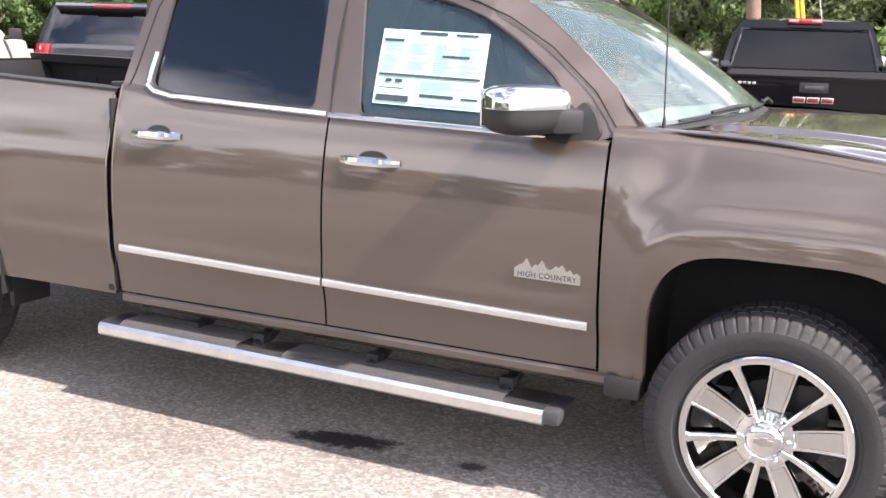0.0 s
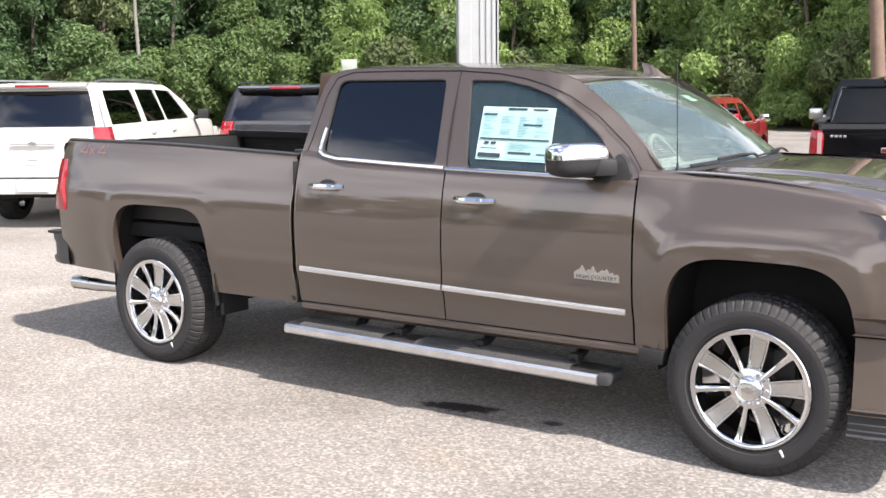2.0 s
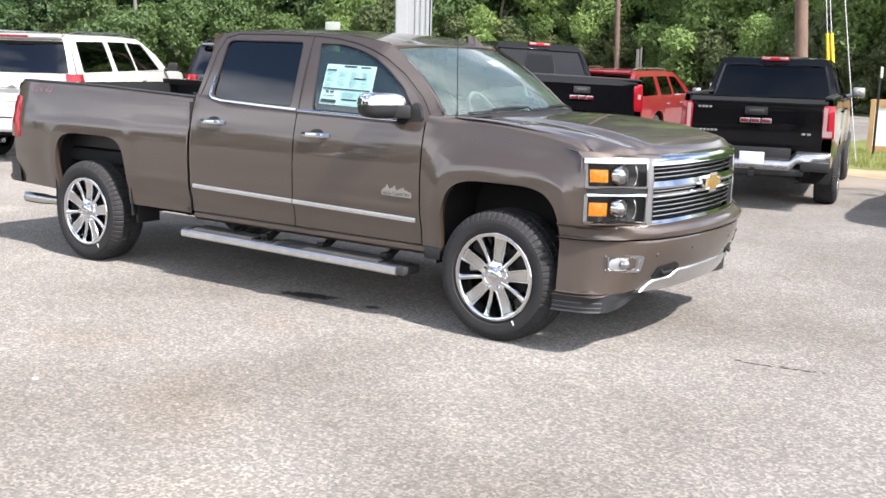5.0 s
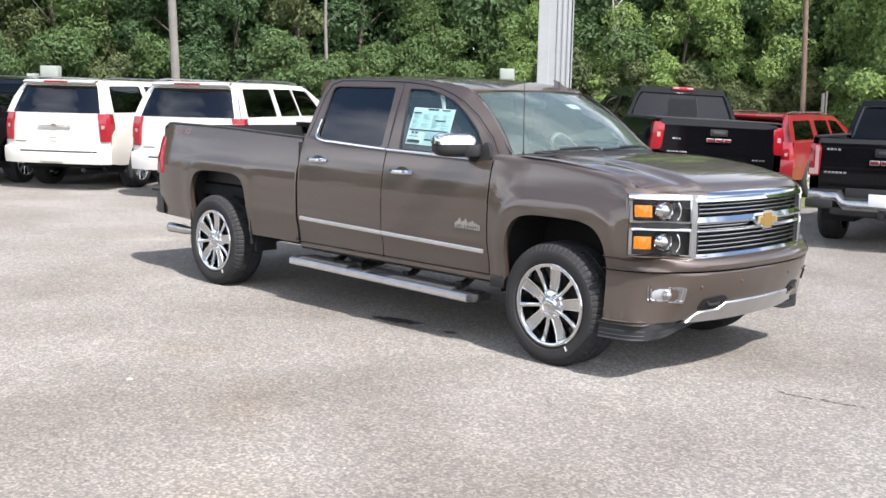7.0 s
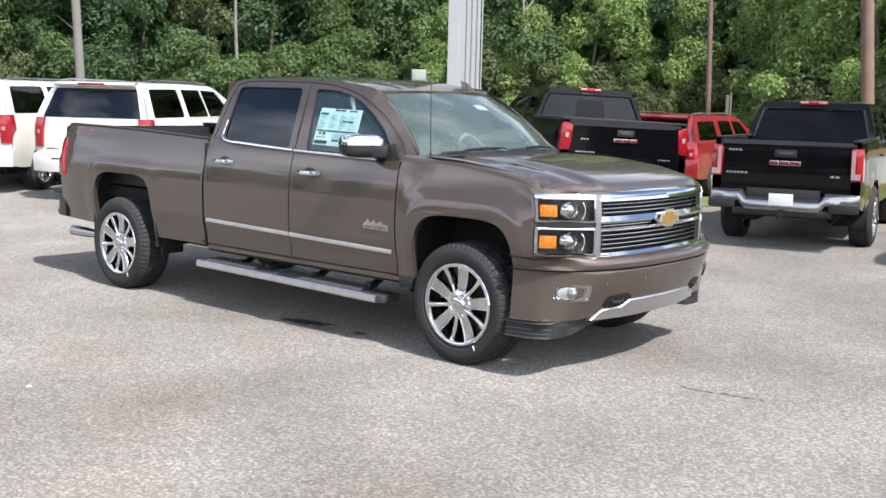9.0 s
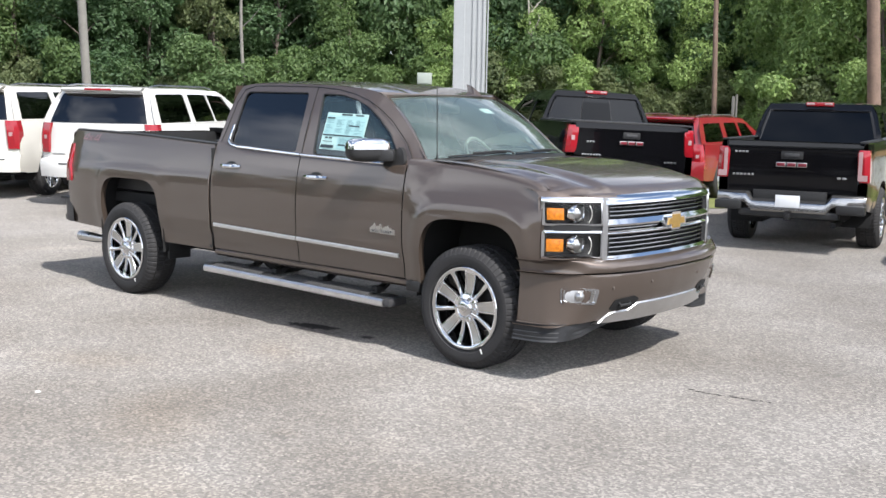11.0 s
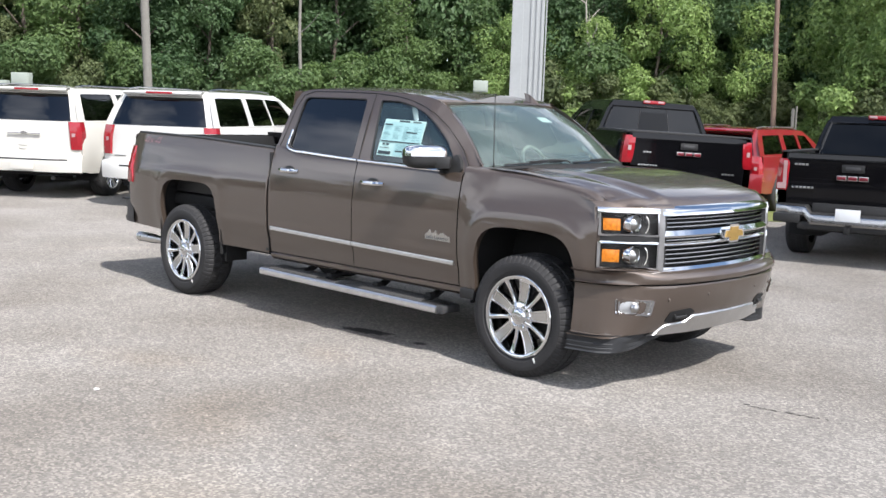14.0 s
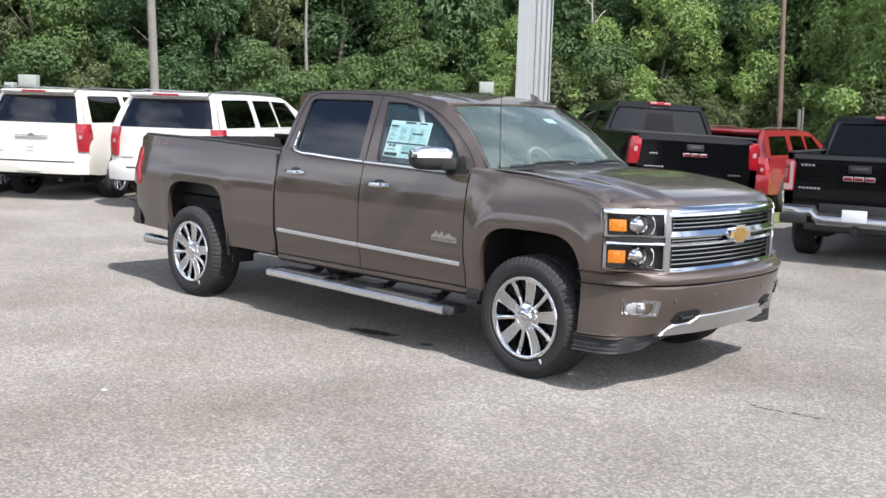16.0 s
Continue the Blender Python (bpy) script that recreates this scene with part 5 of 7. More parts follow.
# papers on the glass
sticker = tagged(new("window_sticker"), "pale printed price sheet on the front side window")
sticker.parent = truck
def st(u, v, d=0.010):
    """u along the sheet (0 rear edge to 1 front edge), v up."""
    x0, x1 = -1.492 - 0.010 * v, -1.058 - 0.014 * v
    z = 1.374 + 0.266 * v - 0.010 * u
    x = x0 + (x1 - x0) * u
    return gh(x, z, d)
bm = bmesh.new()
grid(bm, [[st(u, v) for u in np.linspace(0, 1, 9)] for v in np.linspace(0, 1, 6)])
part("sheet", bm, PAPER, sticker)
def bars(name, items, mat, d):
    bm = bmesh.new()
    for u0, u1, v0, v1 in items:
        bm.faces.new([bm.verts.new(st(u, v, d)) for u, v in ((u0, v0), (u1, v0), (u1, v1), (u0, v1))])
    return part(name, bm, mat, sticker, smooth=False)
rnd = random.Random(4)
for it in ((0.03, 0.97, 0.40, 0.93), (0.40, 0.97, 0.04, 0.36)):
    bars("tinted_field", [it], PAPER_BLUE, 0.0075)
items = [(0.03, 0.97, 0.385, 0.415), (0.03, 0.34, 0.05, 0.13), (0.03, 0.22, 0.84, 0.875), (0.36, 0.62, 0.945, 0.985), (0.70, 0.90, 0.945, 0.975), (0.60, 0.85, 0.66, 0.69), (0.44, 0.75, 0.13, 0.17), (0.82, 0.97, 0.13, 0.155), (0.05, 0.28, 0.215, 0.23), (0.10, 0.16, 0.30, 0.345), (0.19, 0.26, 0.30, 0.345)]
for it in items:
    bars("heavy_line", [it], INK, 0.005)
items = []
for col in (0.05, 0.29, 0.53, 0.76):
    for k in range(13):
        v = 0.455 + k * 0.030
        if rnd.random() < 0.85:
            items.append((col, col + rnd.uniform(0.08, 0.19), v, v + 0.009))
for k in range(5):
    items.append((0.44, 0.44 + rnd.uniform(0.2, 0.45), 0.20 + k * 0.03, 0.209 + k * 0.03))
bars("small_print", items, material("pale_ink", (0.20, 0.35, 0.37), 0.6), 0.0052)
bm = bmesh.new()
pts = [shield(u, v, 0.004) for u, v in ((0.66, 0.13), (0.66, 0.32), (0.75, 0.32), (0.75, 0.13))]
bm.faces.new([bm.verts.new(p) for p in pts])
part("screen_label", bm, PLATE, truck, "small white paper label inside the windscreen", smooth=False)
# badges
for s in (-1, 1):
    badge = tagged(new("door_badge"), "bright mountain-shaped door badge")
    badge.parent = truck
    bx, bz = -0.87, 0.822
    out = [(0, 0.0), (0.238, -0.004), (0.238, 0.026), (0.225, 0.036), (0.212, 0.030), (0.200, 0.044), (0.187, 0.036), (0.172, 0.058), (0.158, 0.046), (0.150, 0.052), (0.130, 0.036), (0.118, 0.040), (0.100, 0.066), (0.085, 0.046), (0.076, 0.050), (0.062, 0.036), (0.044, 0.068), (0.030, 0.048), (0.018, 0.044), (0.0, 0.030)]
    bm = bmesh.new()
    prism(bm, out, lambda u, v: (bx + u, s * (side_w(bx + u, bz + v) + 0.006), bz + v), lambda u, v: (bx + u, s * (side_w(bx + u, bz + v) - 0.002), bz + v))
    part("badge_plate", bm, SATIN, badge, smooth=False)
    cu = bpy.data.curves.new("letters", "FONT")
    cu.body, cu.size, cu.extrude, cu.align_x = "HIGH COUNTRY", 0.026, 0.001, "CENTER"
    cu.space_character = 1.12
    tx = new("lettering", cu)
    bpy.context.view_layer.update()
    me = bpy.data.meshes.new_from_object(tx.evaluated_get(bpy.context.evaluated_depsgraph_get()))
    bpy.data.objects.remove(tx)
    me.materials.append(INK)
    lt = tagged(new("lettering", me), "dark raised lettering")
    lt.parent = badge
    lt.matrix_local = pose(bx + 0.119, s * (side_w(bx + 0.119, bz) + 0.0075), bz + 0.005, 90, 0, 0 if s < 0 else 180)
    # four-wheel-drive graphic on the box
    bm = bmesh.new()
    gx, gz = -4.66, 1.318
    def stroke(pts, w=0.007):
        for (a, b), (c, d) in zip(pts, pts[1:]):
            t = Vector((c - a, d - b)).normalized().orthogonal() * w / 2
            f = lambda u, v: bm.verts.new((gx + u, s * (side_w(gx + u, gz + v) + 0.0018), gz + v))
            bm.faces.new([f(a + t.x, b + t.y), f(c + t.x, d + t.y), f(c - t.x, d - t.y), f(a - t.x, b - t.y)])
    for o in (0.0, 0.19):
        stroke([(o + 0.055, 0.065), (o, 0.018), (o + 0.085, 0.018)])
        stroke([(o + 0.085, 0.07), (o + 0.060, -0.005)])
    stroke([(0.105, 0.045), (0.155, 0.005)]), stroke([(0.155, 0.045), (0.105, 0.005)])
    part("drive_graphic", bm, RED_INK, truck, "dull red four-wheel-drive graphic", smooth=False)

for ob in [o for o in bpy.data.objects if o.type == "MESH" and o.parent and o.parent.name.startswith("grille")]:
    for p in ob.data.vertices:
        p.co.y -= 0.05 * p.co.y * smooth01(0.15, 0.6, p.co.y)
# the off side of the body lies a little nearer to the middle than the near side, and its cab leans in more
for ob in [o for o in bpy.data.objects if o.type == "MESH" and o.parent and (o.parent == truck or o.parent.name.startswith(("door_mirror", "front_door", "rear_door")))]:
    for p in ob.data.vertices:
        if p.co.y > 0 and p.co.z > 1.05:
            p.co.y *= 1 - 0.03 * smooth01(1.05, 1.30, p.co.z) * smooth01(0.9, 0.5, p.co.x) - 0.140 * smooth01(1.25, 1.42, p.co.z) * smooth01(-0.10, -0.42, p.co.x)

# ---- the other vehicles ----
BUILT_WHEELS = {}


def plain_wheel(parent, x, s, y_face, R, width, rim, chrome=True):
    """A wheel like others of its size: the meshes are shared."""
    key = (R, width, rim, chrome)
    if key not in BUILT_WHEELS:
        BUILT_WHEELS[key] = wheel(parent, x, s, y_face, R, width, rim, 5, R)
        return
    src = BUILT_WHEELS[key]
    w = src.copy()
    scene.collection.objects.link(w)
    w.parent, w.location, w.rotation_euler = parent, (x, y_face * s, R), (0, 0, 0 if s < 0 else math.pi)
    for ch in src.children:
        o = ch.copy()
        scene.collection.objects.link(o)
        o.parent = w
        for sub in ch.children:
            q = sub.copy()
            scene.collection.objects.link(q)
            q.parent = o


def car_w(W, z, x=0, x0=-9, x1=99, tuck=0.055):
    w = W - 0.05 * ((0.85 - z) / 0.45) ** 2 if z < 0.85 else W - tuck * ((z - 0.85) / 0.42) ** 2.2
    if x > x1 - 0.7:
        w -= 0.30 * ((x - x1 + 0.7) / 0.7) ** 2.4
    if x < x0 + 0.35:
        w -= 0.035 * ((x0 + 0.35 - x) / 0.35) ** 2
    return w


def car(name, label, at, yaw, paint, d, group="", plate=True):
    """A parked vehicle from its main sizes: x forward from the rear axle. d holds the sizes."""
    v = thing(name, label, d["category"], pose(at[0], at[1], d.get("sink", 0), d.get("roll", 0), 0, yaw), group)
    W, xr, xf, wb, R = d["W"], d["rear"], d["front"], d["wb"], d["R"]
    belt_z, roof, low = d["belt"], d["roof"], d["low"]
    truck_bed = d.get("bed")
    arches = tuple((c, R + 0.075, R - 0.02, R + 0.10, 2.6) for c in (0.0, wb))
    wf = lambda x, z: car_w(W, z, x, xr, xf, 0.055 if truck_bed is None else 0.018) + 0.012 * (1 - smooth01(0.1, 0.3, min(arch_out(x, z, a) for a in arches)))
    lowf = lambda x: low + 0.05 * smooth01(xr + 0.5, xr, x)
    topf = lambda x: belt_z if truck_bed is None or x > truck_bed else d["bed_top"]
    cab_r = truck_bed if truck_bed is not None else xr + 0.06
    ws = d["ws"]  # base of the windscreen
    hoodf = lambda x: belt_z + 0.03 - 0.10 * smooth01(ws, xf, x) - 0.10 * smooth01(xf - 0.4, xf, x)
    bdoor, fdoor = d["doors"]
    cuts = [xr + 0.02] + ([truck_bed - 0.02] if truck_bed is not None else []) + [bdoor, fdoor, ws - 0.12, xf - 0.05]
    names = (["box_side"] if truck_bed is not None else []) + ["rear_quarter" if truck_bed is None else "rear_door", "rear_door" if truck_bed is None else "front_door", "front_door" if truck_bed is None else "fender", "fender"]
    if truck_bed is not None:
        cuts = [xr + 0.02, truck_bed - 0.012, bdoor, ws - 0.12, xf - 0.05]
        names = ["box_side", "rear_door", "front_door", "front_fender"]
    else:
        cuts = [xr + 0.11, bdoor, fdoor, ws - 0.12, xf - 0.05]
        names = ["rear_quarter", "rear_door", "front_door", "front_fender"]
    for s in (-1, 1):
        for nm, a, b in zip(names, cuts, cuts[1:]):
            bm = bmesh.new()
            tp = hoodf if nm == "front_fender" else (lambda x: d["bed_top"]) if nm == "box_side" else (lambda x: belt_z)
            side_panel(bm, s, columns(a + 0.004, b - 0.004, arches, 0.10), lowf, tp, wf, arches, 12, roll=((0.015, 0.012), (0.06, 0.018)))
            p = part(nm, bm, paint, v)
            if "door" in nm:
                bm = bmesh.new()
                tube(bm, [(a + 0.10 + k * 0.05, s * (wf(a + 0.1, belt_z - 0.12) + (0.02 if 0 < k < 4 else 0.004)), belt_z - 0.12) for k in range(5)], 0.012, 6)
                part("door_handle", bm, d.get("handle", paint), p)
        for c in (0.0, wb):
            plain_wheel(v, c, s, d.get("track", W - 0.03), R, 0.26, d["rim"])
            bm = bmesh.new()
            ol = [(c + (R + 0.10) * math.cos(t), R - 0.05 + (R + 0.14) * math.sin(t)) for t in np.linspace(-0.1, math.pi + 0.1, 18)]
            grid(bm, [[(a, s * y, b) for a, b in ol] for y in (W - 0.05, W - 0.45)])
            bm.faces.new([bm.verts.new((a, s * (W - 0.45), b)) for a, b in ol])
            part("wheelhouse", bm, DARK, v)
    # cab above the belt
    lean = d.get("lean", 0.17)
    def cabside(x, z, dd=0.0):
        u = (z - belt_z) / 0.55
        return Vector((x, -(W - 0.065 - lean * u - 0.03 * u * u - 0.045 * smooth01(0.80, 1.05, u) - dd), z))
    rr, rt, wt = cab_r + d["rear_slope"], roof - 0.035, ws - d["ws_run"]
    outer = [(cab_r + 0.005, belt_z + 0.01), (cab_r + 0.4 * d["rear_slope"], belt_z + 0.28), (rr - 0.02, rt - 0.08), (rr + 0.06, rt), ((rr + wt) / 2, rt + 0.012), (wt - 0.15, rt - 0.012), (wt, rt - 0.06), ((wt + ws) / 2 + 0.04, (rt + belt_z) / 2), (ws - 0.02, belt_z + 0.02)]
    holes = [rounded(h, 0.04) for h in d["windows"]]
    for s in (-1, 1):
        bm = bmesh.new()
        plate_with_holes(bm, outer, holes, cabside)
        mirror_y(bm, s)
        part("cab_side", bm, paint, v, sharp=50)
        for h in holes:
            bm = bmesh.new()
            pane(bm, h, cabside, 0.012, 10, 5)
            mirror_y(bm, s)
            part("side_window", bm, d.get("side_glass", TINT2), v, "dark tinted window")
        if d.get("rails"):
            bm = bmesh.new()
            tube(bm, [(rr + 0.10 + (wt - rr - 0.5) * k / 8, s * (W - 0.30), roof + (0.018 if 0 < k < 8 else -0.01)) for k in range(9)], 0.012, 6)
            part("roof_rail", bm, d["rails"], v, "slim roof rail")
        bm = bmesh.new()
        box(bm, (ws - 0.28, s * (W + 0.12), belt_z + 0.09), (0.10, 0.18, 0.15), 0.035)
        tube(bm, [(ws - 0.26, s * (W - 0.04), belt_z + 0.03), (ws - 0.27, s * (W + 0.06), belt_z + 0.05)], 0.03, 8)
        part("door_mirror", bm, d.get("mirror", paint), v)
    yr = -cabside(0, rt).y + 0.004
    bm = bmesh.new()
    rows = []
    for u in np.linspace(0, 1, 14):
        x = rr + 0.0 + (wt + 0.02 - rr) * u
        rows.append([(x, yr * k, roof - 0.012 * abs(k) ** 2 - 0.024 * abs(k) ** 8 - 0.03 * smooth01(0.12, 0.0, u) - 0.06 * smooth01(0.85, 1.0, u)) for k in np.linspace(-1, 1, 15)])
    grid(bm, rows)
    part("roof", bm, paint, v)
    bm = bmesh.new()
    grid(bm, [[(wt + 0.02 + (ws + 0.12 - 0.16 * k * k - wt - 0.02) * u, k * (yr - 0.02 + 0.16 * u), roof - 0.06 + (belt_z + 0.03 - roof + 0.06) * u + 0.03 * math.sin(math.pi * u)) for k in np.linspace(-1, 1, 11)] for u in np.linspace(0, 1, 8)])
    part("windscreen", bm, TINT, v)
    bm = bmesh.new()
    grid(bm, [[(ws - 0.02 + (xf - 0.06 - 0.25 * abs(k) ** 3 - ws + 0.02) * u, k * (W - 0.075), hoodf(ws + (xf - ws) * u) + 0.03 * (1 - k * k) + 0.015) for k in np.linspace(-1, 1, 15)] for u in np.linspace(0, 1, 12)])
    part("bonnet", bm, paint, v)
    bm = bmesh.new()
    grid(bm, [[(xf - 0.25 * abs(k) ** 3, k * (W - 0.03), z) for k in np.linspace(-1, 1, 13)] for z in (low, 0.6, 0.8, hoodf(xf) + 0.02)])
    part("front_bumper", bm, paint, v)
    # rear
    if truck_bed is None:
        def back(k, z, dd=0.0):
            u = max(0.0, (z - belt_z) / (roof - belt_z))
            y = W - 0.03 if z < belt_z - 0.2 else (W - 0.065 + 0.035 * smooth01(belt_z + 0.02, belt_z - 0.2, z) if z < belt_z else -cabside(0, z).y)
            return Vector((xr + 0.02 + d["rear_slope"] * u ** 1.15 + 0.10 * abs(k) ** 4 - dd, k * y, z))
        bm = bmesh.new()
        grid(bm, [[back(k, z) for k in np.linspace(-1, 1, 17)] for z in (0.55, 0.8, 1.0, belt_z - 0.06, belt_z, belt_z + 0.2, belt_z + 0.4, roof - 0.03)])
        part("tailgate", bm, paint, v)
        bm = bmesh.new()
        zw0, zw1 = belt_z + 0.02, roof - 0.13
        grid(bm, [[back(k * (0.865 - 0.0 * z), z, 0.010) for k in np.linspace(-1, 1, 15)] for z in np.linspace(zw0, zw1, 7)])
        part("rear_window", bm, TINT, v, "dark tinted rear window")
        bm = bmesh.new()
        rows = []
        for k in np.linspace(-0.93, 0.93, 13):
            a = back(k, roof - 0.07)
            rows.append([(a.x + 0.15, a.y, roof - 0.028), (a.x - 0.10, a.y, roof - 0.035), (a.x - 0.16, a.y, roof - 0.065), (a.x - 0.14, a.y, roof - 0.09), (a.x + 0.03, a.y, roof - 0.12)])
        grid(bm, rows)
        spoiler = part("spoiler", bm, paint, v, "roof spoiler")
        bm = bmesh.new()
        box(bm, (back(0, roof - 0.07).x - 0.155, 0, roof - 0.062), (0.03, 0.44, 0.034), 0.008)
        part("brake_light", bm, RED_LENS, v, "high red brake light")
        for s in (-1, 1):
            bm = bmesh.new()
            rows = []
            for z in np.linspace(belt_z - 0.45, belt_z + 0.01, 9):
                t = (z - belt_z + 0.45) / 0.46
                o = 0.02 * math.sin(math.pi * t)
                rows.append([back(s * (0.83 - 0.02 * t), z, 0.004), back(s * (0.85 - 0.02 * t), z, 0.028 + o), back(s * 0.96, z, 0.040 + o), back(s * 1.0, z, 0.01) + Vector((0, s * 0.014, 0)), back(s * 1.0, z, -0.12) + Vector((0, s * 0.016, 0))])
            grid(bm, rows)
            tl = part("tail_light", bm, RED_LENS, v, "tall red tail light")
            bm = bmesh.new()
            grid(bm, [[back(s * k, z, 0.055) for k in (0.87, 0.91, 0.95)] for z in (belt_z - 0.24, belt_z - 0.21, belt_z - 0.18)])
            part("reversing_lens", bm, PALE_LENS, tl)
        bm = bmesh.new()
        rows = []
        for k in np.linspace(-1, 1, 17):
            b0 = xr - 0.09 + 0.16 * abs(k) ** 4
            rows.append([(b0 + 0.12, k * W, low + 0.02), (b0 + 0.02, k * W * 0.995, low + 0.03), (b0, k * W * 0.995, low + 0.14), (b0, k * W, 0.66), (b0 + 0.02, k * W, 0.73), (b0 + 0.14, k * W * 0.99, 0.76)])
        grid(bm, rows)
        bumper2 = part("rear_bumper", bm, paint, v)
        bm = bmesh.new()
        grid(bm, [[(xr - 0.094 + 0.16 * abs(k) ** 4, k * W * 0.99, z) for k in np.linspace(-0.80, 0.62, 13)] for z in (0.655, 0.667, 0.68)])
        part("bumper_strip", bm, GREY_PLASTIC, bumper2, "grey bumper strip")
        bm = bmesh.new()
        box(bm, (xr - 0.010, 0, belt_z - 0.20), (0.03, 0.60, 0.014), 0.004)
        prism(bm, [(u * 0.5, w2 * 0.42) for u, w2 in BT], lambda u, q: (xr - 0.035, u, belt_z - 0.185 + q), lambda u, q: (xr, u, belt_z - 0.185 + q))
        part("tailgate_trim", bm, CHROME, v, "chrome tailgate strip and emblem", smooth=False)
        bm = bmesh.new()
        box(bm, (xr - 0.10, -0.0, 0.57), (0.012, 0.42, 0.16), 0.01)
        part("plate_recess", bm, paint, v)
        bm = bmesh.new()
        box(bm, (xr - 0.02, 0.62, belt_z - 0.47), (0.012, 0.20, 0.03), 0.003)
        part("badge_bar", bm, SATIN, v, "small bright badge bar")
        bm = bmesh.new()
        box(bm, (xr - 0.02, 0.02, belt_z - 0.40), (0.012, 0.15, 0.016), 0.003)
        part("model_badge", bm, SATIN, v, "small bright badge bars")
    else:
        bt = d["bed_top"]
        bm = bmesh.new()
        rows = [[(xr + 0.012 * (z > bt - 0.03) - 0.012 * smooth01(bt - 0.12, bt - 0.05, z) + 0.015 * smooth01(0.95, 0.80, z), y, z) for y in np.linspace(-W + 0.14, W - 0.14, 11)] for z in (0.72, 0.78, 0.86, 0.95, 1.05, bt - 0.16, bt - 0.10, bt - 0.05, bt - 0.02, bt + 0.012)]
        rows.append([(xr + 0.10, y, bt + 0.012) for y in np.linspace(-W + 0.14, W - 0.14, 11)])
        grid(bm, rows)
        tg = part("tailgate", bm, paint, v)
        bm = bmesh.new()
        box(bm, (xr - 0.008, 0, bt - 0.155), (0.012, 0.26, 0.095), 0.012)
        part("tailgate_handle", bm, PLASTIC, tg, "black tailgate handle")
        bm = bmesh.new()
        box(bm, (xr - 0.016, 0, bt - 0.155), (0.014, 0.17, 0.04), 0.012)
        part("handle_grip", bm, GREY_PLASTIC, tg)
        zb = d["badge_z"]
        for k in (-1, 0, 1):
            bm = bmesh.new()
            box(bm, (xr - 0.020, -0.125 * k, zb), (0.014, 0.112, 0.056), 0.006)
            part("emblem_block", bm, SATIN, tg, "bright emblem edge")
            bm = bmesh.new()
            box(bm, (xr - 0.026, -0.125 * k, zb), (0.010, 0.096, 0.040), 0.004)
            box(bm, (xr - 0.028, -0.125 * k - 0.02, zb), (0.012, 0.05, 0.012), 0.002)
            part("emblem_red", bm, EMBLEM_RED, tg, "red emblem face")
        for y0, w2, z0 in d["marks"]:
            bm = bmesh.new()
            m2 = max(1, int(w2 / 0.042))
            for j in range(m2):
                box(bm, (xr - 0.006, y0 + w2 * ((j + 0.5) / m2 - 0.5), z0), (0.010, w2 / m2 * (0.72 if m2 > 1 else 1), 0.024), 0.003)
            part("model_mark", bm, SATIN, tg, "small bright badge bar")
        for s in (-1, 1):
            bm = bmesh.new()
            rows = []
            lw = d.get("lamp_w", 0.155)
            for z in np.linspace(bt + d["lamp"][0], bt + d["lamp"][1], 9):
                w3 = wf(xr + 0.1, z)
                e = abs((z - bt - d["lamp"][0]) / (d["lamp"][1] - d["lamp"][0]) * 2 - 1) ** 6
                rows.append([(xr + 0.01, s * (w3 - lw + 0.02 * e), z), (xr - 0.02 + 0.02 * e, s * (w3 - lw + 0.01 + 0.02 * e), z), (xr - 0.028 + 0.025 * e, s * (w3 - 0.05), z), (xr + 0.02, s * (w3 + 0.008), z), (xr + 0.13, s * (w3 + 0.010), z), (xr + 0.14, s * (w3 - 0.01), z)])
            grid(bm, rows)
            tl = part("tail_light", bm, RED_LENS, v, "red tail light")
            bm = bmesh.new()
            for z0, z1, y0, y1 in d["pale"]:
                grid(bm, [[(xr - 0.034, s * (wf(xr + 0.1, bt + z0) - q), z) for q in (y0, (y0 + y1) / 2, y1)] for z in (bt + z0, bt + (z0 + z1) / 2, bt + z1)])
            part("pale_lens", bm, PALE_LENS, tl, "pale clear lens")
        bm = bmesh.new()
        grid(bm, [[(x, y, z) for y, z in ((-W + 0.10, bt), (-W + 0.14, 0.85), (W - 0.14, 0.85), (W - 0.10, bt))] for x in (xr + 0.05, truck_bed - 0.03)])
        part("load_box", bm, PLASTIC, v)
        if d.get("cover"):
            bm = bmesh.new()
            box(bm, ((xr + truck_bed) / 2, 0, bt + 0.022), (truck_bed - xr - 0.03, 2 * W - 0.20, 0.035), 0.012)
            part("box_cover", bm, PLASTIC, v, "black soft box cover")
        for s in (-1, 1):
            bm = bmesh.new()
            box(bm, ((xr + truck_bed) / 2, s * (W - 0.10), bt + 0.018), (truck_bed - xr - 0.04, 0.09, 0.022), 0.008)
            part("rail_cap", bm, PLASTIC, v)
        def cback(k, z, dd=0.0):
            u = (z - belt_z) / (roof - belt_z)
            return Vector((truck_bed + 0.005 + d["rear_slope"] * max(0, u) - dd, k * (-cabside(0, z).y if u > 0 else W - 0.07), z))
        bm = bmesh.new()
        grid(bm, [[cback(k, z) for k in np.linspace(-1, 1, 11)] for z in (0.8, belt_z - 0.1, belt_z, belt_z + 0.2, belt_z + 0.4, roof - 0.03)])
        part("cab_back", bm, paint, v)
        bm = bmesh.new()
        ol = rounded([(-0.90, belt_z + 0.02), (0.90, belt_z + 0.02), (0.88, roof - 0.11), (-0.88, roof - 0.11)], 0.05)
        rows = [[cback(k, z, 0.008) for k in np.linspace(-0.90, 0.90, 11)] for z in np.linspace(belt_z + 0.02, roof - 0.12, 6)]
        grid(bm, rows)
        part("rear_window", bm, d.get("back_glass", TINT2), v, "dark tinted rear window")
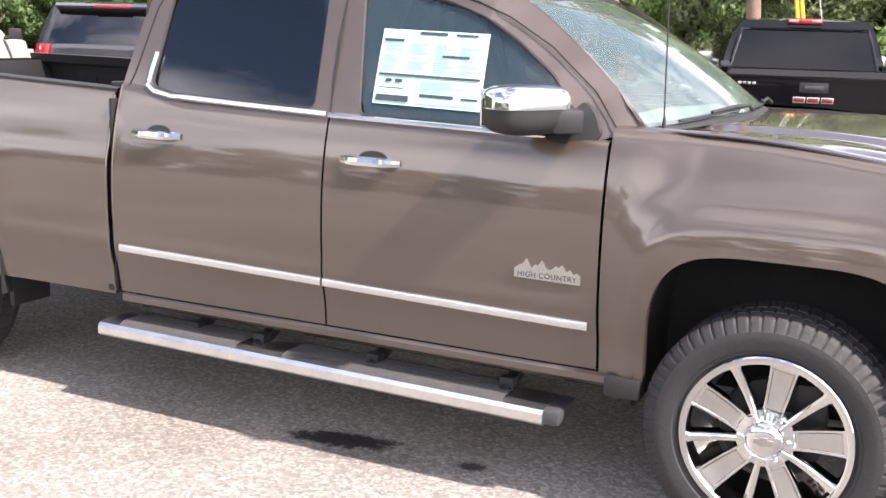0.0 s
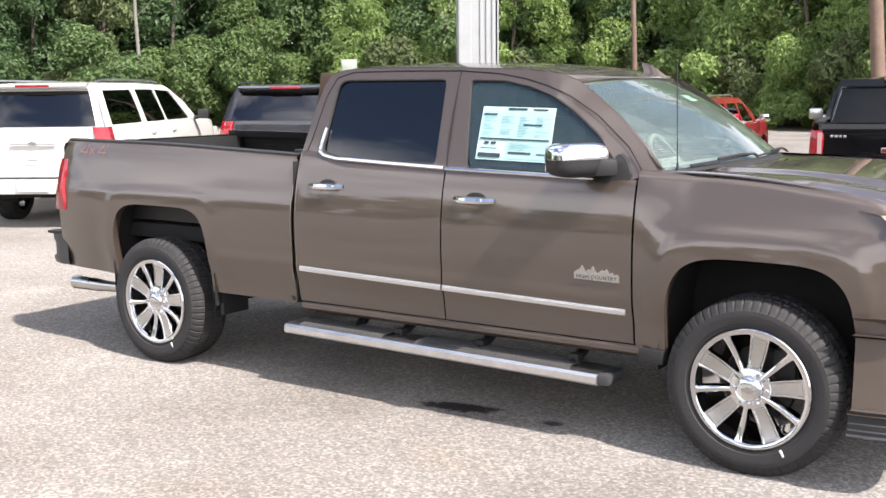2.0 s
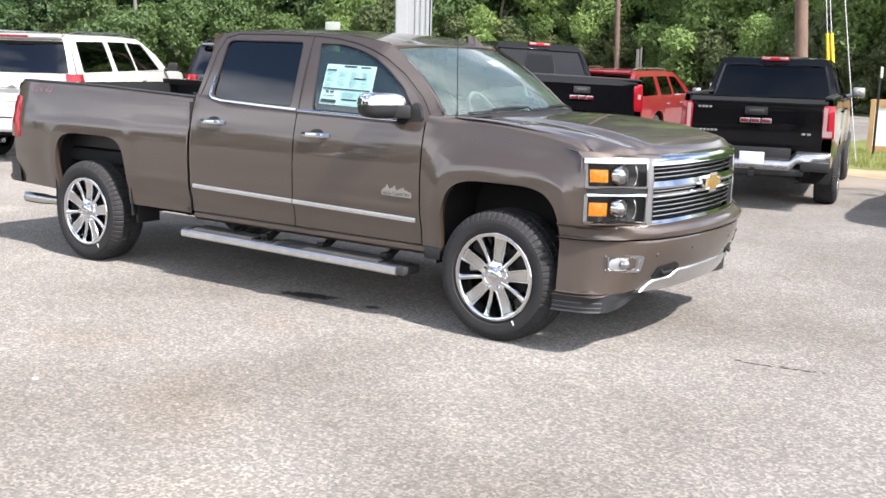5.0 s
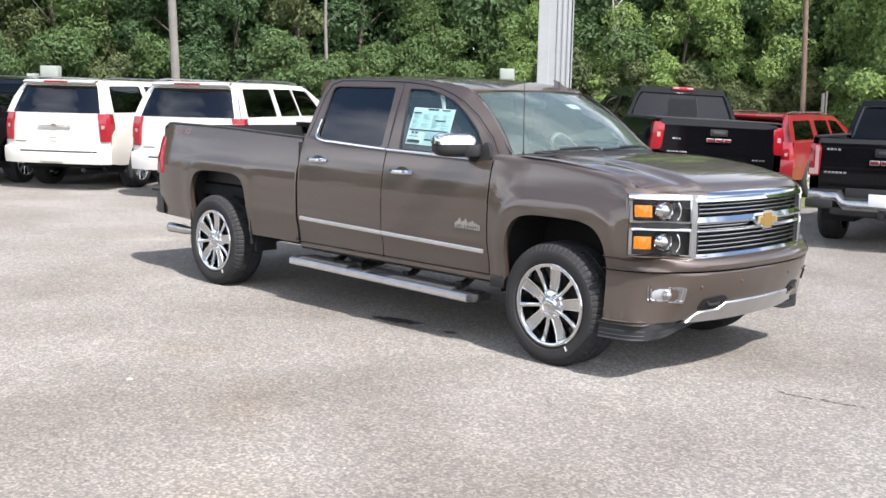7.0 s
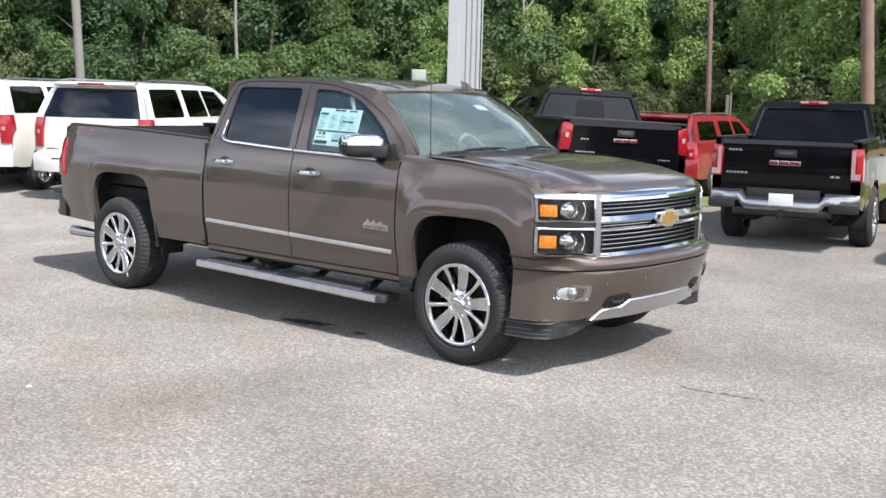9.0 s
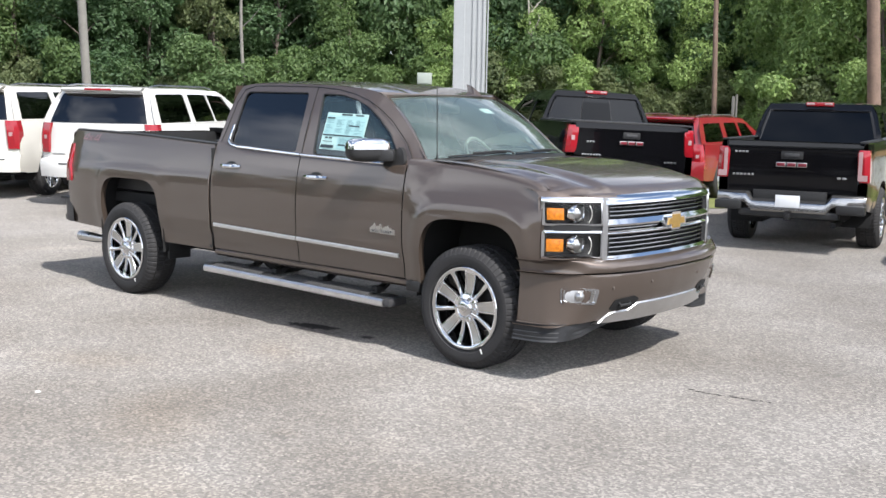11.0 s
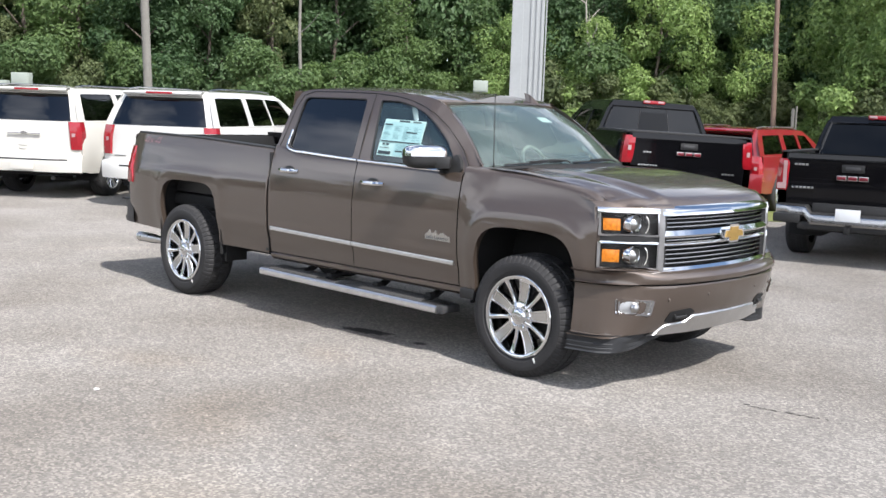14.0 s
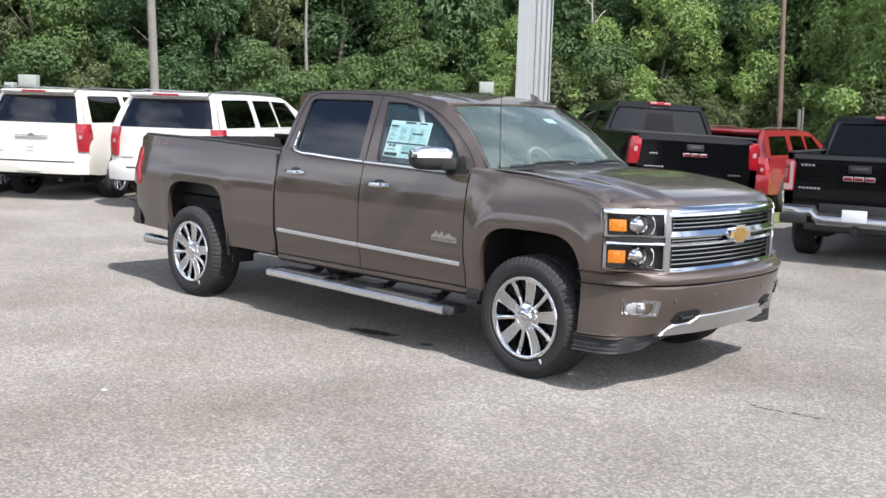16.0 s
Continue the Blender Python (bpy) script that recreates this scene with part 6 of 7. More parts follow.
        if d.get("slider"):
            bm = bmesh.new()
            grid(bm, [[cback(k, z, 0.012) for k in np.linspace(-0.28, 0.28, 4)] for z in np.linspace(belt_z + 0.03, roof - 0.20, 4)])
            part("slider_pane", bm, TINT2, v, "darker sliding middle pane")
        bm = bmesh.new()
        ring2 = [cback(k, z, 0.012) for k, z in [(q, belt_z + 0.02) for q in np.linspace(-0.90, 0.90, 9)] + [(0.905, z) for z in np.linspace(belt_z + 0.1, roof - 0.2, 5)] + [(q, roof - 0.12) for q in np.linspace(0.90, -0.90, 9)] + [(-0.905, z) for z in np.linspace(roof - 0.2, belt_z + 0.02, 6)]]
        tube(bm, ring2, 0.020, 6)
        part("window_seal", bm, BLACK_PAINT, v, "black rubber window surround")
        for y0 in (-0.26, 0.26) if d.get("slider") else ():
            bm = bmesh.new()
            tube(bm, [cback(y0 / (W - 0.1), z, 0.010) for z in (belt_z + 0.03, belt_z + 0.2, roof - 0.13)], 0.007, 5)
            part("slider_frame", bm, PLASTIC, v)
        bm = bmesh.new()
        box(bm, (cback(0, roof - 0.035).x - 0.012, 0, roof - 0.035), (0.05, 0.36, 0.055), 0.012)
        bl = part("brake_light", bm, RED_LENS, v, "high red brake light")
        for s in (-1, 1):
            bm = bmesh.new()
            box(bm, (cback(0, roof - 0.035).x - 0.038, s * 0.115, roof - 0.030), (0.01, 0.10, 0.03), 0.004)
            part("cargo_lamp", bm, PALE_LENS, bl, "pale cargo lamp")
        # bumper with a dropped middle
        bm = bmesh.new()
        rows = []
        for k in np.linspace(-1, 1, 25):
            a = abs(k)
            dz = -0.085 * smooth01(0.56, 0.50, a)
            b0 = xr - 0.13 + 0.12 * a ** 5
            rows.append([(b0 + 0.06, k * W * 0.965, 0.575 + dz), (b0 + 0.015, k * W * 0.965, 0.58 + dz), (b0, k * W * 0.965, 0.60 + dz), (b0, k * W * 0.965, 0.68 + dz), (b0 + 0.015, k * W * 0.965, 0.705 + dz), (b0 + 0.14, k * W * 0.955, 0.715 + dz * 0.8)])
        grid(bm, rows)
        bp = part("rear_bumper", bm, d.get("bumper", CHROME), v, "bright rear bumper with a dropped step")
        bm = bmesh.new()
        rows = []
        for k in np.linspace(-0.985, 0.985, 25):
            a = abs(k)
            dz = -0.085 * smooth01(0.56, 0.50, a)
            b0 = xr - 0.13 + 0.12 * a ** 5
            rows.append([(b0 + 0.004, k * W * 0.96, 0.700 + dz), (b0 + 0.016, k * W * 0.96, 0.715 + dz), (b0 + 0.14, k * W * 0.95, 0.722 + dz * 0.8)])
        grid(bm, rows)
        part("bumper_step", bm, PLASTIC, bp, "black step pad on top of the bumper")
        for s in (-1, 1):
            bm = bmesh.new()
            box(bm, (xr - 0.052, s * (W * 0.79), 0.555), (0.16, W * 0.36, 0.11), 0.02)
            part("bumper_pad", bm, PLASTIC, bp)
        bm = bmesh.new()
        box(bm, (xr - 0.03, 0, 0.67), (0.05, 0.86, 0.16), 0.01)
        part("plate_pocket", bm, PLASTIC, bp)
        bm = bmesh.new()
        box(bm, (xr - 0.045, 0, 0.475), (0.11, W * 1.3, 0.09), 0.025)
        part("lower_valance", bm, PLASTIC, bp, "black lower valance")
        if plate:
            bm = bmesh.new()
            box(bm, (xr - 0.142, 0, 0.628), (0.006, 0.285, 0.145), 0.004)
            part("paper_plate", bm, PLATE, v, "blank white plate card")
        bm = bmesh.new()
        box(bm, (xr - 0.02, 0, 0.46), (0.12, 0.9, 0.09), 0.02)
        box(bm, (xr - 0.08, 0, 0.44), (0.14, 0.07, 0.07), 0.01)
        part("hitch", bm, DARK, v)
    bm = bmesh.new()
    box(bm, ((xr + xf) / 2, 0, 0.56), (xf - xr - 0.35, 2 * W - 0.55, 0.34), 0.03)
    box(bm, (wb / 2 + 0.1, 0, 0.62), (wb - 2 * R - 0.3, 2 * W - 0.14, 0.30), 0.03)
    box(bm, (0, 0, R), (0.12, 2 * W - 0.4, 0.12), 0.03)
    tube(bm, [(xr + 0.6, -0.5, 0.34), (xr - 0.02, -0.52, 0.36)], 0.035, 8)
    part("underbody", bm, DARK, v)
    return v


SUV = dict(category="SUV", W=1.0, rear=-1.17, front=4.25, wb=3.30, R=0.395, rim=0.262, belt=1.29, roof=1.885, low=0.43, ws=2.95, ws_run=0.85, rear_slope=0.24, doors=(0.42, 1.38), rails=SATIN, mirror=PLASTIC,
           windows=[[(-0.86, 1.32), (-0.74, 1.762), (0.34, 1.772), (0.34, 1.32)], [(0.50, 1.32), (0.50, 1.772), (1.30, 1.772), (1.37, 1.32)], [(1.41, 1.32), (1.34, 1.772), (1.98, 1.752), (2.52, 1.32)]])
car("suv", "pearl-white sport utility vehicle parked tail-out on the lot", (-13.85, 2.98), 122.6, PEARL_PAINT, SUV, "parked white vehicles")
car("suv", "white sport utility vehicle parked behind the brown pickup", (-11.25, 3.92), 120.8, WHITE_PAINT, SUV, "parked white vehicles")
car("suv", "dark grey sport utility vehicle with black roof rails", (-10.12, 7.24), 126.3, NAVY_PAINT, dict(SUV, roof=1.84, rails=PLASTIC, mirror=NAVY_PAINT))
car("suv", "black sport utility vehicle with chromed wheels", (-15.75, 1.75), 121.5, BLACK_PAINT, SUV)
car("suv", "red sport utility vehicle parked beyond the black pickup", (-6.02, 12.68), 98.0, RED_PAINT, dict(SUV, W=0.95, roof=1.56, belt=1.04, low=0.36, wb=2.95, R=0.36, rim=0.235, front=3.85, ws=2.62, handle=CHROME, mirror=CHROME,
    windows=[[(-0.86, 1.08), (-0.72, 1.42), (0.20, 1.43), (0.20, 1.08)], [(0.42, 1.08), (0.42, 1.43), (1.12, 1.43), (1.20, 1.08)], [(1.32, 1.08), (1.26, 1.43), (1.74, 1.41), (2.22, 1.08)]]))
BIG = dict(category="pickup truck", W=1.0, rear=-1.13, front=4.60, wb=3.645, R=0.40, rim=0.262, belt=1.40, roof=1.98, low=0.52, ws=3.25, ws_run=0.72, rear_slope=0.12, bed=0.68, bed_top=1.455, badge_z=1.19, doors=(1.75, 2.7), lean=0.20,
           windows=[[(0.85, 1.41), (0.95, 1.78), (1.62, 1.79), (1.55, 1.41)], [(1.80, 1.41), (1.84, 1.79), (2.45, 1.77), (2.90, 1.41)]], marks=[(0.62, 0.13, 1.19), (0.60, 0.30, 1.00), (-0.62, 0.20, 0.93)], pale=[(-0.25, -0.18, 0.05, 0.10)], lamp=(-0.43, -0.035), cover=True, slider=True, back_glass=BACK, roll=2.0, sink=-0.015)
car("pickup_truck", "black full-size pickup with a covered load box", (-4.89, 8.32), 140.0, BLACK_PAINT, BIG, "black pickups", plate=False)
MID = dict(category="pickup truck", W=0.90, rear=-1.16, front=4.10, wb=3.26, R=0.385, rim=0.25, belt=1.26, roof=1.825, low=0.50, ws=2.75, ws_run=0.70, rear_slope=0.16, bed=0.44, bed_top=1.33, badge_z=1.06, doors=(1.40, 2.3), lean=0.13, lamp_w=0.135, lamp=(-0.45, -0.07), track=0.925,
           windows=[[(0.62, 1.31), (0.74, 1.69), (1.30, 1.70), (1.24, 1.31)], [(1.44, 1.31), (1.48, 1.70), (2.02, 1.68), (2.42, 1.31)]], marks=[(0.60, 0.17, 1.20), (0.57, 0.27, 0.925), (-0.58, 0.12, 0.92)], pale=[(-0.43, -0.09, 0.078, 0.122), (-0.43, -0.36, 0.015, 0.078)], mirror=SATIN, bumper=BRUSHED)
car("pickup_truck", "black mid-size pickup seen from its tailgate", (-1.21, 7.41), 102.8, BLACK_PAINT, MID, "black pickups")
SEDAN = dict(SUV, category="car", W=0.91, rear=-1.0, front=3.6, wb=2.75, R=0.33, rim=0.21, belt=0.98, roof=1.46, low=0.30, ws=2.3, ws_run=0.75, rear_slope=0.55, doors=(0.35, 1.2), rails=None, mirror=SILVER_PAINT,
             windows=[[(-0.35, 1.02), (-0.05, 1.32), (0.25, 1.33), (0.25, 1.02)], [(0.40, 1.02), (0.40, 1.34), (1.02, 1.34), (1.05, 1.02)], [(1.18, 1.02), (1.15, 1.34), (1.50, 1.32), (1.95, 1.02)]])
car("car", "silver car parked at the edge of the lot", (1.88, 6.85), 96.0, SILVER_PAINT, SEDAN)

bm = bmesh.new()
rc = random.Random(5)
for k in range(13):
    x, y = 1.36 + 0.47 * k / 12 + rc.uniform(-0.015, 0.015), -0.43 + 0.06 * k / 12 + rc.uniform(-0.016, 0.016)
    L, w, a = rc.uniform(0.013, 0.028), rc.uniform(0.005, 0.011), rc.uniform(-0.5, 0.9)
    u, n = Vector((math.cos(a), math.sin(a), 0)) * L, Vector((-math.sin(a), math.cos(a), 0)) * w
    c = Vector((x, y, 0.003))
    bm.faces.new([bm.verts.new(p) for p in (c - u, c - u * 0.3 - n, c + u * 0.5 - n * 0.7, c + u, c + u * 0.2 + n, c - u * 0.6 + n * 0.8)])
tagged(part("asphalt_crack", bm, material("crack_dirt", (0.045, 0.042, 0.040), 0.95, vary=0.3, scale=40), None, "broken thin dark crack in the asphalt", smooth=False), category="crack", kind="structure")
bm = bmesh.new()
lathe(bm, [(0.0, 0.008), (0.012, 0.006), (0.018, 0.0)], (-1.395, -3.22, 0.0), 9, "z")
tagged(part("litter_scrap", bm, WHITE_INK, None, "tiny white scrap on the asphalt"), category="litter")

# ---- posts, poles and fence ----
post = thing("sign_post", "tall pale fluted steel sign post", "post", pose(-6.42, 6.85, 0, 0, 0, 39.5))
bm = bmesh.new()
box(bm, (0, 0, 4.5), (0.40, 0.26, 9.0), 0.012)
part("column", bm, GALV, post, smooth=False)
for x in (-0.205, 0.005, 0.085, 0.165):
    bm = bmesh.new()
    box(bm, (x, -0.138, 4.5), (0.16 if x < -0.1 else 0.040, 0.028, 9.0), 0.010)
    part("flute", bm, GALV, post, smooth=False)
for x in (-0.285, 0.225):
    bm = bmesh.new()
    box(bm, (x, 0, 4.5), (0.02, 0.30, 9.0), 0.004)
    part("flange", bm, GALV, post, smooth=False)
bm = bmesh.new()
box(bm, (0, 0, 0.02), (0.75, 0.6, 0.04), 0.01)
part("base_plate", bm, GALV, post, smooth=False)


def pole(name, label, at, r, h, mat, lean=(0, 0)):
    p = thing(name, label, "utility pole", pose(*at, 0))
    bm = bmesh.new()
    tube(bm, [(lean[0] * k / 10 * h, lean[1] * k / 10 * h, h * k / 10) for k in range(11)], r, 14, r * 0.8)
    part("shaft", bm, mat, p)
    return p


pr = pole("utility_pole", "brown weathered wooden utility pole", (-3.25, 15.75), 0.132, 11, WOOD_POLE, (-0.075, 0))
pole("utility_pole", "thin brown wooden utility pole by the woods", (-20.80, 43.2), 0.13, 13, WOOD_POLE, (-0.036, 0))
pole("lamp_pole", "grey weathered pole behind the white vehicles", (-20.12, 8.61), 0.115, 10, GREY_POLE, (-0.042, -0.02))
guy = thing("guy_wires", "steel guy wires with yellow plastic guards", "cable", pose(-2.0, 13.5, 0))
for k, (bx, tx) in enumerate(((0.00, -1.10), (0.10, -1.10), (0.42, -0.95))):
    bm = bmesh.new()
    a, b = Vector((bx, 0, 0)), Vector((tx - 0.6, 2.2, 9.0))
    tube(bm, [a, b], 0.010, 6)
    part("wire", bm, CABLE, guy)
    if k < 2:
        bm = bmesh.new()
        tube(bm, [a + (b - a) * 0.01, a + (b - a) * 0.255], 0.035, 8)
        part("guard", bm, YELLOW, guy, "yellow plastic guard")

fence = thing("fence", "white panel fence with timber posts and rails", "fence", pose(-2.22, 16.98, -0.09, 0, 0, 13))
for k in range(12):
    x = k * 1.08
    bm = bmesh.new()
    box(bm, (x, -0.06, 0.58), (0.10, 0.09, 1.16), 0.006)
    part("post", bm, GREY_POLE if k % 2 else TIMBER, fence, smooth=False)
    bm = bmesh.new()
    box(bm, (x + 0.54, 0.02, 0.60), (1.06, 0.02, 0.86), 0.003)
    part("panel", bm, BOARD, fence, "whitewashed board", smooth=False)
    for z, h in ((1.09, 0.15), (0.16, 0.12)):
        bm = bmesh.new()
        box(bm, (x + 0.54, 0.0, z), (1.07, 0.045, h), 0.004)
        part("rail", bm, TIMBER, fence, "brown timber rail", smooth=False)
marker = thing("marker_post", "thin dark marker post with a white top", "post", pose(-1.95, 16.2, 0))
bm = bmesh.new()
box(bm, (0, 0, 0.78), (0.045, 0.03, 1.56), 0.006)
part("stake", bm, PLASTIC, marker)
bm = bmesh.new()
box(bm, (0.02, -0.005, 1.62), (0.05, 0.03, 0.22), 0.006)
part("reflector", bm, WHITE_INK, marker)
for at, w, h, zt, nm in (((-22.4, 23.6), 0.52, 0.42, 2.55, "equipment_box"), ((-37.3, 13.4), 0.72, 0.48, 2.32, "equipment_box"), ((-37.6, 12.8), 0.36, 0.24, 2.12, "equipment_box")):
    eb = thing(nm, "pale metal equipment box on a post", "utility box", pose(*at, 0, 0, 0, 38))
    bm = bmesh.new()
    box(bm, (0, 0, zt), (w, 0.35, h), 0.02)
    part("cabinet", bm, BOXPAINT, eb)
    bm = bmesh.new()
    box(bm, (0, -0.19, zt), (w * 0.86, 0.02, h * 0.82), 0.01)
    part("door", bm, BOXPAINT, eb)
    bm = bmesh.new()
    box(bm, (0, 0, (zt - h / 2) / 2), (0.09, 0.09, zt - h / 2), 0.006)
    part("stand", bm, GREY_POLE, eb)
sm = thing("sign_stake", "pale narrow sign stake at the edge of the woods", "post", pose(-17.6, 38.6, 0))
bm = bmesh.new()
box(bm, (0, 0, 1.1), (0.14, 0.06, 2.2), 0.01)
part("stake", bm, GREY_POLE, sm)
bm = bmesh.new()
box(bm, (0.15, 0, 1.15), (0.07, 0.05, 2.3), 0.01)
part("stake", bm, GREY_POLE, sm)

# ---- verge and woods ----
sheet("grass_verge", [(-9.5, 10.7), (-4.6, 10.4), (-2.6, 12.45), (0.4, 13.0), (14, 13.8), (20, 14), (20, 26), (14, 26), (-3, 24.0), (-3.5, 16.8), (-9.5, 15.6)], 0.010, GRASS, "grass verge in front of the fence", "grass")
sheet("dry_verge", [(-9.5, 12.45), (-4.2, 12.3)] + [(-3.4 + 0.45 * k, 11.40 + 0.30 * math.sin(k * 1.9) + 0.18 * math.sin(k * 4.3)) for k in range(40)] + [(20, 12.2), (20, 14.0), (14, 13.9), (0.4, 13.05), (-4.2, 12.4), (-9.5, 12.95)], 0.006, DRY, "strip of dry grass and dirt", "verge")
ra = random.Random(12)
sheet("dirt_apron", [(-0.9 + 0.45 * k, 9.35 + 0.35 * math.sin(k * 1.3) + ra.uniform(-0.22, 0.22) - 0.05 * k) for k in range(30)] + [(13, 12.0), (-2.4, 11.9), (-2.0, 10.6)], 0.004, APRON, "tan dusty dirt at the edge of the lot", "dirt")
EDGE = [(-70, -60), (-58, -25), (-50, 5), (-43, 22), (-34, 38), (-22, 47.5), (-10, 38.5), (2, 31), (14, 27), (34, 24), (60, 20)]
sheet("forest_floor", [(x - 0, y - 3.0) if abs(x) < 40 else (x + 2, y) for x, y in EDGE[:9]] + [(20, 60), (20, 300), (-300, 300), (-300, -60)], 0.008, DIRT, "dark leaf-strewn forest floor with weeds", "ground")


def foliage(name, base):
    m = bpy.data.materials.new(name)
    m.use_nodes = True
    n, l = m.node_tree.nodes, m.node_tree.links
    b = n["Principled BSDF"]
    geo, info, add, ramp = n.new("ShaderNodeNewGeometry"), n.new("ShaderNodeObjectInfo"), n.new("ShaderNodeMath"), n.new("ShaderNodeValToRGB")
    add.operation = "MULTIPLY_ADD"
    l.new(geo.outputs["Random Per Island"], add.inputs[0])
    add.inputs[1].default_value = 0.6
    sc = n.new("ShaderNodeMath")
    sc.operation = "MULTIPLY"
    sc.inputs[1].default_value = 0.4
    l.new(info.outputs["Random"], sc.inputs[0]), l.new(sc.outputs[0], add.inputs[2]), l.new(add.outputs[0], ramp.inputs[0])
    e = ramp.color_ramp.elements
    e[0].color, e[1].color = (base[0] * 0.55, base[1] * 0.62, base[2] * 0.55, 1), (base[0] * 1.55, base[1] * 1.38, base[2] * 1.3, 1)
    l.new(ramp.outputs[0], b.inputs["Base Color"])
    b.inputs["Roughness"].default_value = 0.55
    tr, mix, out = n.new("ShaderNodeBsdfTranslucent"), n.new("ShaderNodeMixShader"), n["Material Output"]
    l.new(ramp.outputs[0], tr.inputs[0])
    mix.inputs[0].default_value = 0.48
    l.new(b.outputs[0], mix.inputs[1]), l.new(tr.outputs[0], mix.inputs[2]), l.new(mix.outputs[0], out.inputs[0])
    return m


# the fourth green is paled to paint light onto the backlit right-hand woods
LEAVES = [foliage("leaves_mid", (0.124, 0.207, 0.083)), foliage("leaves_bright", (0.140, 0.226, 0.082)), foliage("leaves_dark", (0.103, 0.184, 0.082)), foliage("leaves_lit", (0.265, 0.390, 0.138)), foliage("leaves_olive", (0.165, 0.212, 0.096))]


def leaf_mesh(name, rng, blobs, count, size, mat):
    """Leaf clumps over the outsides of lumpy blobs; each leaf is a bent four-sided blade."""
    vol = np.array([b[3] ** 2 for b in blobs])
    pick = rng.choice(len(blobs), count, p=vol / vol.sum())
    bl = np.array(blobs)[pick]
    d = rng.normal(size=(count, 3))
    d /= np.linalg.norm(d, axis=1)[:, None]
    rad = bl[:, 3] * (0.55 + 0.5 * rng.random(count) ** 0.5) * (1 + 0.22 * np.sin(d[:, 0] * 7 + bl[:, 0] * 3) * np.cos(d[:, 2] * 6 + bl[:, 1]))
    c = bl[:, :3] + d * rad[:, None] * np.array([1, 1, 0.8])
    c[:, 2] = np.maximum(c[:, 2], 0.08)
    nrm = d + rng.normal(size=(count, 3)) * 0.55 + np.array([0, 0, 0.55])
    nrm /= np.linalg.norm(nrm, axis=1)[:, None]
    t = np.cross(nrm, rng.normal(size=(count, 3)))
    t /= np.linalg.norm(t, axis=1)[:, None]
    b = np.cross(nrm, t)
    s = size * (0.55 + 0.9 * rng.random(count))[:, None]
    droop = np.array([0, 0, -0.35])
    v = np.stack([c - t * s, c + b * s * 0.55 + nrm * s * 0.12, c + t * s + droop * s, c - b * s * 0.55 + nrm * s * 0.12], 1).reshape(-1, 3)
    f = np.arange(count * 4).reshape(-1, 4)
    me = bpy.data.meshes.new(name)
    me.from_pydata(v.tolist(), [], f.tolist())
    me.materials.append(mat)
    return me


def tree_kind(seed, h, spread, count, size, low, mat, name="tree"):
    rng = np.random.default_rng(seed)
    rnd = random.Random(seed)
    t = tagged(new(name), "broadleaf tree in full leaf at the edge of the woods" if h > 5 else "dense leafy shrub at the edge of the woods", "tree" if h > 5 else "shrub")
    bm = bmesh.new()
    blobs = []
    trunk = [(0.12 * math.sin(k * 1.3 + seed), 0.12 * math.cos(k * 1.7 + seed), h * 0.85 * k / 7) for k in range(8)]
    if h > 5:
        tube(bm, trunk, 0.17, 9, 0.04)
    for k in range(16 if h > 5 else 9):
        z = h * (low + (0.95 - low) * (k + rnd.random()) / (16 if h > 5 else 9))
        a = rnd.random() * math.tau
        reach = spread * (0.35 + 0.65 * rnd.random()) * math.sin(math.pi * min(0.92, 0.22 + 0.72 * z / h)) ** 0.7
        e = Vector((reach * math.cos(a), reach * math.sin(a), z + 0.2 * reach))
        s = Vector((0, 0, max(0.1, z - 0.5 * reach)))
        if reach > 0.5:
            tube(bm, [s, (s + e) / 2 + Vector((0, 0, 0.12 * reach)), e], 0.05 if h > 5 else 0.025, 6, 0.012)
        blobs.append((e.x * 0.9, e.y * 0.9, e.z, spread * rnd.uniform(0.30, 0.52)))
    part("trunk" if h > 5 else "stems", bm, BARK, t)
    me = leaf_mesh("crown", rng, blobs, count, size, mat)
    cr = new("crown", me)
    cr.parent = t
    return t


TREES = [tree_kind(11, 11.0, 3.0, 11500, 0.115, 0.08, LEAVES[0]), tree_kind(12, 12.5, 3.4, 12500, 0.124, 0.10, LEAVES[2]), tree_kind(13, 9.5, 2.7, 10000, 0.110, 0.05, LEAVES[1]), tree_kind(14, 10.5, 3.1, 11500, 0.117, 0.06, LEAVES[4]), tree_kind(15, 13.0, 3.6, 12500, 0.128, 0.12, LEAVES[2])]
DEEP = [tree_kind(31, 12.0, 3.4, 7000, 0.150, 0.05, LEAVES[2]), tree_kind(32, 13.0, 3.6, 7200, 0.155, 0.04, LEAVES[0]), tree_kind(33, 11.0, 3.2, 6800, 0.145, 0.04, LEAVES[2])]
SHRUBS = [tree_kind(21, 3.6, 1.7, 6600, 0.087, 0.05, LEAVES[1], "shrub"), tree_kind(22, 4.4, 2.0, 7400, 0.096, 0.05, LEAVES[0], "shrub"), tree_kind(23, 3.0, 1.6, 6200, 0.084, 0.04, LEAVES[4], "shrub")]
# trees and shrubs with light painted into their leaf colour
LIT_TREES = [tree_kind(51, 10.5, 3.0, 11500, 0.115, 0.05, LEAVES[3]), tree_kind(52, 11.5, 3.3, 12000, 0.120, 0.08, LEAVES[3]), tree_kind(53, 9.8, 2.8, 10500, 0.112, 0.04, LEAVES[3])]
LIT_SHRUBS = [tree_kind(54, 3.8, 1.8, 7000, 0.09, 0.04, LEAVES[3], "shrub"), tree_kind(55, 3.2, 1.7, 6500, 0.085, 0.04, LEAVES[4], "shrub")]
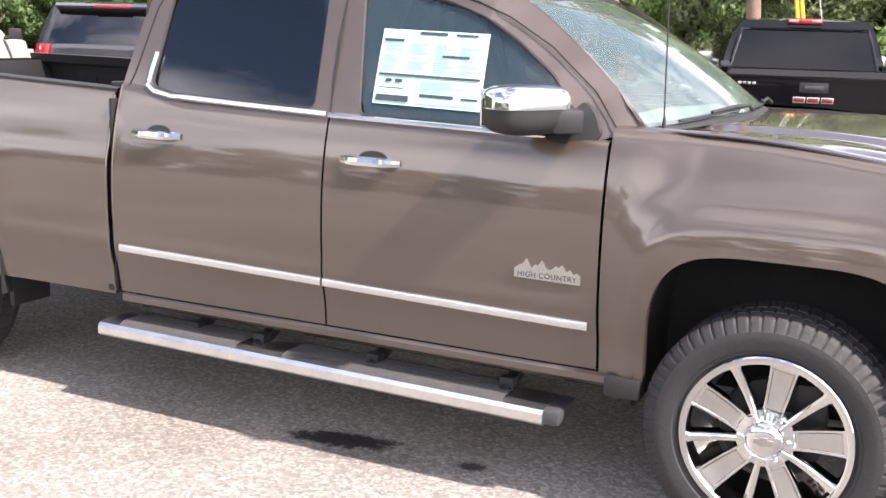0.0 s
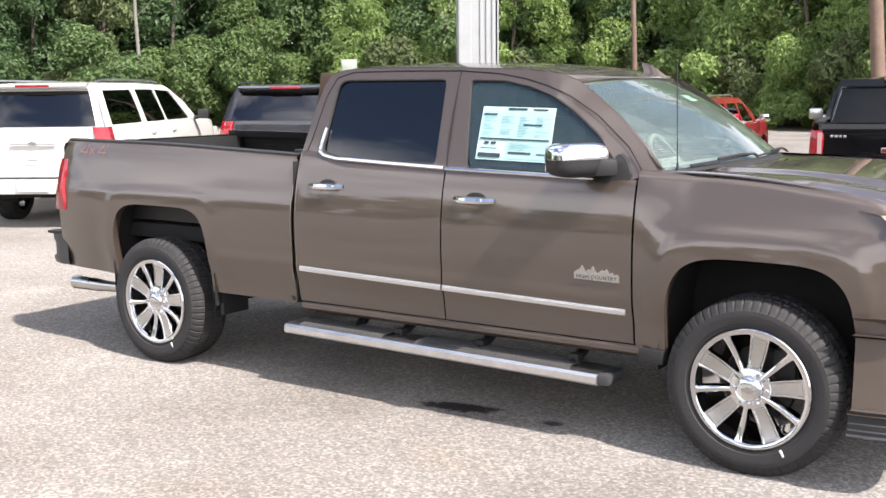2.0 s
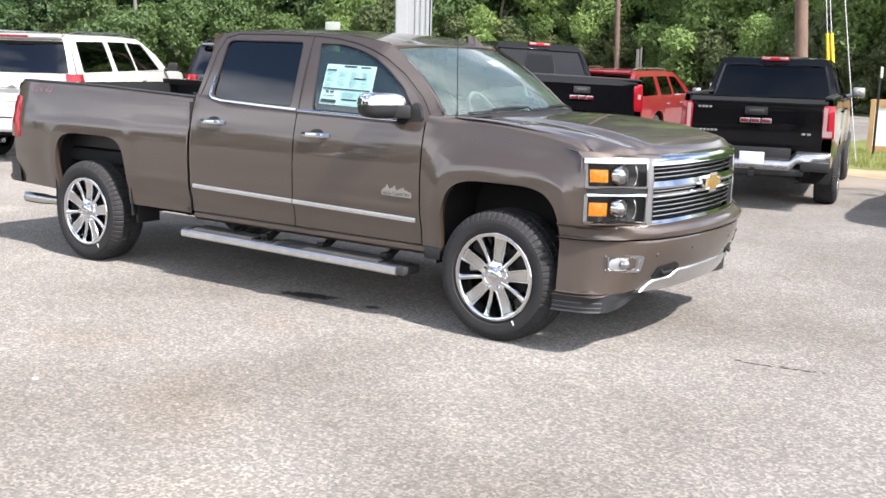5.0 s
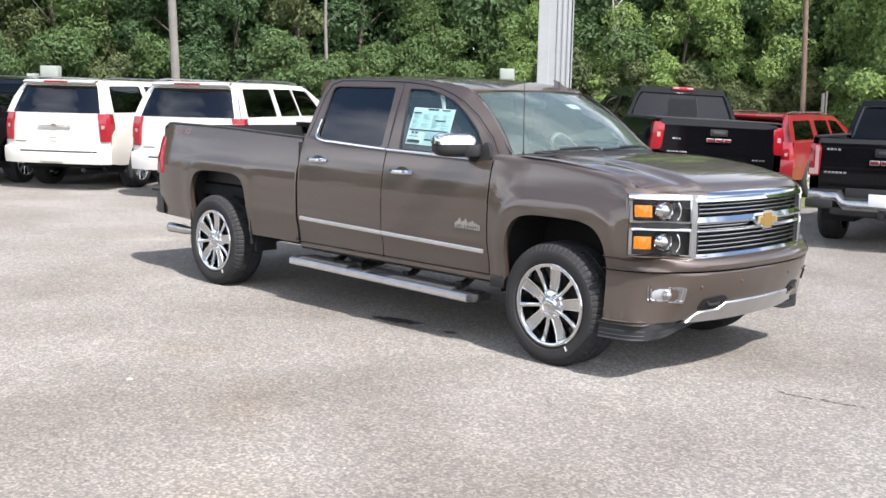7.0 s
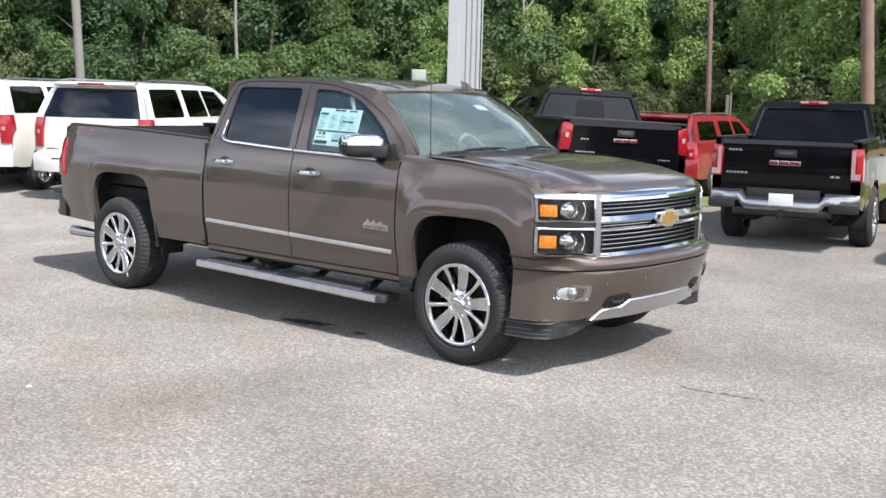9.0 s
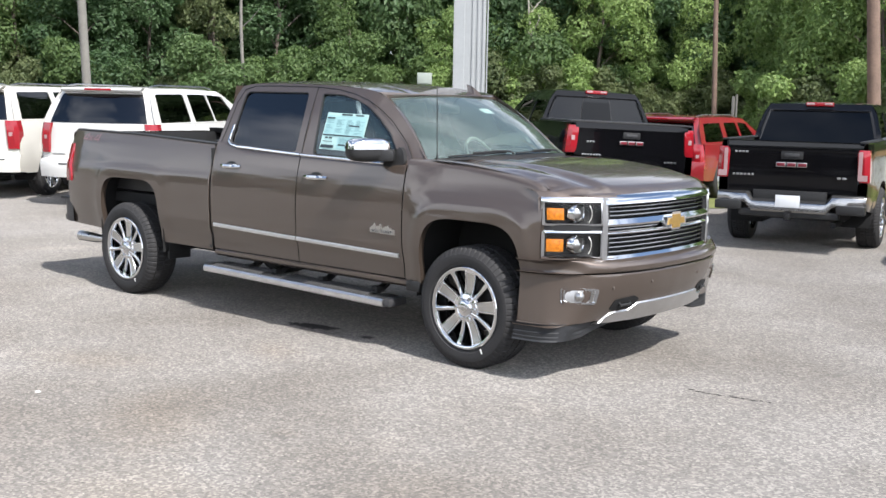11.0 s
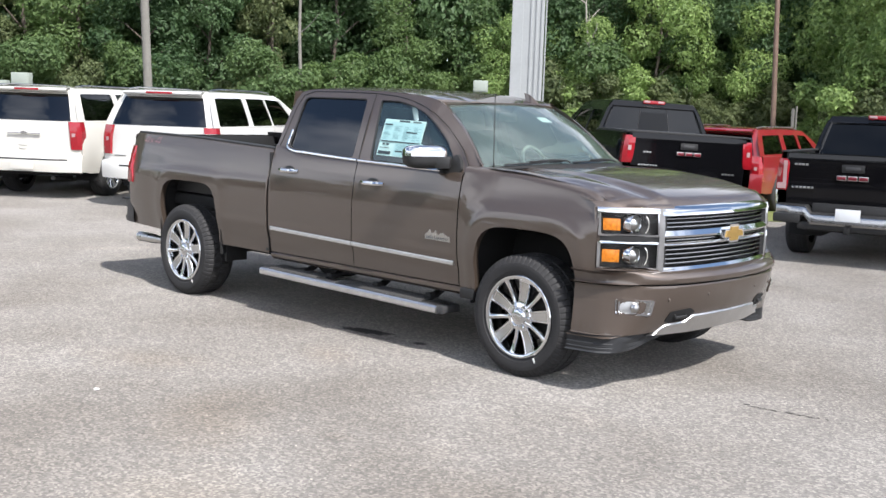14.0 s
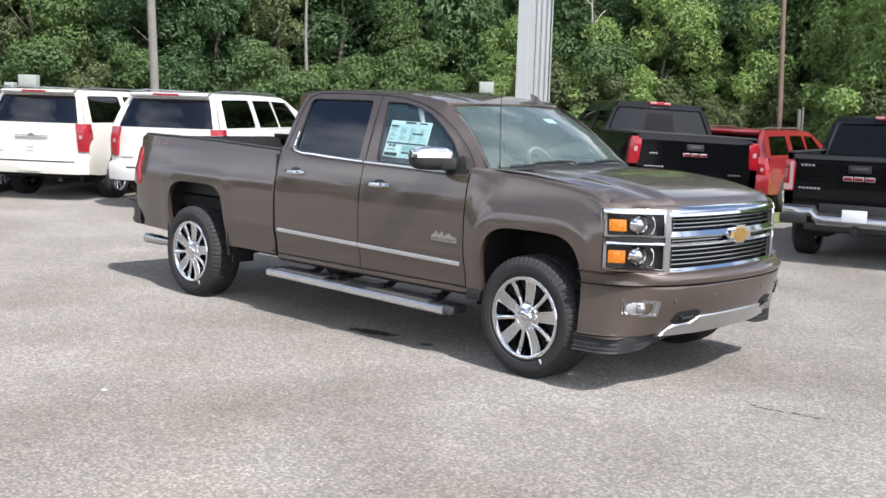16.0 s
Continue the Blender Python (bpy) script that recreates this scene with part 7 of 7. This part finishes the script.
UNDER = [tree_kind(41, 4.2, 2.2, 1700, 0.19, 0.03, LEAVES[2], "shrub"), tree_kind(42, 3.6, 2.0, 1500, 0.18, 0.03, LEAVES[0], "shrub")]


def plant(kinds, used, x, y, rnd, lo=0.8, hi=1.2):
    k = rnd.randrange(len(kinds))
    sc = rnd.uniform(lo, hi)
    m = pose(x, y, 0, 0, 0, rnd.uniform(0, 360))
    if k in used:
        ob = copy_thing(kinds[k], m)
    else:
        ob = kinds[k]
        ob.matrix_basis = m
        used.add(k)
    ob.scale = (sc, sc, sc * rnd.uniform(0.9, 1.15))
    tagged(ob, group="woods")


def along(step, back, jitter, rnd, line):
    out, left = [], 0.0
    for (x0, y0), (x1, y1) in zip(line, line[1:]):
        L = math.hypot(x1 - x0, y1 - y0)
        nx, ny = -(y1 - y0) / L, (x1 - x0) / L
        s = left
        while s < L:
            j = rnd.uniform(-jitter, jitter)
            out.append((x0 + (x1 - x0) * s / L + nx * (back + j) + rnd.uniform(-jitter, jitter) * 0.4, y0 + (y1 - y0) * s / L + ny * (back + j)))
            s += step * rnd.uniform(0.8, 1.2)
        left = s - L
    return out


rnd = random.Random(7)
used_t, used_s, used_d, used_u, used_f, used_g = set(), set(), set(), set(), set(), set()
# right of x = -24 the paler leaves stand in for sunlight
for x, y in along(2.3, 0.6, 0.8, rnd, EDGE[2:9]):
    plant(*((SHRUBS, used_s) if x < -24 else (LIT_SHRUBS, used_g)), x, y, rnd, 0.75, 1.25)
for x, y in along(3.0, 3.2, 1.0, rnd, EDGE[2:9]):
    plant(*((TREES, used_t) if x < -24 else (LIT_TREES, used_f)), x, y, rnd, *((0.75, 1.1) if x < -24 else (0.75, 0.95)))
# more rows, mostly paled leaves, to brighten the dark bay in the woods
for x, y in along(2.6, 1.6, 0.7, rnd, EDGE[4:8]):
    plant(LIT_TREES, used_f, x, y, rnd, 0.55, 0.85)
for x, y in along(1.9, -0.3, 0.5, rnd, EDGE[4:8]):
    plant(LIT_SHRUBS, used_g, x, y, rnd, 0.7, 1.2)
for x, y in along(3.6, 7.0, 1.4, rnd, EDGE[1:9]):
    plant(DEEP, used_d, x, y, rnd, 0.9, 1.25)
for x, y in along(4.2, 12.0, 1.8, rnd, EDGE[1:9]):
    plant(DEEP, used_d, x, y, rnd, *((1.2, 1.6) if x < -22 else (0.85, 1.1)))
for x, y in along(4.6, 17.0, 1.5, rnd, EDGE[1:9]):
    plant(DEEP, used_d, x, y, rnd, *((1.5, 1.95) if x < -22 else (0.85, 1.1)))
for x, y in along(5.0, 22.0, 1.5, rnd, EDGE[1:9]):
    plant(DEEP, used_d, x, y, rnd, *((1.8, 2.3) if x < -22 else (0.85, 1.1)))
for x, y in along(5.0, 27.0, 1.5, rnd, EDGE[1:9]):
    plant(DEEP, used_d, x, y, rnd, *((1.9, 2.4) if x < -22 else (0.95, 1.2)))
# unseen row behind the camera, added to darken what the paint mirrors
for x, y in along(2.4, 0.0, 1.0, rnd, [(24, -56), (-24, -60), (-78, -48)]):
    plant(DEEP, used_d, x, y, rnd, 0.7, 1.0)
for r in (4, 7.5, 11, 14.5, 18, 21.5):
    for k in range(2 + int(r * 1.4 / 3.2)):
        a = radians(128 - 76 * (k + rnd.uniform(0.2, 0.8)) / (2 + int(r * 1.4 / 3.2)))
        plant(DEEP if r > 8 else TREES, used_d if r > 8 else used_t, -22 + r * math.cos(a), 47.5 + r * math.sin(a), rnd, 0.9 + r * 0.04, 1.2 + r * 0.04)
        plant(UNDER, used_u, -22 + (r + 1.5) * math.cos(a), 47.5 + (r + 1.5) * math.sin(a), rnd, 0.9, 1.4)
for x, y in along(2.2, 15.0, 0.8, rnd, EDGE[2:9]):
    plant(UNDER, used_u, x, y, rnd, 1.3, 1.8)

# a thin bare trunk at the edge of the woods
stem = thing("dead_tree", "thin grey bare trunk at the edge of the woods", "tree", pose(-38.6, 28.27, 0))
bm = bmesh.new()
tube(bm, [(0.10 * math.sin(k * 0.9), 0.05 * math.cos(k), 11.5 * k / 9) for k in range(10)], 0.10, 8, 0.05)
part("trunk", bm, GREY_POLE, stem)
for z, a in ((5.2, 0.4), (6.9, 2.9), (8.0, 5.0)):
    bm = bmesh.new()
    tube(bm, [(0.05, 0, z), (0.5 * math.cos(a), 0.5 * math.sin(a), z + 0.35), (1.0 * math.cos(a), 1.0 * math.sin(a), z + 0.9)], 0.03, 5, 0.010)
    part("branch", bm, GREY_POLE, stem)
# a dead pale tree at the edge of the woods
snag = thing("dead_tree", "pale bare dead tree at the edge of the woods", "tree", pose(-30.46, 41.0, 0))
bm = bmesh.new()
rs = random.Random(3)
trunk = [Vector((0.25 * math.sin(k * 0.7), 0.2 * math.sin(k * 0.5), 9.5 * k / 9)) for k in range(10)]
tube(bm, trunk, 0.10, 7, 0.02)
part("trunk", bm, PALE_BARK, snag)
for k in range(14):
    base = trunk[3 + k % 6]
    a, L = rs.uniform(0, math.tau), rs.uniform(1.0, 2.4)
    e = base + Vector((L * math.cos(a), L * math.sin(a), L * rs.uniform(0.25, 0.8)))
    bm = bmesh.new()
    tube(bm, [base, (base + e) / 2 + Vector((0, 0, 0.12)), e], 0.035, 5, 0.008)
    for q in range(3):
        s0 = base + (e - base) * (0.45 + 0.2 * q)
        tube(bm, [s0, s0 + Vector((rs.uniform(-0.6, 0.6), rs.uniform(-0.6, 0.6), rs.uniform(0.1, 0.6)))], 0.012, 4, 0.005)
    part("branch", bm, PALE_BARK, snag)

# blades of grass on the verge
rg = np.random.default_rng(9)
nb = 9000
gx, gy = rg.uniform(-3.0, 9.0, nb), rg.uniform(0.0, 1.0, nb)
gy = 12.95 + 0.06 * np.maximum(gx, 0) + gy ** 1.2 * 4.0
gz = rg.uniform(0.05, 0.16, nb)
ga, gl = rg.uniform(0, math.tau, nb), rg.uniform(0.02, 0.07, nb)
wv = np.stack([np.cos(ga), np.sin(ga), 0 * ga], 1) * 0.007
p0 = np.stack([gx, gy, 0 * gx + 0.008], 1)
tip = p0 + np.stack([np.cos(ga + 1.5) * gl, np.sin(ga + 1.5) * gl, gz], 1)
gv = np.stack([p0 - wv, p0 + wv, tip], 1).reshape(-1, 3)
gm = bpy.data.meshes.new("verge_grass")
gm.from_pydata(gv.tolist(), [], np.arange(nb * 3).reshape(-1, 3).tolist())
gm.materials.append(foliage("grass_blades", (0.27, 0.31, 0.09)))
tagged(new("verge_grass", gm), "short green grass on the verge by the fence", "grass", kind="stuff")
